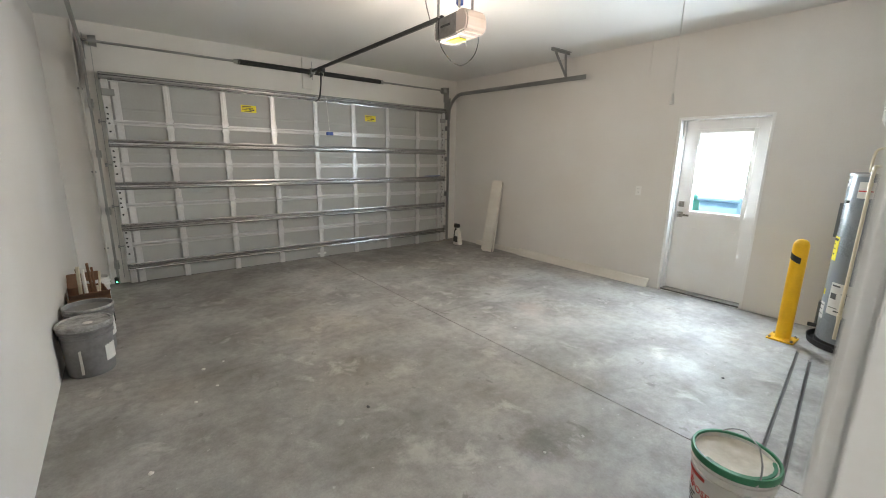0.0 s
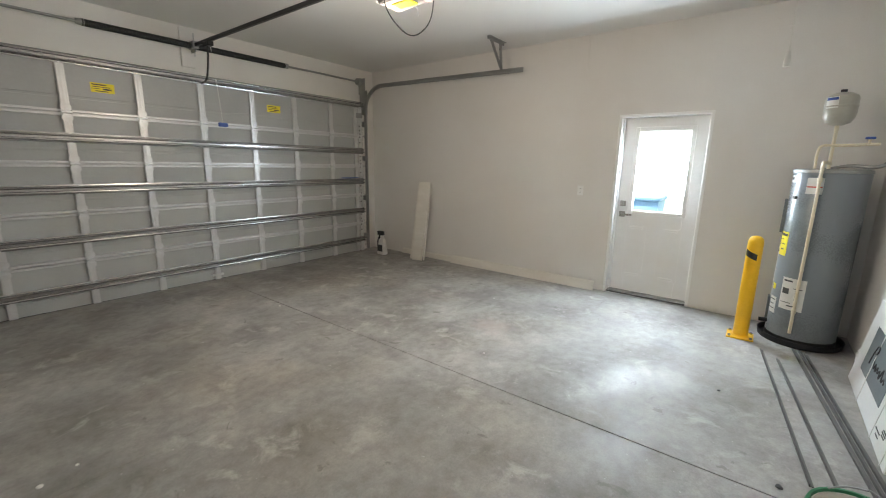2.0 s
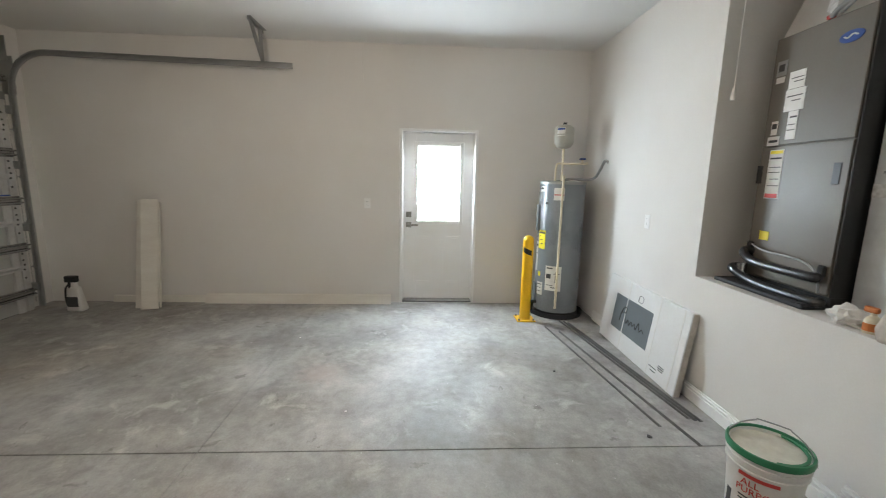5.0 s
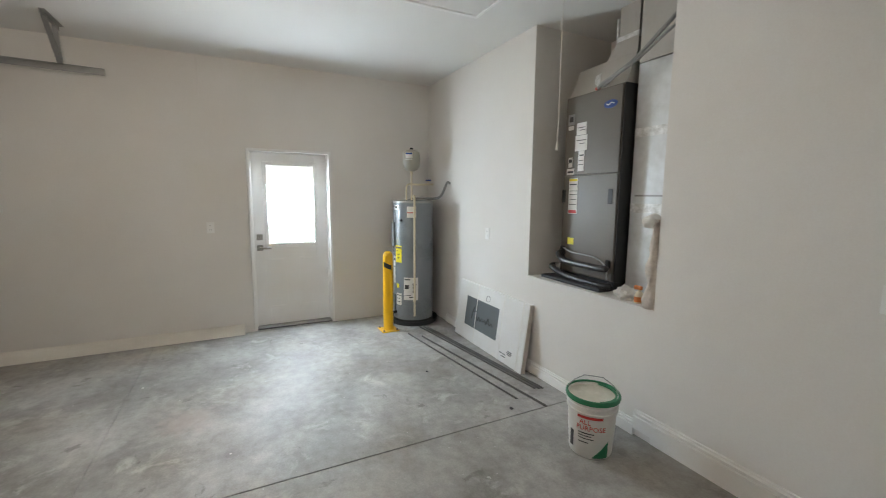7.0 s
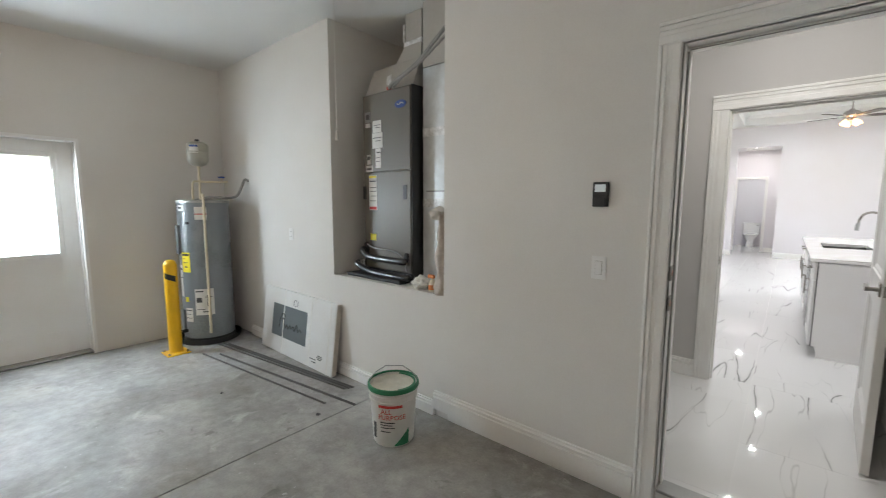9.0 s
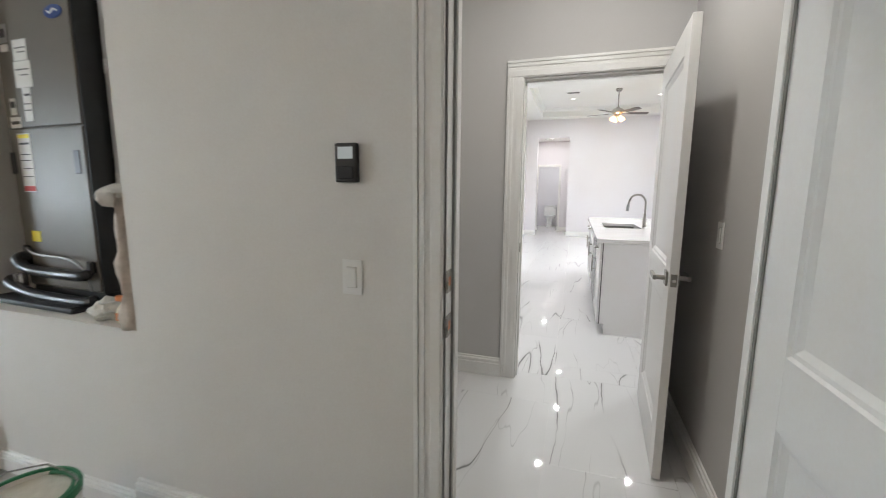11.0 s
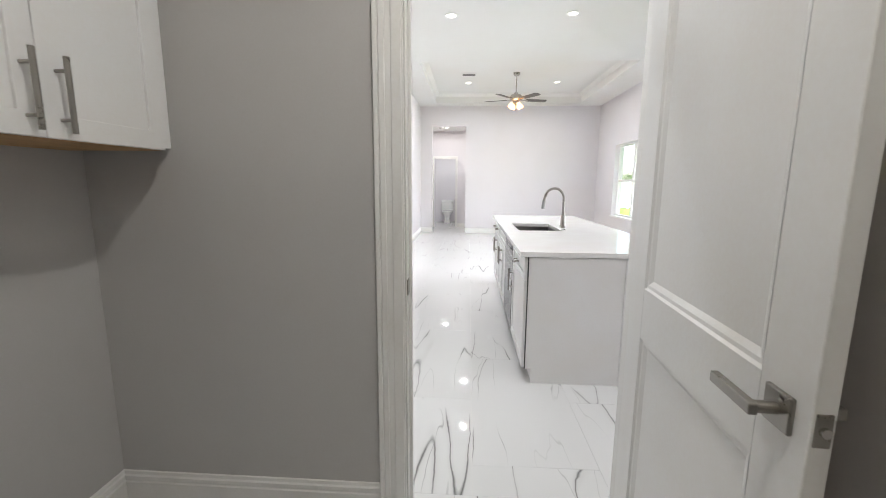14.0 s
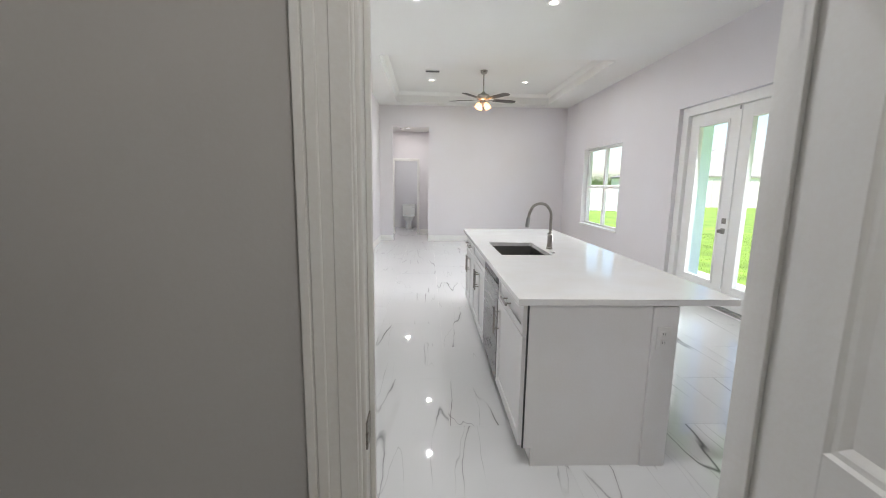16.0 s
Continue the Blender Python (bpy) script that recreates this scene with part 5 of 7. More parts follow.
part("compound", bm, "compound", jc, "dried white joint compound", smooth=True)
part("lid_edge", ring_patch(0.128, 150, 300, 0.362, 0.370, 0.012, 12), "green", jc, "green lid remnant")
ca, sa = math.cos(radians(42)), math.sin(radians(42))
arch = [(0.160, 0.345), (0.150, 0.375), (0.112, 0.415), (0.062, 0.442), (0.050, 0.447), (-0.050, 0.447), (-0.062, 0.442), (-0.112, 0.415), (-0.150, 0.375), (-0.160, 0.345)]
part("handle", T([(r_ * ca + 0.5 * sa * (z_ - 0.345), r_ * sa - 0.5 * ca * (z_ - 0.345), z_) for r_, z_ in arch], 0.0032, 6, 2), "galv_dark", jc, "bent wire handle")


def on_pail(text, size, ang, z, mat, r):
    bm = lettering(text, size)
    for v in bm.verts:
        aa = radians(ang) + v.co.x / r
        rr = r + 0.0025 + v.co.z
        v.co = (rr * math.cos(aa), rr * math.sin(aa), z + v.co.y)
    return part("lettering", bm, mat, jc)


facing = 132
on_pail("ALL", 0.042, facing - 14, 0.232, "red", 0.139)
on_pail("PURPOSE", 0.042, facing, 0.195, "red", 0.137)
for a0, a1, z, hh, mt in ((facing - 32, facing + 26, 0.268, 0.016, "red"), (facing - 30, facing + 8, 0.165, 0.006, "ink"), (facing - 30, facing + 2, 0.148, 0.005, "ink"), (facing - 30, facing + 8, 0.130, 0.005, "ink"), (facing - 30, facing - 4, 0.105, 0.006, "ink"), (facing - 58, facing - 46, 0.10, 0.10, "ink")):
    part("print_bar", ring_patch(0.1265 + (0.150 - 0.126) * z / 0.3, a0, a1, z - hh / 2, z + hh / 2, 0.0012, 6), mt, jc)
bm = ring_patch(0.1285, facing + 6, facing + 48, 0.012, 0.10, 0.003, 8)
for v in bm.verts:                                              # a green corner that rises to one side
    aa = math.degrees(math.atan2(v.co.y, v.co.x)) % 360
    if v.co.z > 0.05:
        v.co.z = 0.016 + 0.10 * max(0, (aa - facing - 6) / 42)
        k_ = (0.133 + 0.01 * v.co.z) / math.hypot(v.co.x, v.co.y)
        v.co.x, v.co.y = v.co.x * k_, v.co.y * k_
part("green_corner", bm, "green", jc, "green printed corner")

# buckets and box by the west wall
pa = pail("grey_bucket", (-0.066, 3.78, 0.0), "grey plastic bucket with a dusty closed lid", "pail_grey", 0.135, 0.155, 0.37, "buckets by the wall")
part("lid", L([(0.163, 0.352), (0.166, 0.375), (0.160, 0.385), (0.148, 0.386), (0.143, 0.376), (0, 0.374)], 40), "dust", pa, "grey lid with plaster dust", smooth=True)
part("label", ring_patch(0.142, -48, -6, 0.09, 0.28, 0.003), "paper", pa, "torn white label")
part("plaster_dab", L([(0, 0.3745), (0.03, 0.3748), (0.026, 0.379), (0, 0.380)], 9, ), "paper", pa, "dab of white plaster").location = (0.02, -0.03, 0)
part("plaster_band", ring_patch(0.1655, -120, -10, 0.352, 0.372, 0.002), "dust", pa, "plaster smear on the lid rim")
part("drip", ring_patch(0.139, -110, -104, 0.03, 0.30, 0.006), "paper", pa, "white paint drip")
pb = pail("grey_bucket", (-0.058, 4.16, 0.0), "open dusty grey bucket smeared with plaster", "pail_grey", 0.135, 0.155, 0.39, "buckets by the wall")
part("rim", L([(0.156, 0.37), (0.162, 0.374), (0.162, 0.392), (0.154, 0.394), (0.149, 0.388)], 40), "dust", pb, "white plaster on the rim", smooth=True)
part("label", ring_patch(0.1445, -50, 0, 0.13, 0.32, 0.003), "paper", pb, "white label")
pc = pail("white_bucket", (-0.055, 5.04, 0.0), "small open white bucket with a blue label", "pail_white", 0.105, 0.125, 0.40)
part("label", ring_patch(0.113, -50, -15, 0.14, 0.24, 0.004), "bin_blue", pc, "blue label")
bx = thing("cardboard_box", (-0.09, 4.70, 0.0), "open brown cardboard box full of sticks and scrap", "cardboard box", rz=8)
bm = bmesh.new()
for a, b, c, d in ((-0.14, -0.135, -0.2, 0.2), (0.135, 0.14, -0.2, 0.2), (-0.135, 0.135, -0.2, -0.195), (-0.135, 0.135, 0.195, 0.2)):
    box(bm, a, b, c, d, 0.0, 0.36)
box(bm, -0.135, 0.135, -0.195, 0.195, 0, 0.006)
part("carton", bm, "cardboard", bx)
for k, (y_, rr) in enumerate(((-0.2, 62), (0.2, -48))):
    part("flap", B(-0.13, 0.13, -0.002, 0.002, 0, 0.16, m=pose(0, y_, 0.355, rr, 0, 0)), "cardboard", bx, "raised brown flap")
part("dark_liner", B(-0.142, 0.145, -0.204, -0.201, 0.10, 0.20), "black", bx)
for k in range(11):
    xa, ya = random.uniform(-0.1, 0.1), random.uniform(-0.15, 0.15)
    part("stick", T([(xa, ya, 0.05), (xa + random.uniform(-0.05, 0.05), ya + random.uniform(-0.08, 0.08), random.uniform(0.40, 0.60))], random.uniform(0.005, 0.014), 6, 1), ("raw_board", "cardboard", "pvc", "cardboard")[k % 4], bx)

# boards and bottle by the east wall
for k, (y0, y1, lean) in enumerate(((4.91, 5.05, 13.2), (5.01, 5.115, 12.0))):
    pk = thing("leaning_board", (5.12 + 0.035 * k, (y0 + y1) / 2, 0.0), "cream primed trim board leaning upright against the wall", "board", "leaning boards", ry=lean, rz=(14, 8)[k])
    part("plank", B(-0.009, 0.009, -0.085, 0.085, 0.004, 1.235 - 0.02 * k, bevel=0.003), "raw_board", pk)
pk = thing("leaning_board", (5.165, 4.92, 0.0), "narrow cream board leaning on edge against the wall", "board", "leaning boards", ry=11.5, rz=14)
part("plank", B(-0.007, 0.030, -0.03, -0.018, 0.004, 1.20, bevel=0.003), "raw_board", pk)
for nm, y0, y1, hgt, x_, tilt in (("a", 2.335, 4.50, 0.125, 5.355, 28), ("b", 4.10, 5.56, 0.085, 5.400, 14)):
    lb = thing("long_board", (x_, (y0 + y1) / 2, 0.0), "long cream primed baseboard lying on edge along the wall", "board", "long boards", ry=tilt)
    bm = bmesh.new()
    prism(bm, [(-0.007, 0.0), (0.007, 0.0), (0.007, hgt), (0.0, hgt), (-0.003, hgt * 0.9), (-0.007, hgt * 0.86)], "y", -(y1 - y0) / 2, (y1 - y0) / 2)
    part("plank", bm, "raw_board", lb)
jg = thing("spray_jug", (5.07, 5.70, 0.0), "white plastic jug with dark label and black spray trigger", "jug")
bm = bmesh.new()
box(bm, -0.055, 0.055, -0.085, 0.085, 0.0, 0.27, bevel=0.028, seg=3)
for v in bm.verts:
    if v.co.z > 0.2:
        v.co.x *= 0.62
        v.co.y *= 0.55
part("jug_body", bm, "pail_white", jg, smooth=True)
part("neck", C((0, 0, 0.265), (0, 0, 0.32), 0.028, 0.022, seg=16), "pail_white", jg)
part("jug_label", B(-0.058, -0.0545, -0.055, 0.055, 0.06, 0.17), "ink", jg, "dark printed label")
bm = bmesh.new()
box(bm, -0.03, 0.03, -0.03, 0.09, 0.32, 0.39, bevel=0.012, seg=2)
box(bm, -0.012, 0.012, 0.05, 0.07, 0.25, 0.33, bevel=0.006)
part("trigger", bm, "black", jg, "black spray trigger")
part("hose", T([(0, 0.06, 0.30), (0.02, 0.12, 0.24), (0.02, 0.13, 0.12), (0.0, 0.09, 0.03)], 0.009), "black", jg)

# air handler in its niche
ah = thing("air_handler", (2.84, -0.145, NZ), "tall taupe air handler unit with labels and foam-wrapped pipes", "air handler", rz=-1.5)
AH = 1.50
part("base_stand", B(-0.29, 0.29, -0.56, -0.02, 0.0, 0.06, bevel=0.004), "black", ah)
part("cabinet", B(-0.295, 0.295, -0.56, -0.014, 0.06, AH, bevel=0.004), "ahu", ah, "taupe sheet metal cabinet")
part("upper_panel", B(-0.285, 0.285, -0.013, 0.0, 0.872, AH - 0.006, bevel=0.004), "ahu", ah)
part("lower_panel", B(-0.285, 0.285, -0.013, 0.0, 0.07, 0.866, bevel=0.004), "ahu", ah)
part("side_panel", B(-0.302, -0.2955, -0.55, -0.004, 0.06, AH - 0.002, bevel=0.002), "black", ah, "black side edge")
for x_, z_ in ((-0.225, 0.70), (0.275, 0.70)):
    part("panel_grip", B(x_ - 0.022, x_ + 0.022, -0.002, 0.003, z_ - 0.055, z_ + 0.055, bevel=0.0025), "black", ah, "black recessed grip")
bm = bmesh.new()
lathe(bm, [(0, -0.002), (0.062, -0.002), (0.064, 0.001), (0.062, 0.004), (0, 0.004)], 28)
bmesh.ops.transform(bm, matrix=pose(-0.18, 0.0, 1.37, -90, 0, 0) @ Matrix.Diagonal((1, 0.46, 1, 1)), verts=bm.verts[:])
part("badge", bm, "blue", ah, "blue oval badge")
part("badge_stroke", T([(-0.215, 0.0055, 1.368), (-0.19, 0.0055, 1.378), (-0.165, 0.0055, 1.364), (-0.145, 0.0055, 1.374)], 0.004, 6, 4), "plate", ah)
for nm, a, b, c, d, mt in (("paper_notice", 0.05, 0.155, 1.185, 1.28, "paper"), ("paper_notice", 0.035, 0.165, 1.06, 1.182, "paper"), ("long_label", 0.06, 0.125, 0.90, 1.058, "paper"), ("small_label", 0.19, 0.235, 0.935, 1.015, "paper"), ("small_label", 0.165, 0.25, 0.872, 0.925, "paper"), ("wiring_label", 0.115, 0.215, 0.555, 0.845, "paper"), ("yellow_sticker", 0.135, 0.205, 0.30, 0.355, "label_yellow"), ("switch_label", 0.19, 0.25, 1.235, 1.268, "paper"), ("breaker_cover", 0.185, 0.255, 1.275, 1.36, "galv_dark")):
    part(nm, B(a, b, 0.0, 0.002, c, d), mt, ah)
for a, b, c, d in ((0.06, 0.14, 1.24, 1.245), (0.06, 0.12, 1.22, 1.225), (0.05, 0.15, 1.14, 1.146), (0.06, 0.12, 1.115, 1.12), (0.065, 0.11, 1.02, 1.03), (0.07, 0.12, 0.98, 0.985), (0.07, 0.12, 0.95, 0.955), (0.125, 0.205, 0.79, 0.80), (0.125, 0.20, 0.74, 0.745), (0.125, 0.205, 0.71, 0.715), (0.125, 0.19, 0.67, 0.675), (0.125, 0.205, 0.63, 0.635), (0.195, 0.23, 0.97, 1.0), (0.175, 0.24, 0.89, 0.905), (0.20, 0.24, 1.30, 1.34)):
    part("print_bar", B(a, b, 0.002, 0.003, c, d), "ink", ah)
part("red_bar", B(0.12, 0.21, 0.002, 0.0032, 0.56, 0.585), "red", ah)
part("yellow_bar", B(0.12, 0.21, 0.002, 0.0032, 0.822, 0.84), "label_yellow", ah)
for z_, xs, off in ((0.165, (0.245, 0.15, -0.22, -0.255), 0.055), (0.045, (0.30, 0.1, -0.28, -0.30), 0.075)):
    part("suction_pipe", T([(xs[0], 0.0, z_ + 0.06), (xs[0], off, z_ + 0.05), (xs[1], off, z_), (xs[2], off, z_ - 0.005), (xs[3], off * 0.6, z_ - 0.0)], 0.026, 12, 6), "foam", ah, "black foam-wrapped pipe")
part("drain_line", T([(0.25, 0.01, 0.27), (0.1, 0.05, 0.245), (-0.15, 0.05, 0.235), (-0.25, 0.04, 0.18), (-0.265, 0.03, 0.08)], 0.006, 8, 5), "galv_dark", ah, "thin metal line")
part("drip_pan", B(-0.31, 0.36, 0.0, 0.145, 0.0, 0.026, bevel=0.008, seg=2), "rubber", ah, "black drip pan")
part("pipe_elbow", C((0.24, 0.055, 0.07), (0.24, 0.055, 0.14), 0.028, seg=14), "galv", ah, "bright pipe coupling")
part("caster", C((-0.28, 0.12, 0.0), (-0.28, 0.12, 0.03), 0.022, seg=14), "rubber", ah)
for z_ in (0.27, 0.21):
    part("pipe_port", B(0.225, 0.275, 0.0, 0.022, z_ - 0.05, z_ + 0.01, bevel=0.008), "black", ah)
part("pipe_port", B(-0.27, -0.225, 0.0, 0.022, 0.16, 0.225, bevel=0.008), "black", ah)

pl = thing("supply_plenum", (2.84, -0.145, NZ + AH), "grey duct board plenum rising from the air handler to the ceiling", "duct", rz=-1.5)
bm = bmesh.new()
z1 = GZ - NZ - AH - 0.002
lo = [(-0.285, -0.54), (0.285, -0.54), (0.285, -0.03), (-0.285, -0.03)]
l2 = [(-0.28, -0.53), (0.275, -0.53), (0.275, -0.12), (-0.28, -0.12)]
lip_ = [(-0.278, -0.52), (0.0, -0.52), (0.0, -0.125), (-0.278, -0.125)]
nk = [(-0.25, -0.50), (-0.075, -0.50), (-0.075, -0.16), (-0.25, -0.16)]
for a, b, za, zb in ((lo, l2, 0.0, 0.22), (l2, lip_, 0.22, 0.228), (lip_, nk, 0.228, 0.37), (nk, nk, 0.37, z1)):
    va, vb = [bm.verts.new((*p, za)) for p in a], [bm.verts.new((*p, zb)) for p in b]
    for k in range(4):
        bm.faces.new((va[k], va[(k + 1) % 4], vb[(k + 1) % 4], vb[k]))
bmesh.ops.remove_doubles(bm, verts=bm.verts[:], dist=0.0005)
bmesh.ops.recalc_face_normals(bm, faces=bm.faces[:])
part("plenum_box", bm, "duct", pl)
bm = bmesh.new()
box(bm, -0.256, -0.054, -0.505, -0.155, 0.33, 0.385, bevel=0.004)
box(bm, -0.066, -0.050, -0.20, -0.152, 0.385, 0.52, bevel=0.003)
part("seam_tape", bm, "seam", pl, "crumpled bright foil tape")
part("foil_tape", B(0.0, 0.055, -0.003, 0.001, 0.03, 0.16, m=pose(-0.02, -0.030, -0.01, 18, 10, 0)), "seam", pl, "bright foil tape")
part("wire_nut", B(-0.05, -0.01, -0.028, -0.004, 0.001, 0.022, bevel=0.005), "red", pl, "red wire nut")
cdt = thing("power_conduit", (2.84, -0.10, NZ + AH), "grey flexible conduit looping over the air handler", "conduit")
part("hose", T([(-0.04, -0.055, 0.012), (-0.12, -0.02, 0.03), (-0.25, 0.01, 0.05), (-0.42, 0.01, 0.12), (-0.60, 0.02, 0.23), (-0.78, 0.03, 0.34)], 0.013, 10, 8), "hose", cdt)
part("hose", T([(-0.10, -0.045, 0.012), (-0.27, 0.02, 0.04), (-0.45, 0.03, 0.10), (-0.62, 0.03, 0.19), (-0.78, 0.03, 0.27)], 0.010, 10, 8), "hose", cdt)
fo = thing("foil_panel", (2.28, -0.235, NZ), "silver foil-faced insulation board with taped seams beside the air handler", "insulation board")
for z0_, z1_ in ((0.0, 0.62), (0.625, 1.15), (1.155, 1.62)):
    part("sheet", B(-0.225, 0.235, -0.02, 0.0, z0_, z1_, bevel=0.002), "foil", fo)
for z_ in (0.62, 1.15):
    part("seam_tape", B(-0.225, 0.235, 0.0, 0.002, z_ - 0.035, z_ + 0.03, bevel=0.0008), "seam", fo)
part("upper_board", B(-0.225, 0.235, -0.02, 0.0, 1.625, GZ - NZ - 0.002, bevel=0.002), "duct", fo, "dull duct board above")
part("print_bar", B(-0.2, 0.2, 0.0, 0.0012, 0.70, 0.712), "galv_dark", fo)
rg = thing("rag_roll", (2.095, 0.04, NZ), "crumpled cream plastic sheet standing in the niche corner", "plastic sheet")
bm = bmesh.new()
rows = []
for i in range(13):
    z = 0.56 * i / 12
    rows.append([bm.verts.new((0.05 * math.cos(a) * (1.0 - 0.55 * i / 12) + 0.03 * noise.noise((z * 9, a, 0)) - 0.012 * i / 12, 0.034 * math.sin(a) + 0.02 * noise.noise((a * 2, z * 11, 3)), z)) for a in [2 * math.pi * k / 14 for k in range(14)]])
for a_, b_ in zip(rows, rows[1:]):
    for k in range(14):
        bm.faces.new((a_[k], a_[(k + 1) % 14], b_[(k + 1) % 14], b_[k]))
bm.faces.new(rows[0][::-1])
bm.faces.new(rows[-1])
part("sheet", bm, "kraft", rg, smooth=True)
bm = bmesh.new()
bmesh.ops.create_icosphere(bm, subdivisions=3, radius=0.05)
for v in bm.verts:
    v.co *= 1 + 0.5 * noise.noise(v.co * 22)
    v.co.z = v.co.z * 0.9 + 0.55
    v.co.x += 0.03
part("crumple", bm, "paper", rg, "crumpled wrapper at the top")
bt = thing("spray_bottle", (2.215, -0.01, NZ), "small orange and white cleaner bottle on the niche sill", "bottle")
part("bottle_body", L([(0, 0), (0.03, 0), (0.032, 0.01), (0.031, 0.05), (0.022, 0.07), (0.011, 0.08), (0.011, 0.09), (0, 0.09)], 20), "pvc", bt, smooth=True)
part("bottle_label", ring_patch(0.032, 60, 190, 0.012, 0.046), "orange", bt, "orange-red label")
part("cap", B(-0.016, 0.04, -0.012, 0.012, 0.089, 0.115, bevel=0.005), "orange", bt)
wr = thing("plastic_scrap", (2.33, -0.03, NZ), "torn white plastic scrap on the niche sill", "scrap")
bm = bmesh.new()
bmesh.ops.create_icosphere(bm, subdivisions=3, radius=0.075)
for v in bm.verts:
    v.co *= 1 + 0.6 * noise.noise(v.co * 30 + Vector((4, 1, 2)))
    v.co.z = max(0, v.co.z * 0.7 + 0.03)
part("scrap", bm, "paper", wr)

# wall plates, keypad, attic hatch and cord
kp = thing("wall_console", (1.0415, GY0, 1.527), "black door opener wall console with a small lit display", "wall console")
part("case", B(-0.038, 0.038, 0.0, 0.022, -0.06, 0.06, bevel=0.005, seg=2), "black", kp)
part("display", B(-0.026, 0.026, 0.022, 0.0232, 0.012, 0.048), "screen", kp, "small grey display")
part("button", B(-0.028, 0.028, 0.022, 0.026, -0.05, -0.01, bevel=0.003), "rubber", kp)
part("print_bar", B(-0.012, 0.025, 0.024, 0.0248, -0.042, -0.037), "plate", kp)


def switch(name, at, out, label, cat, group="", outlet=False):
    rz = {"y+": 0, "y-": 180, "x+": -90, "x-": 90}[out]
    ob = thing(name, at, label, cat, group, rz=rz)
    part("plate", B(-0.036, 0.036, 0.0, 0.006, -0.058, 0.058, bevel=0.003, seg=2), "white", ob)
    if outlet:
        for z in (-0.022, 0.022):
            s = part("socket", B(-0.017, 0.017, 0.006, 0.0085, z - 0.015, z + 0.015, bevel=0.002), "white", ob)
            for x_ in (-0.006, 0.006):
                part("slot", B(x_ - 0.0012, x_ + 0.0012, 0.0085, 0.009, z - 0.002, z + 0.008), "ink", s)
    else:
        # darker beige plate paints the shade line round the rocker
        part("gap", B(-0.0175, 0.0175, 0.006, 0.0064, -0.0345, 0.0345), "beige", ob)
        part("rocker", B(-0.016, 0.016, 0.0064, 0.011, -0.033, 0.033, bevel=0.003), "white", ob)
    return ob


switch("light_switch", (1.038, GY0, 1.163), "y+", "white rocker light switch under the wall console", "light switch", "light switches")
switch("wall_outlet", (3.965, GY0, 1.176), "y+", "white wall outlet above the leaning carton", "outlet", "wall outlets", True)
switch("wall_outlet", (GX1, 2.611, 1.20), "x-", "white wall outlet by the side door", "outlet", "wall outlets", True)
switch("light_switch", (LX0, -0.80, 1.26), "x+", "white light switch behind the inner door", "light switch", "light switches")
ahc = thing("attic_hatch", (2.70, 0.895, GZ), "white attic hatch panel with thin trim in the ceiling", "attic hatch", kind="structure")
part("panel", B(-0.66, 0.66, -0.30, 0.30, -0.006, 0.0, bevel=0.002), "ceiling", ahc)
for a, b, c, d in ((-0.70, 0.70, -0.33, -0.305), (-0.70, 0.70, 0.305, 0.33), (-0.70, -0.665, -0.305, 0.305), (0.665, 0.70, -0.305, 0.305)):
    part("trim", B(a, b, c, d, -0.012, 0.0, bevel=0.003), "trim", ahc)
pcd = thing("pull_cord", (2.09, 0.854, GZ), "thin white pull cord with a small bell-shaped knob", "pull cord")
part("cord", C((0, 0, -1.12), (0, 0, -0.006), 0.0018, seg=8), "paper", pcd)
part("knob", L([(0, -1.165), (0.009, -1.163), (0.0085, -1.143), (0.004, -1.12), (0, -1.118)], 16), "pail_white", pcd, smooth=True)
swr = thing("surface_conduit", (GX1, 2.643, 2.55), "thin painted wire run on the wall up to the ceiling", "wire")
part("raceway", B(-0.008, 0.0, -0.008, 0.008, 0.0, GZ - 2.55, bevel=0.003), "garage_wall", swr)

wcd = thing("wall_conduit", (0.0, GY1, 0.0), "painted conduit running down the front wall beside the door track", "conduit")
part("pipe", T([(0.035, -0.012, 0.04), (0.045, -0.012, 1.3), (0.05, -0.012, 2.955)], 0.011, 10, 4), "garage_wall", wcd)
for z_ in (0.45, 1.35, 2.25):
    part("clip", B(0.02, 0.066, -0.016, 0.0, z_ - 0.01, z_ + 0.01, bevel=0.003), "galv_dark", wcd)

# crumbs and specks on the slab
for k, (x_, y_, r) in enumerate(((2.605, 4.686, 0.012), (2.752, 0.598, 0.016), (1.33, 2.15, 0.012), (0.47, 2.86, 0.010), (0.62, 3.0, 0.009), (1.9, 1.2, 0.008), (0.58, 3.3, 0.012), (0.72, 3.35, 0.008), (3.05, 2.45, 0.008), (0.2, 2.3, 0.012), (4.3, 3.1, 0.008), (3.6, 0.9, 0.010))):
    cr = thing("floor_crumb", (x_, y_, 0.0), ("white plaster crumb on the concrete", "dark dirt crumb on the concrete")[k in (1, 2, 11)], "crumb", "crumbs on the slab")
    bm = bmesh.new()
    bmesh.ops.create_icosphere(bm, subdivisions=2, radius=r)
    for v in bm.verts:
        v.co *= 1 + 0.6 * noise.noise(v.co * 60 + Vector((k, 0, 0)))
        v.co.z = max(0, v.co.z * 0.5 + 0.003)
    part("crumb", bm, "ink" if k in (1, 2, 11) else "paper", cr)

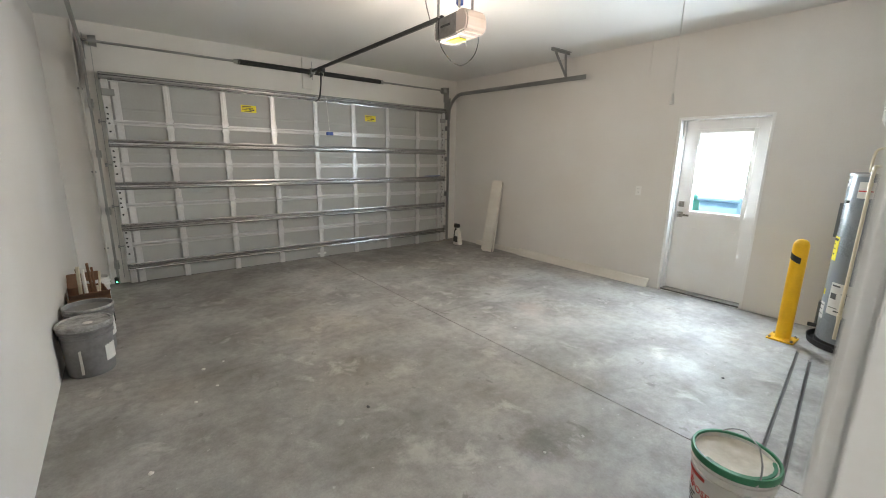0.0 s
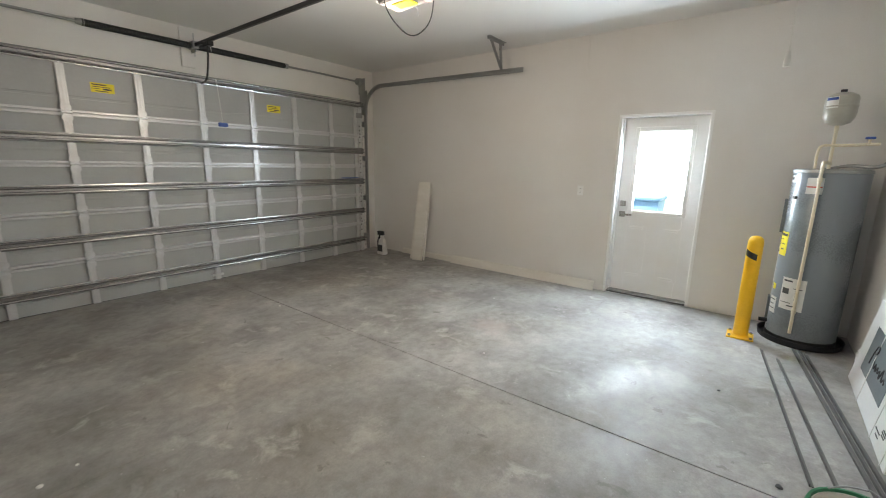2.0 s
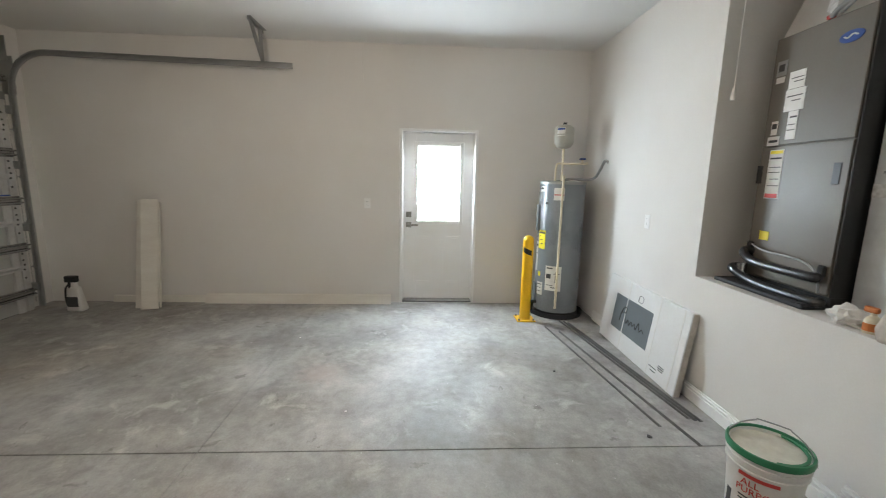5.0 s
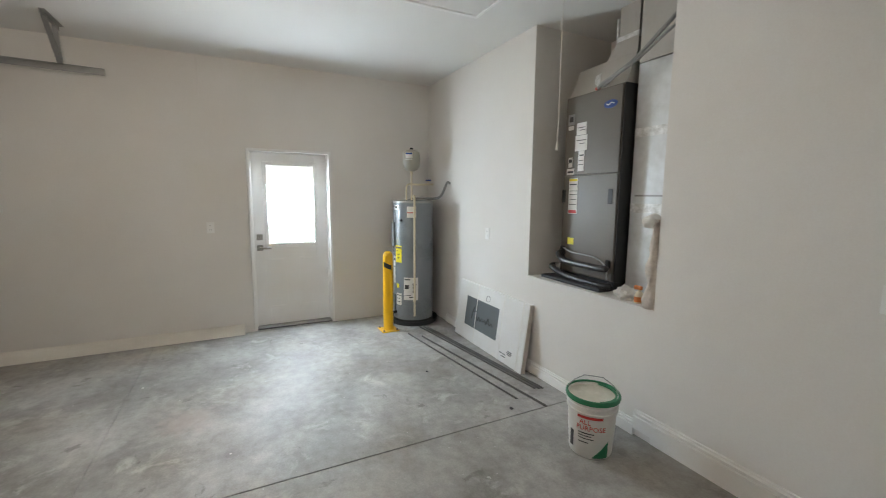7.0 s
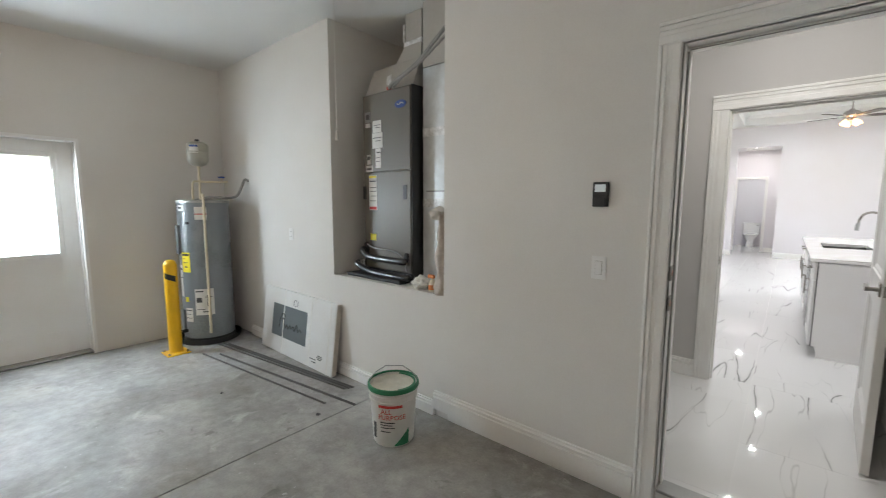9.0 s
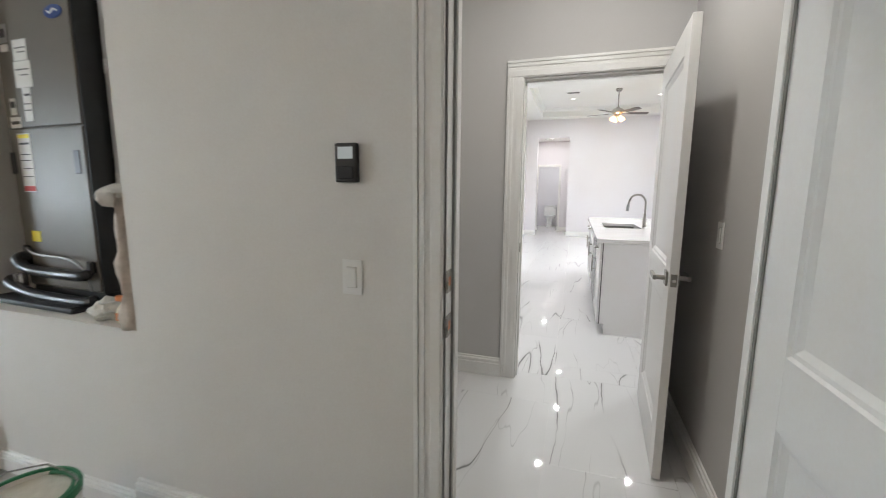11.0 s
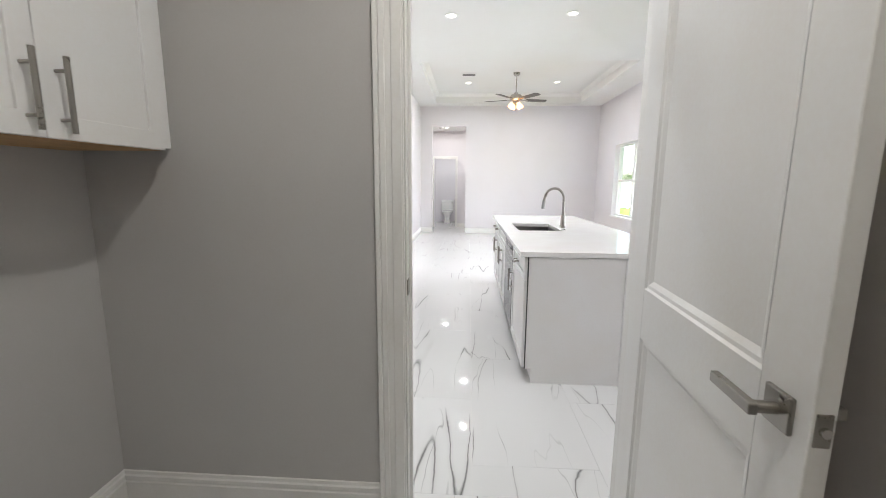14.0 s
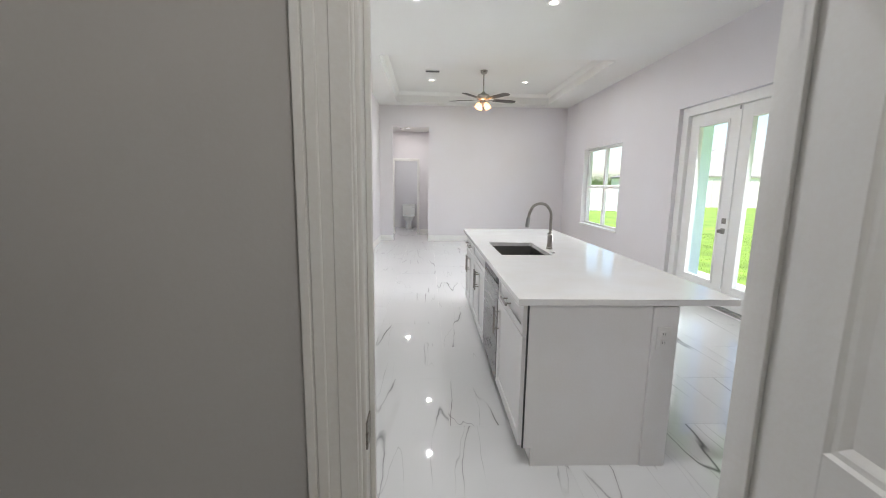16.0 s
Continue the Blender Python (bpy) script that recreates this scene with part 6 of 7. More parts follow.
# ---- house things ----
def bar_pull(parent, at, axis, length, out):
    """A round bar pull on two posts. axis: 'y' or 'z'; out: the way it stands proud of the door."""
    p, o = Vector(at), Vector(out)
    d = Vector((0, 1, 0)) if axis == "y" else Vector((0, 0, 1))
    bm = bmesh.new()
    cyl(bm, p + o * 0.034 - d * length / 2, p + o * 0.034 + d * length / 2, 0.0072, seg=12)
    for s in (-1, 1):
        q = p + d * s * length * 0.32
        cyl(bm, q, q + o * 0.034, 0.005, seg=10)
    return part("bar_pull", bm, "nickel", parent, "brushed nickel bar pull", smooth=True)


def shaker(parent, face, y0, y1, z0, z1, out, name="door", rail=0.055):
    """A shaker front in the plane x = face, standing proud to the side of out (+1 or -1)."""
    g = 0.0015
    y0, y1, z0, z1 = y0 + g, y1 - g, z0 + g, z1 - g
    bm = bmesh.new()
    xa, xb = face, face + out * 0.019
    outer = [(y0, z0), (y1, z0), (y1, z1), (y0, z1)]
    inner = [(y0 + rail, z0 + rail), (y1 - rail, z0 + rail), (y1 - rail, z1 - rail), (y0 + rail, z1 - rail)]
    loops = [[bm.verts.new((x_, *p)) for p in lp] for x_ in (xa, xb) for lp in (outer, inner)]
    for k in range(4):
        m_ = (k + 1) % 4
        for p, q in ((0, 1), (2, 3), (0, 2), (1, 3)):
            bm.faces.new((loops[p][k], loops[p][m_], loops[q][m_], loops[q][k]))
    bmesh.ops.recalc_face_normals(bm, faces=bm.faces[:])
    bmesh.ops.bevel(bm, geom=bm.edges[:], offset=0.0012, segments=1, affect="EDGES")
    ob = part(name, bm, "cabinet", parent)
    xs = sorted((face, face + out * 0.010))
    part("field", B(xs[0], xs[1], y0 + rail + 0.0002, y1 - rail - 0.0002, z0 + rail + 0.0002, z1 - rail - 0.0002), "cabinet", ob)
    return ob


# island: base units face +x, worktop above, overhang towards the french doors
IT, IB0, IB1 = 1.005, -2.738, -5.72
FACE = 0.098
units = ((-2.755, -3.455, "drawer unit"), (-4.115, -4.98, "sink"), (-4.98, -5.70, "drawer unit"))
for k, (y1, y0, kind_) in enumerate(units):
    cu = thing("base_cabinet", (0, (y0 + y1) / 2, H), ("white shaker base cabinet with drawer and nickel pulls", "white shaker sink cabinet with two doors", "white shaker base cabinet with drawers and doors")[k], "cabinet", "island cabinets")
    c = (y0 + y1) / 2
    part("body", B(-0.50, FACE, y0 - c, y1 - c, 0.10, 0.86 if kind_ != "sink" else 0.60, bevel=0.001), "cabinet", cu)
    if k == 0:
        end_unit, end_c = cu, c
    part("toe_kick", B(-0.50, 0.045, y0 - c, y1 - c, 0.0, 0.099), "cabinet", cu)
    hy = (y1 - y0) / 2
    if kind_ == "drawer unit":
        n = 1 if k == 0 else 2
        for i in range(n):
            a, b = -hy + 2 * hy * i / n, -hy + 2 * hy * (i + 1) / n
            dr = shaker(cu, FACE, a, b, 0.70, 0.855, 1, "drawer_front", 0.04)
            bar_pull(dr, (FACE + 0.019, (a + b) / 2, 0.778), "y", 0.16, (1, 0, 0))
            do = shaker(cu, FACE, a, b, 0.105, 0.695, 1)
            bar_pull(do, (FACE + 0.019, a + 0.05 if i == n - 1 or n == 1 else b - 0.05, 0.56), "z", 0.18, (1, 0, 0))
    else:
        dr = shaker(cu, FACE, -hy, hy, 0.70, 0.855, 1, "false_front", 0.04)
        for a, b, hy_ in ((-hy, 0, -0.04), (0, hy, 0.04)):
            do = shaker(cu, FACE, a, b, 0.105, 0.695, 1)
            bar_pull(do, (FACE + 0.019, hy_, 0.56), "z", 0.18, (1, 0, 0))
dw = thing("dishwasher", (0, -3.785, H), "stainless steel dishwasher built in between island cabinets", "dishwasher")
part("body", B(-0.48, FACE - 0.002, -0.325, 0.325, 0.10, 0.86), "galv_dark", dw)
part("front", B(FACE, FACE + 0.022, -0.322, 0.322, 0.115, 0.775, bevel=0.004), "stainless", dw, "brushed steel door")
part("control_strip", B(FACE - 0.004, FACE + 0.018, -0.322, 0.322, 0.782, 0.855, bevel=0.003), "black", dw, "black control strip")
part("handle_pocket", B(FACE + 0.018, FACE + 0.023, -0.25, 0.25, 0.79, 0.812, bevel=0.002), "stainless", dw)
part("toe_panel", B(0.0, 0.045, -0.322, 0.322, 0.0, 0.095), "black", dw)
bm = bmesh.new()
prism(bm, [(0.090, 0.86), (0.090, 0.103), (0.052, 0.103), (0.052, 0.0), (-0.52, 0.0), (-0.52, 0.86)], "y", -0.016, 0.0)
parts_ = [part("end_panel", bm, "cabinet", end_unit, "white end panel")]
# ink-dark strip paints the shade between end panel and door front
parts_.append(part("shadow_gap", B(0.0905, 0.0975, -0.014, -0.004, 0.10, 0.86), "ink", end_unit))
parts_.append(part("post", B(-0.645, -0.521, -0.02, 0.012, 0.0, 0.86, bevel=0.002), "cabinet", end_unit, "white square trim post"))
parts_.append(part("corner_bead", B(-0.652, -0.6455, -0.03, 0.006, 0.0, 0.86, bevel=0.001), "cabinet", end_unit))
parts_.append(part("back_panel", B(-0.645, -0.625, IB1 - IB0 + 0.04, -0.022, 0.0, 0.86), "cabinet", end_unit, "white back panel"))
for p_ in parts_:
    p_.location = (0, IB0 - end_c, 0)
switch("island_outlet", (-0.577, IB0 + 0.013, 0.807), "y+", "white outlet on the island's trim post", "outlet", "wall outlets", True)
wt = thing("worktop", (0, 0, IT), "polished white quartz island worktop with a sink cut-out", "worktop")
SX0, SX1, SY0, SY1 = -0.385, 0.012, -4.64, -3.955
bm = bmesh.new()
for a, b, c, d in ((-0.945, SX0, -5.80, -2.722), (SX1, 0.150, -5.80, -2.722), (SX0, SX1, -5.80, SY0), (SX0, SX1, SY1, -2.722)):
    box(bm, a, b, c, d, -0.032, 0.0)
bmesh.ops.remove_doubles(bm, verts=bm.verts[:], dist=0.0005)
part("slab", bm, "quartz", wt)
sn = thing("kitchen_sink", ((SX0 + SX1) / 2, (SY0 + SY1) / 2, IT - 0.033), "undermount stainless single-bowl sink", "sink")
bm = bmesh.new()
hx, hy = (SX1 - SX0) / 2 + 0.006, (SY1 - SY0) / 2 + 0.006
box(bm, -hx, hx, -hy, hy, -0.22, -0.215)
for a, b, c, d in ((-hx, -hx + 0.004, -hy, hy), (hx - 0.004, hx, -hy, hy), (-hx, hx, -hy, -hy + 0.004), (-hx, hx, hy - 0.004, hy)):
    box(bm, a, b, c, d, -0.22, 0.0)
part("bowl", bm, "sink", sn)
part("drain", C((0, 0, -0.215), (0, 0, -0.211), 0.045, seg=24), "chrome", sn)
fc = thing("faucet", (-0.455, -4.27, IT), "brushed steel pull-down gooseneck kitchen faucet", "faucet")
part("base", L([(0, 0), (0.028, 0), (0.028, 0.012), (0.024, 0.016), (0.022, 0.11), (0.016, 0.125), (0, 0.125)], 24), "nickel", fc, smooth=True)
part("gooseneck", T([(0, 0, 0.11), (0, 0, 0.26), (0.006, 0, 0.32), (0.045, 0, 0.372), (0.10, 0, 0.385), (0.155, 0, 0.362), (0.185, 0, 0.305), (0.192, 0, 0.26)], 0.0125, 14, 6), "nickel", fc, smooth=True)
part("spray_head", T([(0.192, 0, 0.265), (0.197, 0, 0.225), (0.20, 0, 0.185)], 0.0175, 14, 3), "galv_dark", fc, "dark spray head", smooth=True)
part("lever", T([(0, -0.02, 0.075), (-0.004, -0.045, 0.085), (-0.006, -0.085, 0.125)], 0.007, 10, 4), "chrome", fc, smooth=True)
ab = thing("air_switch", (-0.42, -4.06, IT), "small round chrome button on the worktop", "button")
part("button", L([(0, 0.006), (0.018, 0.006), (0.022, 0.0), (0, 0)], 20), "chrome", ab, smooth=True)

# kitchen run along the east wall
KF = 1.29
sv = thing("stove", (0, -4.03, H), "stainless steel electric range with a black oven window", "stove")
part("body", B(KF + 0.01, RX1 - 0.01, -0.38, 0.38, 0.0, 0.90, bevel=0.004), "stainless", sv)
part("cooktop", B(KF, RX1 - 0.01, -0.38, 0.38, 0.902, 0.915, bevel=0.004), "black", sv, "black glass cooktop")
part("oven_door", B(KF - 0.022, KF + 0.008, -0.375, 0.375, 0.26, 0.76, bevel=0.004), "stainless", sv)
part("oven_window", B(KF - 0.025, KF - 0.0225, -0.28, 0.28, 0.36, 0.66), "black", sv, "black oven window")
part("oven_handle", T([(KF - 0.022, -0.33, 0.725), (KF - 0.06, -0.33, 0.725), (KF - 0.06, 0.33, 0.725), (KF - 0.022, 0.33, 0.725)], 0.011, 10, 1), "chrome", sv)
part("control_panel", B(KF - 0.026, KF + 0.008, -0.378, 0.378, 0.775, 0.895, bevel=0.006), "stainless", sv)
for i in range(5):
    part("knob", C((KF - 0.024, -0.30 + 0.15 * i, 0.835), (KF - 0.055, -0.30 + 0.15 * i, 0.835), 0.022, 0.018, seg=16), "black", sv, "black control knob")
part("drawer", B(KF - 0.02, KF + 0.008, -0.375, 0.375, 0.07, 0.245, bevel=0.004), "stainless", sv)
part("drawer_handle", B(KF - 0.05, KF - 0.02, -0.25, 0.25, 0.20, 0.215, bevel=0.004), "black", sv)
for k, (y0, y1) in enumerate(((-5.16, -4.42), (-3.64, -2.70))):
    kc = thing("base_cabinet", (0, (y0 + y1) / 2, H), "white shaker base cabinet with drawers beside the range", "cabinet", "kitchen run cabinets")
    hy = (y1 - y0) / 2
    part("body", B(KF, RX1 - 0.004, -hy, hy, 0.10, 0.87), "cabinet", kc)
    part("toe_kick", B(KF + 0.06, RX1 - 0.004, -hy, hy, 0.0, 0.099), "cabinet", kc)
    for a, b in ((-hy, 0), (0, hy)):
        dr = shaker(kc, KF, a, b, 0.71, 0.865, -1, "drawer_front", 0.04)
        bar_pull(dr, (KF - 0.019, (a + b) / 2, 0.79), "y", 0.16, (-1, 0, 0))
        do = shaker(kc, KF, a, b, 0.105, 0.705, -1)
        bar_pull(do, (KF - 0.019, -0.05 if a < 0 else 0.05, 0.57), "z", 0.18, (-1, 0, 0))
    kw = thing("counter_slab", (0, (y0 + y1) / 2, H + 0.871), "white quartz counter slab beside the range", "countertop", "kitchen counters")
    part("slab", B(KF - 0.035, RX1 - 0.004, -hy, hy, 0.0, 0.032, bevel=0.002), "quartz", kw)

# laundry
wc = thing("wall_cabinet", (0, 0, 1.54), "white two-door shaker wall cabinet with nickel bar pulls", "cabinet")
CF = 1.565
part("body", B(CF, LX1, -1.53, -0.715, 0.012, 0.92, bevel=0.001), "cabinet", wc)
part("underside", B(CF + 0.002, LX1 - 0.002, -1.528, -0.717, 0.0, 0.0115), "ply", wc, "raw plywood underside")
part("filler", B(CF + 0.002, CF + 0.02, -1.584, -1.531, 0.012, 0.92), "cabinet", wc)
for a, b, hy_ in ((-1.53, -1.122, -1.165), (-1.122, -0.715, -1.08)):
    do = shaker(wc, CF, a, b, 0.0, 0.92, -1, rail=0.06)
    bar_pull(do, (CF - 0.019, hy_, 0.11), "z", 0.19, (-1, 0, 0))
wx = thing("washer_box", (LX1, -1.08, 1.063), "white recessed washing machine outlet box with brass valves", "outlet box")
bm = bmesh.new()
for a, b, c, d in ((-0.13, -0.105, -0.085, 0.085), (0.105, 0.13, -0.085, 0.085), (-0.105, 0.105, 0.062, 0.085), (-0.105, 0.105, -0.085, -0.062)):
    box(bm, -0.012, 0.0, a, b, c, d, bevel=0.003)
part("flange", bm, "pail_white", wx)
# no real hollow: a dark sheet paints the shade inside the box
part("recess", B(-0.002, -0.0005, -0.105, 0.105, -0.062, 0.062), "galv_dark", wx, "flat dark sheet painted as the recess's shade")
for y_, mt in ((-0.06, "red"), (0.06, "blue")):
    vv = part("valve", C((-0.02, y_, -0.055), (-0.02, y_, 0.0), 0.013, seg=14), "brass", wx, "brass valve")
    part("valve_cap", C((-0.02, y_, 0.0), (-0.02, y_, 0.045), 0.009, seg=12), mt, vv)
    part("valve_spout", C((-0.02, y_, -0.03), (-0.045, y_, -0.045), 0.011, seg=12), "copper", vv)
lc = thing("laundry_light", (0.33, -0.62, GZ + 0.001), "round white flush ceiling light, switched on", "ceiling light")
part("trim_ring", L([(0.085, 0.0), (0.10, -0.003), (0.098, -0.012), (0.082, -0.010)], 32), "white", lc, smooth=True)
part("diffuser", L([(0, -0.006), (0.084, -0.006), (0.084, 0.0), (0, 0.0)], 32), "can_glow", lc, "glowing diffuser")


# recessed lights, fan, vent
def can(x, y, z):
    cn = thing("recessed_light", (x, y, z), "round recessed ceiling light, switched on", "recessed light", "recessed lights")
    part("trim_ring", L([(0.050, 0.0), (0.080, -0.002), (0.078, -0.008), (0.048, -0.006)], 32), "white", cn, smooth=True)
    part("diffuser", L([(0, -0.004), (0.050, -0.004), (0.050, 0.0), (0, 0.0)], 32), "can_glow", cn, "glowing diffuser")


CANS = ((0.724, -5.345, RZ), (-0.69, -5.345, RZ), (0.53, -9.60, TZ), (-1.385, -9.60, TZ), (0.53, -7.72, TZ), (-1.385, -7.72, TZ), (0.724, -2.55, RZ), (-0.69, -2.55, RZ))
for x_, y_, z_ in CANS:
    can(x_, y_, z_)
can(1.11, -11.81, 2.95)
fa = thing("ceiling_fan", (-0.43, -8.80, TZ), "brushed nickel ceiling fan with dark blades and lit glass shades", "ceiling fan")
part("canopy", L([(0, 0), (0.068, 0), (0.066, -0.03), (0.045, -0.062), (0.016, -0.07), (0, -0.07)], 28), "nickel", fa, smooth=True)
part("downrod", C((0, 0, -0.40), (0, 0, -0.06), 0.012, seg=12), "nickel", fa)
part("motor", L([(0, -0.38), (0.03, -0.38), (0.045, -0.41), (0.10, -0.425), (0.125, -0.455), (0.125, -0.50), (0.10, -0.53), (0.06, -0.54), (0.06, -0.58), (0.045, -0.60), (0, -0.60)], 32), "nickel", fa, smooth=True)
for i in range(5):
    a = 2 * math.pi * i / 5 - 0.35
    m = Matrix.Rotation(a, 4, "Z") @ Matrix.Translation((0, 0, -0.515)) @ Matrix.Rotation(radians(-9), 4, "X")
    bm = bmesh.new()
    prism(bm, [(0.20, -0.045), (0.24, -0.058), (0.60, -0.068), (0.645, -0.055), (0.66, 0.0), (0.645, 0.055), (0.60, 0.068), (0.24, 0.058), (0.20, 0.045)], "z", -0.004, 0.004)
    bmesh.ops.transform(bm, matrix=m, verts=bm.verts[:])
    bl = part("blade", bm, "blade", fa, "dark brown blade")
    bm = bmesh.new()
    box(bm, 0.10, 0.26, -0.018, 0.018, -0.010, -0.004, bevel=0.002)
    bmesh.ops.transform(bm, matrix=m, verts=bm.verts[:])
    part("blade_iron", bm, "nickel", bl)
for i in range(4):
    a = 2 * math.pi * i / 4 + 0.5
    bm = L([(0.018, 0.0), (0.03, -0.015), (0.048, -0.055), (0.056, -0.095), (0.053, -0.095), (0.044, -0.05), (0.014, -0.004)], 20)
    bmesh.ops.transform(bm, matrix=Matrix.Translation((0.085 * math.cos(a), 0.085 * math.sin(a), -0.585)) @ Matrix.Rotation(a, 4, "Z") @ Matrix.Rotation(radians(-28), 4, "Y"), verts=bm.verts[:])
    sh = part("glass_shade", bm, "shade_glow", fa, "lit frosted glass shade", smooth=True)
    part("shade_arm", C((0.03 * math.cos(a), 0.03 * math.sin(a), -0.575), (0.088 * math.cos(a), 0.088 * math.sin(a), -0.588), 0.014, seg=10), "nickel", fa)
part("pull_chain", C((0.0, 0.0, -0.60), (0.0, 0.0, -0.74), 0.002, seg=6), "nickel", fa)
vt = thing("ceiling_vent", (0.52, -8.93, TZ), "dark louvred air vent in the tray ceiling", "air vent")
part("backing", B(-0.13, 0.13, -0.07, 0.07, -0.003, 0.0), "black", vt)
for a, b, c, d in ((-0.15, 0.15, -0.09, -0.07), (-0.15, 0.15, 0.07, 0.09), (-0.15, -0.13, -0.07, 0.07), (0.13, 0.15, -0.07, 0.07)):
    part("frame", B(a, b, c, d, -0.008, 0.0, bevel=0.002), "white", vt)
for i in range(7):
    part("slat", B(-0.105 + 0.035 * i - 0.007, -0.105 + 0.035 * i + 0.007, -0.07, 0.07, -0.009, -0.004), "blade", vt)
sd2 = thing("smoke_detector", (1.28, -11.85, 2.95), "round white smoke detector on the hall ceiling", "smoke detector")
part("case", L([(0, 0), (0.06, 0), (0.058, -0.03), (0.04, -0.036), (0, -0.036)], 24), "white", sd2, smooth=True)

# toilet in the far bathroom
tl = thing("toilet", (1.20, -14.30, H), "white two-piece toilet against the bathroom wall", "toilet")
part("tank", B(-0.21, 0.21, 0.0, 0.18, 0.38, 0.72, bevel=0.02, seg=3), "porcelain", tl, smooth=True)
part("tank_lid", B(-0.22, 0.22, -0.0, 0.19, 0.72, 0.755, bevel=0.01, seg=2), "porcelain", tl, smooth=True)
bm = L([(0, 0.0), (0.105, 0.0), (0.10, 0.06), (0.085, 0.16), (0.10, 0.25), (0.165, 0.34), (0.185, 0.385), (0.18, 0.40), (0.14, 0.40), (0.11, 0.33), (0, 0.30)], 28)
bmesh.ops.transform(bm, matrix=Matrix.Translation((0, 0.38, 0)) @ Matrix.Diagonal((1, 1.32, 1, 1)), verts=bm.verts[:])
part("bowl", bm, "porcelain", tl, smooth=True)
bm = L([(0, 0.425), (0.15, 0.425), (0.185, 0.418), (0.19, 0.405), (0.18, 0.40), (0, 0.40)], 28)
bmesh.ops.transform(bm, matrix=Matrix.Translation((0, 0.38, 0.0)) @ Matrix.Diagonal((1, 1.3, 1, 1)), verts=bm.verts[:])
part("seat_lid", bm, "porcelain", tl, smooth=True)
part("flush_lever", B(-0.19, -0.12, 0.18, 0.195, 0.66, 0.68, bevel=0.004), "chrome", tl)

# rear window and french doors
wn = thing("window_1", (RX0 - 0.13, -8.99, 0.72), "white twin single-hung window with muntin bars", "window", kind="structure")
wh2, wz = 0.88, 1.59
for s in (-1, 1):
    part("side_frame", B(-0.03, 0.03, min(s * wh2, s * (wh2 - 0.045)), max(s * wh2, s * (wh2 - 0.045)), 0, wz, bevel=0.003), "white", wn)
part("mullion", B(-0.03, 0.03, -0.04, 0.04, 0.045, wz - 0.045, bevel=0.003), "white", wn)
for z in (0.0, wz - 0.045):
    part("rail", B(-0.03, 0.03, -wh2 + 0.045, wh2 - 0.045, z, z + 0.045, bevel=0.003), "white", wn)
for a, b in ((-wh2 + 0.045, -0.04), (0.04, wh2 - 0.045)):
    part("meeting_rail", B(-0.025, 0.03, a, b, wz / 2 - 0.025, wz / 2 + 0.025, bevel=0.003), "white", wn)
    for z0_, z1_ in ((0.045, wz / 2 - 0.025), (wz / 2 + 0.025, wz - 0.045)):
        g_ = part("pane", B(-0.004, 0.004, a, b, z0_, z1_), "glass", wn)
        g_.visible_shadow = False
part("sill", B(0.03, 0.155, -wh2 - 0.02, wh2 + 0.02, -0.02, 0.012, bevel=0.004), "white", wn, "white marble sill")
fd = thing("french_doors", (RX0 - 0.125, -5.49, H), "pair of white full-glass french doors, closed, onto the lawn", "french doors")
for s in (-1, 1):
    part("frame_jamb", B(-0.07, 0.07, min(s * 1.01, s * 0.885), max(s * 1.01, s * 0.885), 0, 2.476, bevel=0.003), "white", fd)
part("frame_head", B(-0.07, 0.07, -0.885, 0.885, 2.365, 2.476, bevel=0.003), "white", fd)
part("threshold", B(-0.08, 0.09, -0.885, 0.885, 0.0, 0.025, bevel=0.004), "galv", fd, "metal threshold")
for s in (-1, 1):
    lo_, hi_ = sorted((s * 0.004, s * 0.882))
    bm = bmesh.new()
    box(bm, -0.022, 0.022, lo_, lo_ + 0.175, 0.03, 2.36, bevel=0.002)
    box(bm, -0.022, 0.022, hi_ - 0.175, hi_, 0.03, 2.36, bevel=0.002)
    box(bm, -0.022, 0.022, lo_ + 0.175, hi_ - 0.175, 0.03, 0.285)
    box(bm, -0.022, 0.022, lo_ + 0.175, hi_ - 0.175, 2.215, 2.36)
    lf = part("leaf", bm, "white", fd)
    bm = bmesh.new()
    for a, b, c, d in ((lo_ + 0.155, lo_ + 0.187, 0.265, 2.235), (hi_ - 0.187, hi_ - 0.155, 0.265, 2.235), (lo_ + 0.187, hi_ - 0.187, 0.265, 0.297), (lo_ + 0.187, hi_ - 0.187, 2.203, 2.235)):
        box(bm, -0.03, 0.03, a, b, c, d, bevel=0.004)
    part("glazing_bead", bm, "white", lf)
    g_ = part("pane", B(-0.004, 0.004, lo_ + 0.175, hi_ - 0.175, 0.285, 2.215), "glass", lf)
    g_.visible_shadow = False
part("astragal", B(0.022, 0.034, -0.02, 0.02, 0.03, 2.36, bevel=0.003), "white", fd)
part("head_bolt", B(0.022, 0.04, -0.012, 0.012, 2.31, 2.355, bevel=0.002), "galv_dark", fd)
for z in (0.925, 1.045):
    part("rose", B(0.022, 0.034, -0.10, -0.035, z - 0.033, z + 0.033, bevel=0.003), "nickel", fd, "satin nickel rose")
bm = bmesh.new()
cyl(bm, (0.03, -0.067, 0.925), (0.062, -0.067, 0.925), 0.012)
cyl(bm, (0.058, -0.067, 0.925), (0.085, -0.067, 0.925), 0.024, 0.02, seg=20)
part("knob", bm, "nickel", fd, "satin nickel knob")

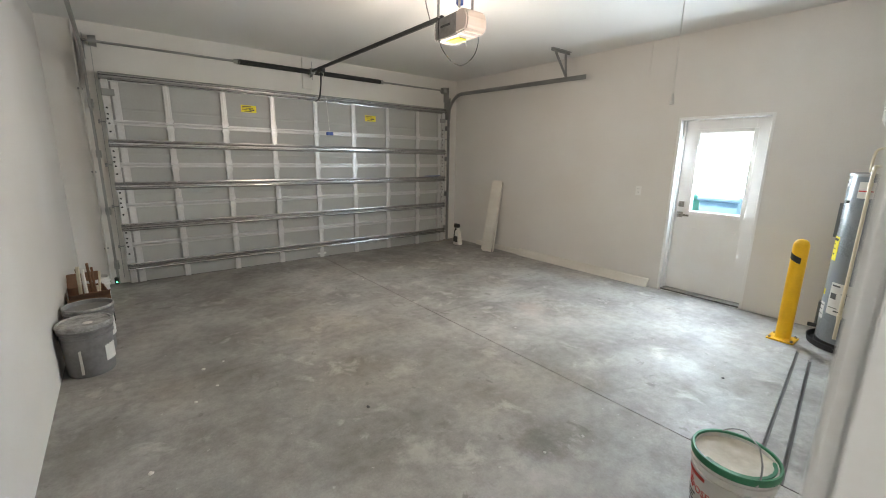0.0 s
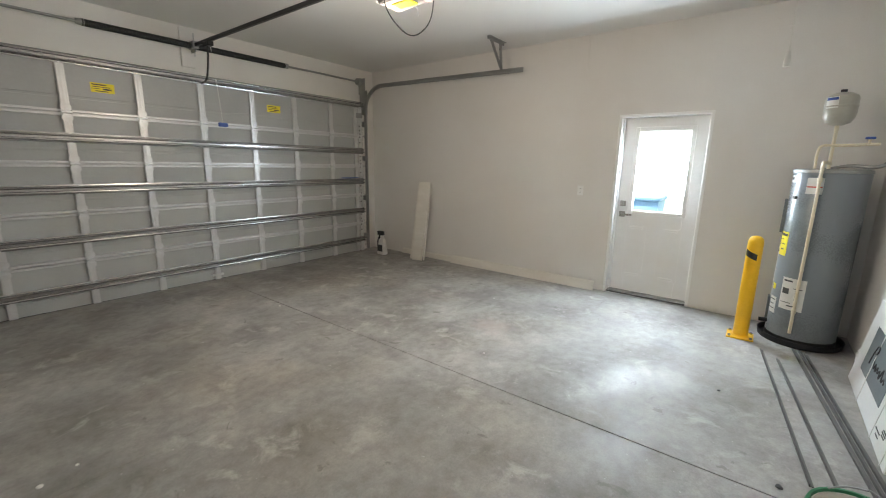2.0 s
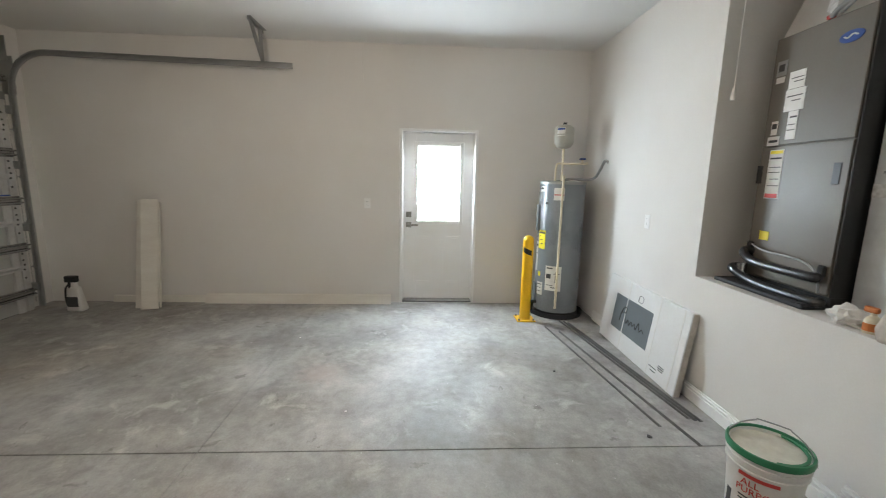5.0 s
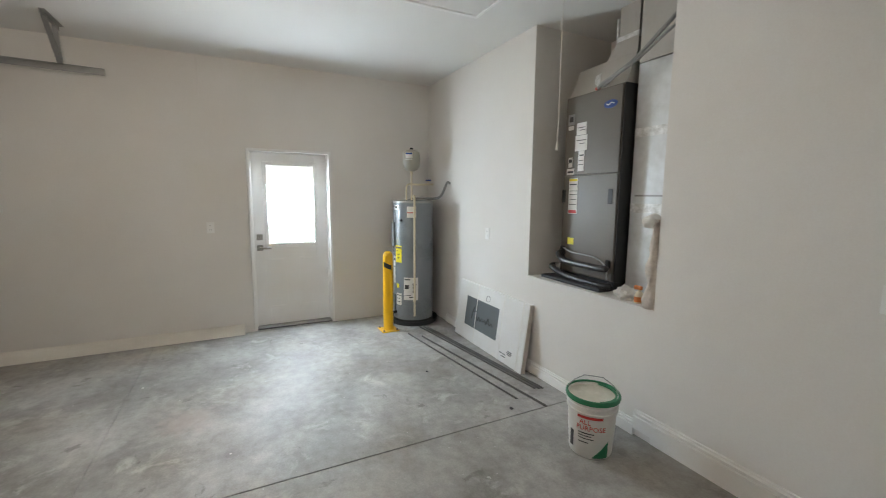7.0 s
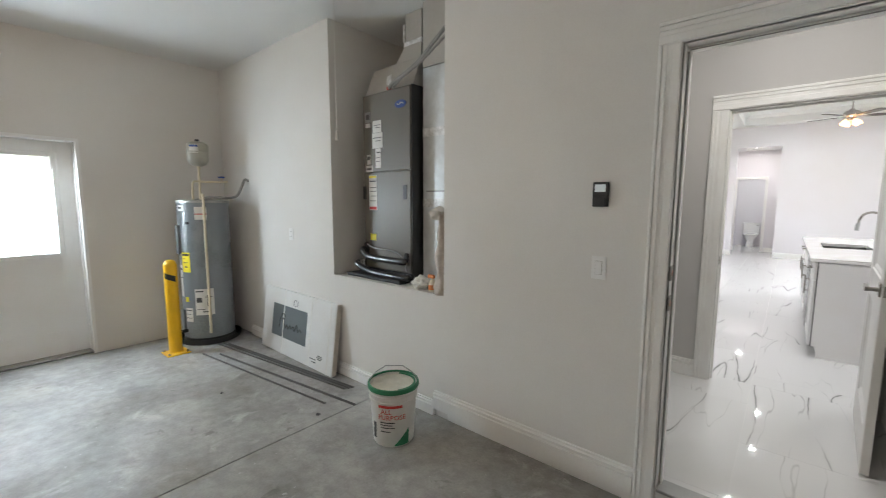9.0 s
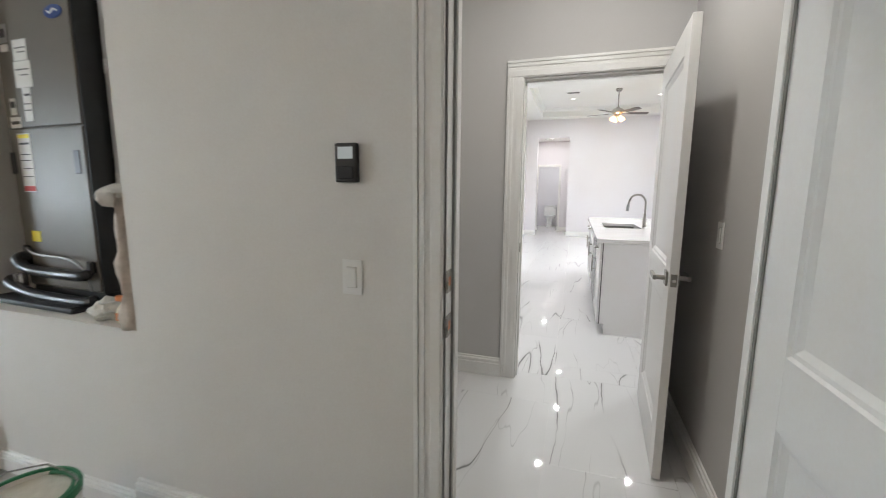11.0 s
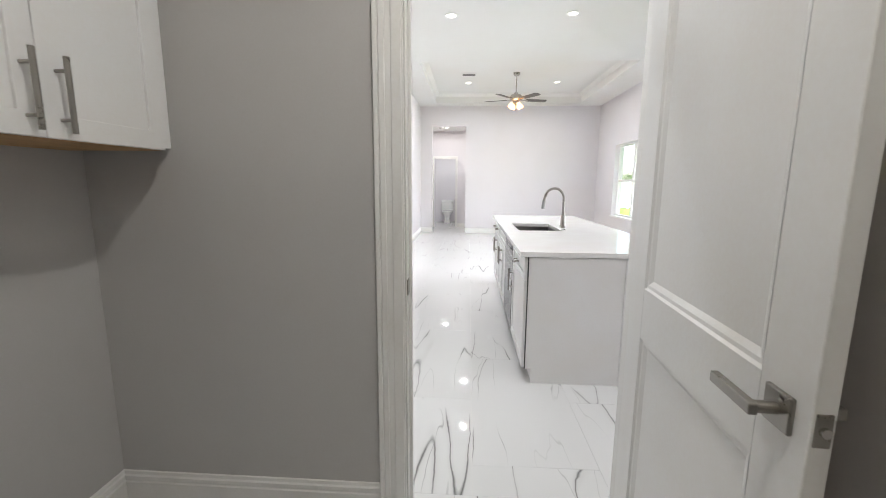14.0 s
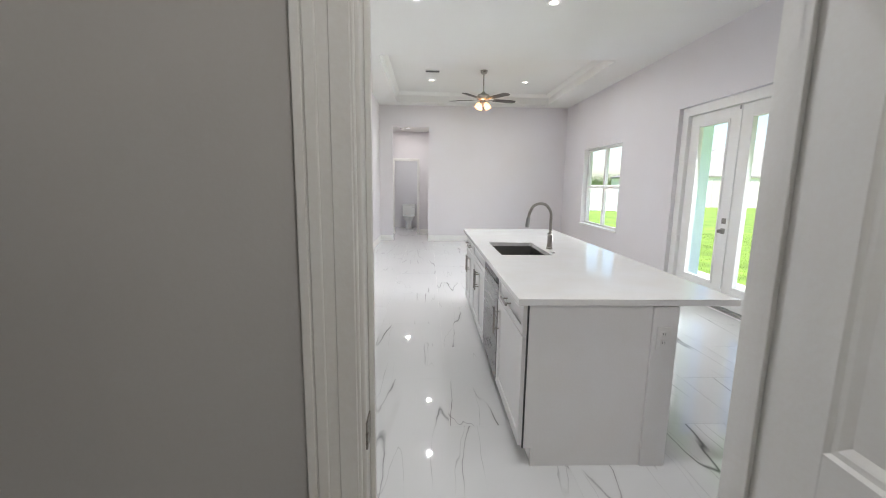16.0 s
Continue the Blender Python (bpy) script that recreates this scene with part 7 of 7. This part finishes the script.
# ---- lamps that belong to the fixtures, and a fill for the bathroom ----
for x_, y_, z_ in CANS:
    lamp("can_lamp", "AREA", CAN_W, (0.95, 0.975, 1.0), look((x_, y_, z_ - 0.012), (x_, y_, 0)), 0.09, spread=165)
lamp("hall_lamp", "AREA", 4.5, (1.0, 0.975, 0.96), look((1.11, -11.81, 2.935), (1.11, -11.81, 0)), 0.12)
lamp("laundry_lamp", "AREA", LAUNDRY_W, (0.98, 0.97, 0.94), look((0.33, -0.62, GZ - 0.02), (0.33, -0.62, 0)), 0.09)
lamp("fan_lamp", "POINT", 2.4, (1.0, 0.74, 0.48), pose(-0.43, -8.80, TZ - 0.76), 0.05)
# fill added to brighten the bathroom; it has no fixture
lamp("bath_lamp", "AREA", 4.5, (0.95, 0.98, 1.0), look((1.2, -13.4, 2.58), (1.2, -13.4, 0)), 0.2)

# ---- outdoors ----
patio = setting("pavement_patio", B(-4.3, RX0 - 0.2, -11.5, -1.5, -0.221, 0.06), "patio", "pale concrete patio behind the house", "patio")
setting("wall_patio_pier", B(-3.5, RX0 - 0.2, -7.25, -6.75, 0.06, 3.2), "teal", "pale blue stucco wing wall of the covered patio", "wall")
# out-of-view eave added so that no sunbeam enters the rear window
setting("roof_eave", B(RX0 - 0.95, RX0 - 0.2, -11.5, -7.3, 2.98, 3.15), "teal", "unseen pale blue eave added to keep the sun out of the window", "roof")
setting("roof_patio", B(-4.8, RX0 - 0.2, -7.28, -1.5, 2.98, 3.15), "teal", "pale blue patio ceiling", "roof")
setting("path_side", B(GX1 + 0.2, 7.6, -6.0, 9.0, -0.221, -0.02), "patio", "pale concrete side path", "path")


def plain_house(name, x0, x1, y0, y1, hgt, wall_mat, label, face):
    hs = thing(name, ((x0 + x1) / 2, (y0 + y1) / 2, -0.22), label, "house")
    a, b = (x1 - x0) / 2, (y1 - y0) / 2
    part("wall", B(-a, a, -b, b, 0, hgt), wall_mat, hs)
    bm = bmesh.new()
    e = 0.15
    base = [(-a - e, -b - e), (a + e, -b - e), (a + e, b + e), (-a - e, b + e)]
    ridge = [(0, -b * 0.5), (0, b * 0.5)] if b > a else [(-a * 0.5, 0), (a * 0.5, 0)]
    rise = min(a, b) * 0.42
    v = [bm.verts.new((*p, hgt)) for p in base] + [bm.verts.new((*p, hgt - 0.14)) for p in base]
    r = [bm.verts.new((*p, hgt + rise)) for p in ridge]
    bm.faces.new(v[7:3:-1])
    for i in range(4):
        bm.faces.new((v[i], v[i + 4], v[(i + 1) % 4 + 4], v[(i + 1) % 4]))
    if b > a:
        fs = ((v[0], v[1], r[0]), (v[1], v[2], r[1], r[0]), (v[2], v[3], r[1]), (v[3], v[0], r[0], r[1]))
    else:
        fs = ((v[0], v[1], r[1], r[0]), (v[1], v[2], r[1]), (v[2], v[3], r[0], r[1]), (v[3], v[0], r[0]))
    for f in fs:
        bm.faces.new(f)
    bmesh.ops.recalc_face_normals(bm, faces=bm.faces[:])
    part("roof", bm, "roof", hs)
    for s in ((-0.55, -0.1, 0.4) if face else ()):
        w = part("window", B(face * a - 0.03, face * a + 0.03, s * b - 0.5, s * b + 0.5, 1.1, 2.3, bevel=0.004), "white", hs, "white window frame")
        part("pane", B(face * a - 0.034, face * a + 0.034, s * b - 0.42, s * b + 0.42, 1.18, 2.22), "ink", w)
    return hs


plain_house("neighbour_house", 9.4, 20, -8, 11, 3.6, "exterior", "white stucco single-storey house beside the garage", 0)
rear = plain_house("rear_house", -52, -21.5, -50, -36, 2.75, "exterior", "white single-storey house across the rear lawn", 0)
for x_ in (-1.5, 7.0):
    w = part("window", B(x_ - 0.5, x_ + 0.5, 6.97, 7.03, 1.0, 2.2, bevel=0.004), "white", rear, "white window frame")
    part("pane", B(x_ - 0.42, x_ + 0.42, 6.96, 7.035, 1.08, 2.12), "teal", w)
# grey sheet on the wall face paints the shade of a porch
part("porch_recess", B(9.2, 12.6, 6.98, 7.02, 0.0, 2.4), "patio", rear, "flat grey sheet painted as the porch's shade")
for x_ in (10.4, 11.6):
    part("porch_seat", B(x_ - 0.18, x_ + 0.18, 7.2, 7.5, 0.0, 0.5, bevel=0.04), "bin_blue", rear, "blue porch seat")
for nm, x_, y_, mt in (("green", 7.2, 2.83, "bin_green"), ("blue", 7.25, 2.19, "bin_blue")):
    bn = thing("wheeled_bin", (x_ + 0.4, y_ + 0.15, -0.02), nm + " plastic wheeled rubbish bin outside the side door", "bin", "wheeled bins")
    bm = bmesh.new()
    box(bm, -0.27, 0.27, -0.27, 0.27, 0.06, 1.0, bevel=0.03, seg=2)
    for v in bm.verts:
        if v.co.z < 0.3:
            v.co.x *= 0.8
            v.co.y *= 0.8
    part("tub", bm, mt, bn, smooth=True)
    part("lid", B(-0.30, 0.30, -0.29, 0.29, 1.0, 1.07, bevel=0.025, seg=2), mt, bn)
    for s in (-1, 1):
        part("wheel", C((0.22, s * 0.2, 0.1), (0.22, s * 0.26, 0.1), 0.1, seg=18), "rubber", bn)
fn = thing("vinyl_fence", (-4.0, -29.0, -0.22), "white vinyl privacy fence along the rear lawn", "fence")
for i in range(12):
    part("post", B(-13 + 2.2 * i - 0.06, -13 + 2.2 * i + 0.06, -0.06, 0.06, 0, 1.9, bevel=0.01), "fence", fn)
    for j in range(7):
        part("board", B(-13 + 2.2 * i + 0.06 + 0.297 * j, -13 + 2.2 * i + 0.06 + 0.297 * (j + 1) - 0.006, -0.02, 0.02, 0.05, 1.8), "fence", fn)


def tree(at, hgt, spread, seed):
    rnd = random.Random(seed)
    tr = thing("tree", at, "leafy green tree behind the fence", "tree", "rear trees")
    bm = bmesh.new()
    tube(bm, [(0, 0, 0), (0.05, 0.02, hgt * 0.3), (0.0, 0.1, hgt * 0.62)], 0.14, 8, 3)
    tips = []
    for i in range(7):
        a = 2.4 * i
        e = Vector((spread * 0.6 * math.cos(a), spread * 0.6 * math.sin(a), hgt * (0.62 + 0.05 * i)))
        tube(bm, [(0, 0.03, hgt * (0.28 + 0.04 * i)), tuple(e * 0.55 + Vector((0, 0, hgt * 0.2))), tuple(e)], 0.05, 6, 2)
        tips.append(e)
    part("trunk", bm, "bark", tr)
    verts, faces = [], []
    for i in range(2600):
        t = rnd.choice(tips)
        c = t * rnd.uniform(0.55, 1.1) + Vector((rnd.gauss(0, spread * 0.2), rnd.gauss(0, spread * 0.2), rnd.gauss(0, hgt * 0.09) + hgt * 0.14))
        u = Vector((rnd.gauss(0, 1), rnd.gauss(0, 1), rnd.gauss(0, 0.6))).normalized()
        w = u.orthogonal().normalized()
        s = rnd.uniform(0.07, 0.14)
        k = len(verts)
        verts += [c - u * s, c + w * s * 0.45, c + u * s, c - w * s * 0.45]
        faces.append((k, k + 1, k + 2, k + 3))
    me = bpy.data.meshes.new("crown")
    me.from_pydata([tuple(v) for v in verts], [], faces)
    me.materials.append(M["leaf"])
    cr = new("crown", me)
    cr.parent = tr


for k, (x_, y_, h_) in enumerate(((-20.5, -60, 2.7), (-27.5, -66, 2.9))):
    tree((x_, y_, -0.22), h_, 3.0, k)

# grass by the patio: blades as one piece of stuff
rnd = np.random.default_rng(3)
n_ = 40000
gx, gy = rnd.uniform(-14, -4.3, n_), rnd.uniform(-16, 0, n_)
ang, hgt_, bend = rnd.uniform(0, 2 * np.pi, n_), rnd.uniform(0.02, 0.05, n_), rnd.uniform(-0.02, 0.02, n_)
verts = np.zeros((n_, 3, 3))
wd = 0.006
verts[:, 0] = np.stack([gx - wd * np.cos(ang), gy - wd * np.sin(ang), np.full(n_, -0.22)], 1)
verts[:, 1] = np.stack([gx + wd * np.cos(ang), gy + wd * np.sin(ang), np.full(n_, -0.22)], 1)
verts[:, 2] = np.stack([gx + bend, gy + bend, -0.22 + hgt_], 1)
me = bpy.data.meshes.new("grass")
me.from_pydata(verts.reshape(-1, 3).tolist(), [], np.arange(n_ * 3).reshape(-1, 3).tolist())
me.materials.append(M["grass"])
tagged(new("grass", me), "short green lawn grass behind the patio", "grass", "", "stuff")

# ---- floor pieces ----
slabs = bpy.data.objects["floor_garage"]
for x0, x1 in ((GX0 - 0.05, 2.658), (2.666, GX1 + 0.05)):
    for y0, y1 in ((GY0 - 0.02, 3.1755), (3.179, GY1 + 0.14)):
        part("slab", B(x0, x1, y0, y1, -0.012, 0.0, bevel=0.0015), "concrete", slabs)
fl = bpy.data.objects["floor_house"]
TWX, TWY, G = 0.60, 1.20, 0.0014
cache = {}


def lay(x0, x1, y0, y1):
    key = (round(x1 - x0, 3), round(y1 - y0, 3))
    if key not in cache:
        bm = B(0, key[0] - G, 0, key[1] - G, -0.004, 0.0)
        cache[key] = part("tile", bm, "marble", fl)
        o = cache[key]
    else:
        o = again(cache[key], fl, (0, 0, 0))
    o.location = (x0, y0, H)


def tiles(x0, x1, y0, y1, ox, oy):
    i0, i1 = math.floor((x0 - ox) / TWX), math.ceil((x1 - ox) / TWX)
    for i in range(i0, i1):
        off = oy + (TWY / 2 if i % 2 else 0)
        for j in range(math.floor((y0 - off) / TWY), math.ceil((y1 - off) / TWY)):
            a, b = max(x0, ox + i * TWX), min(x1, ox + (i + 1) * TWX)
            c, d = max(y0, off + j * TWY), min(y1, off + (j + 1) * TWY)
            if b - a > 0.02 and d - c > 0.02:
                lay(a, b, c, d)


tiles(LX0, LX1, RY0, LY0 + 0.0, 0.45, -1.30)
tiles(RX0, RX1, RY1, RY0, 0.45, -1.30)
tiles(HX0 - 0.1, 1.88, HY, RY1, 0.45, -1.30)
tiles(0.5, 1.98, -14.35, HY, 0.45, -1.30)
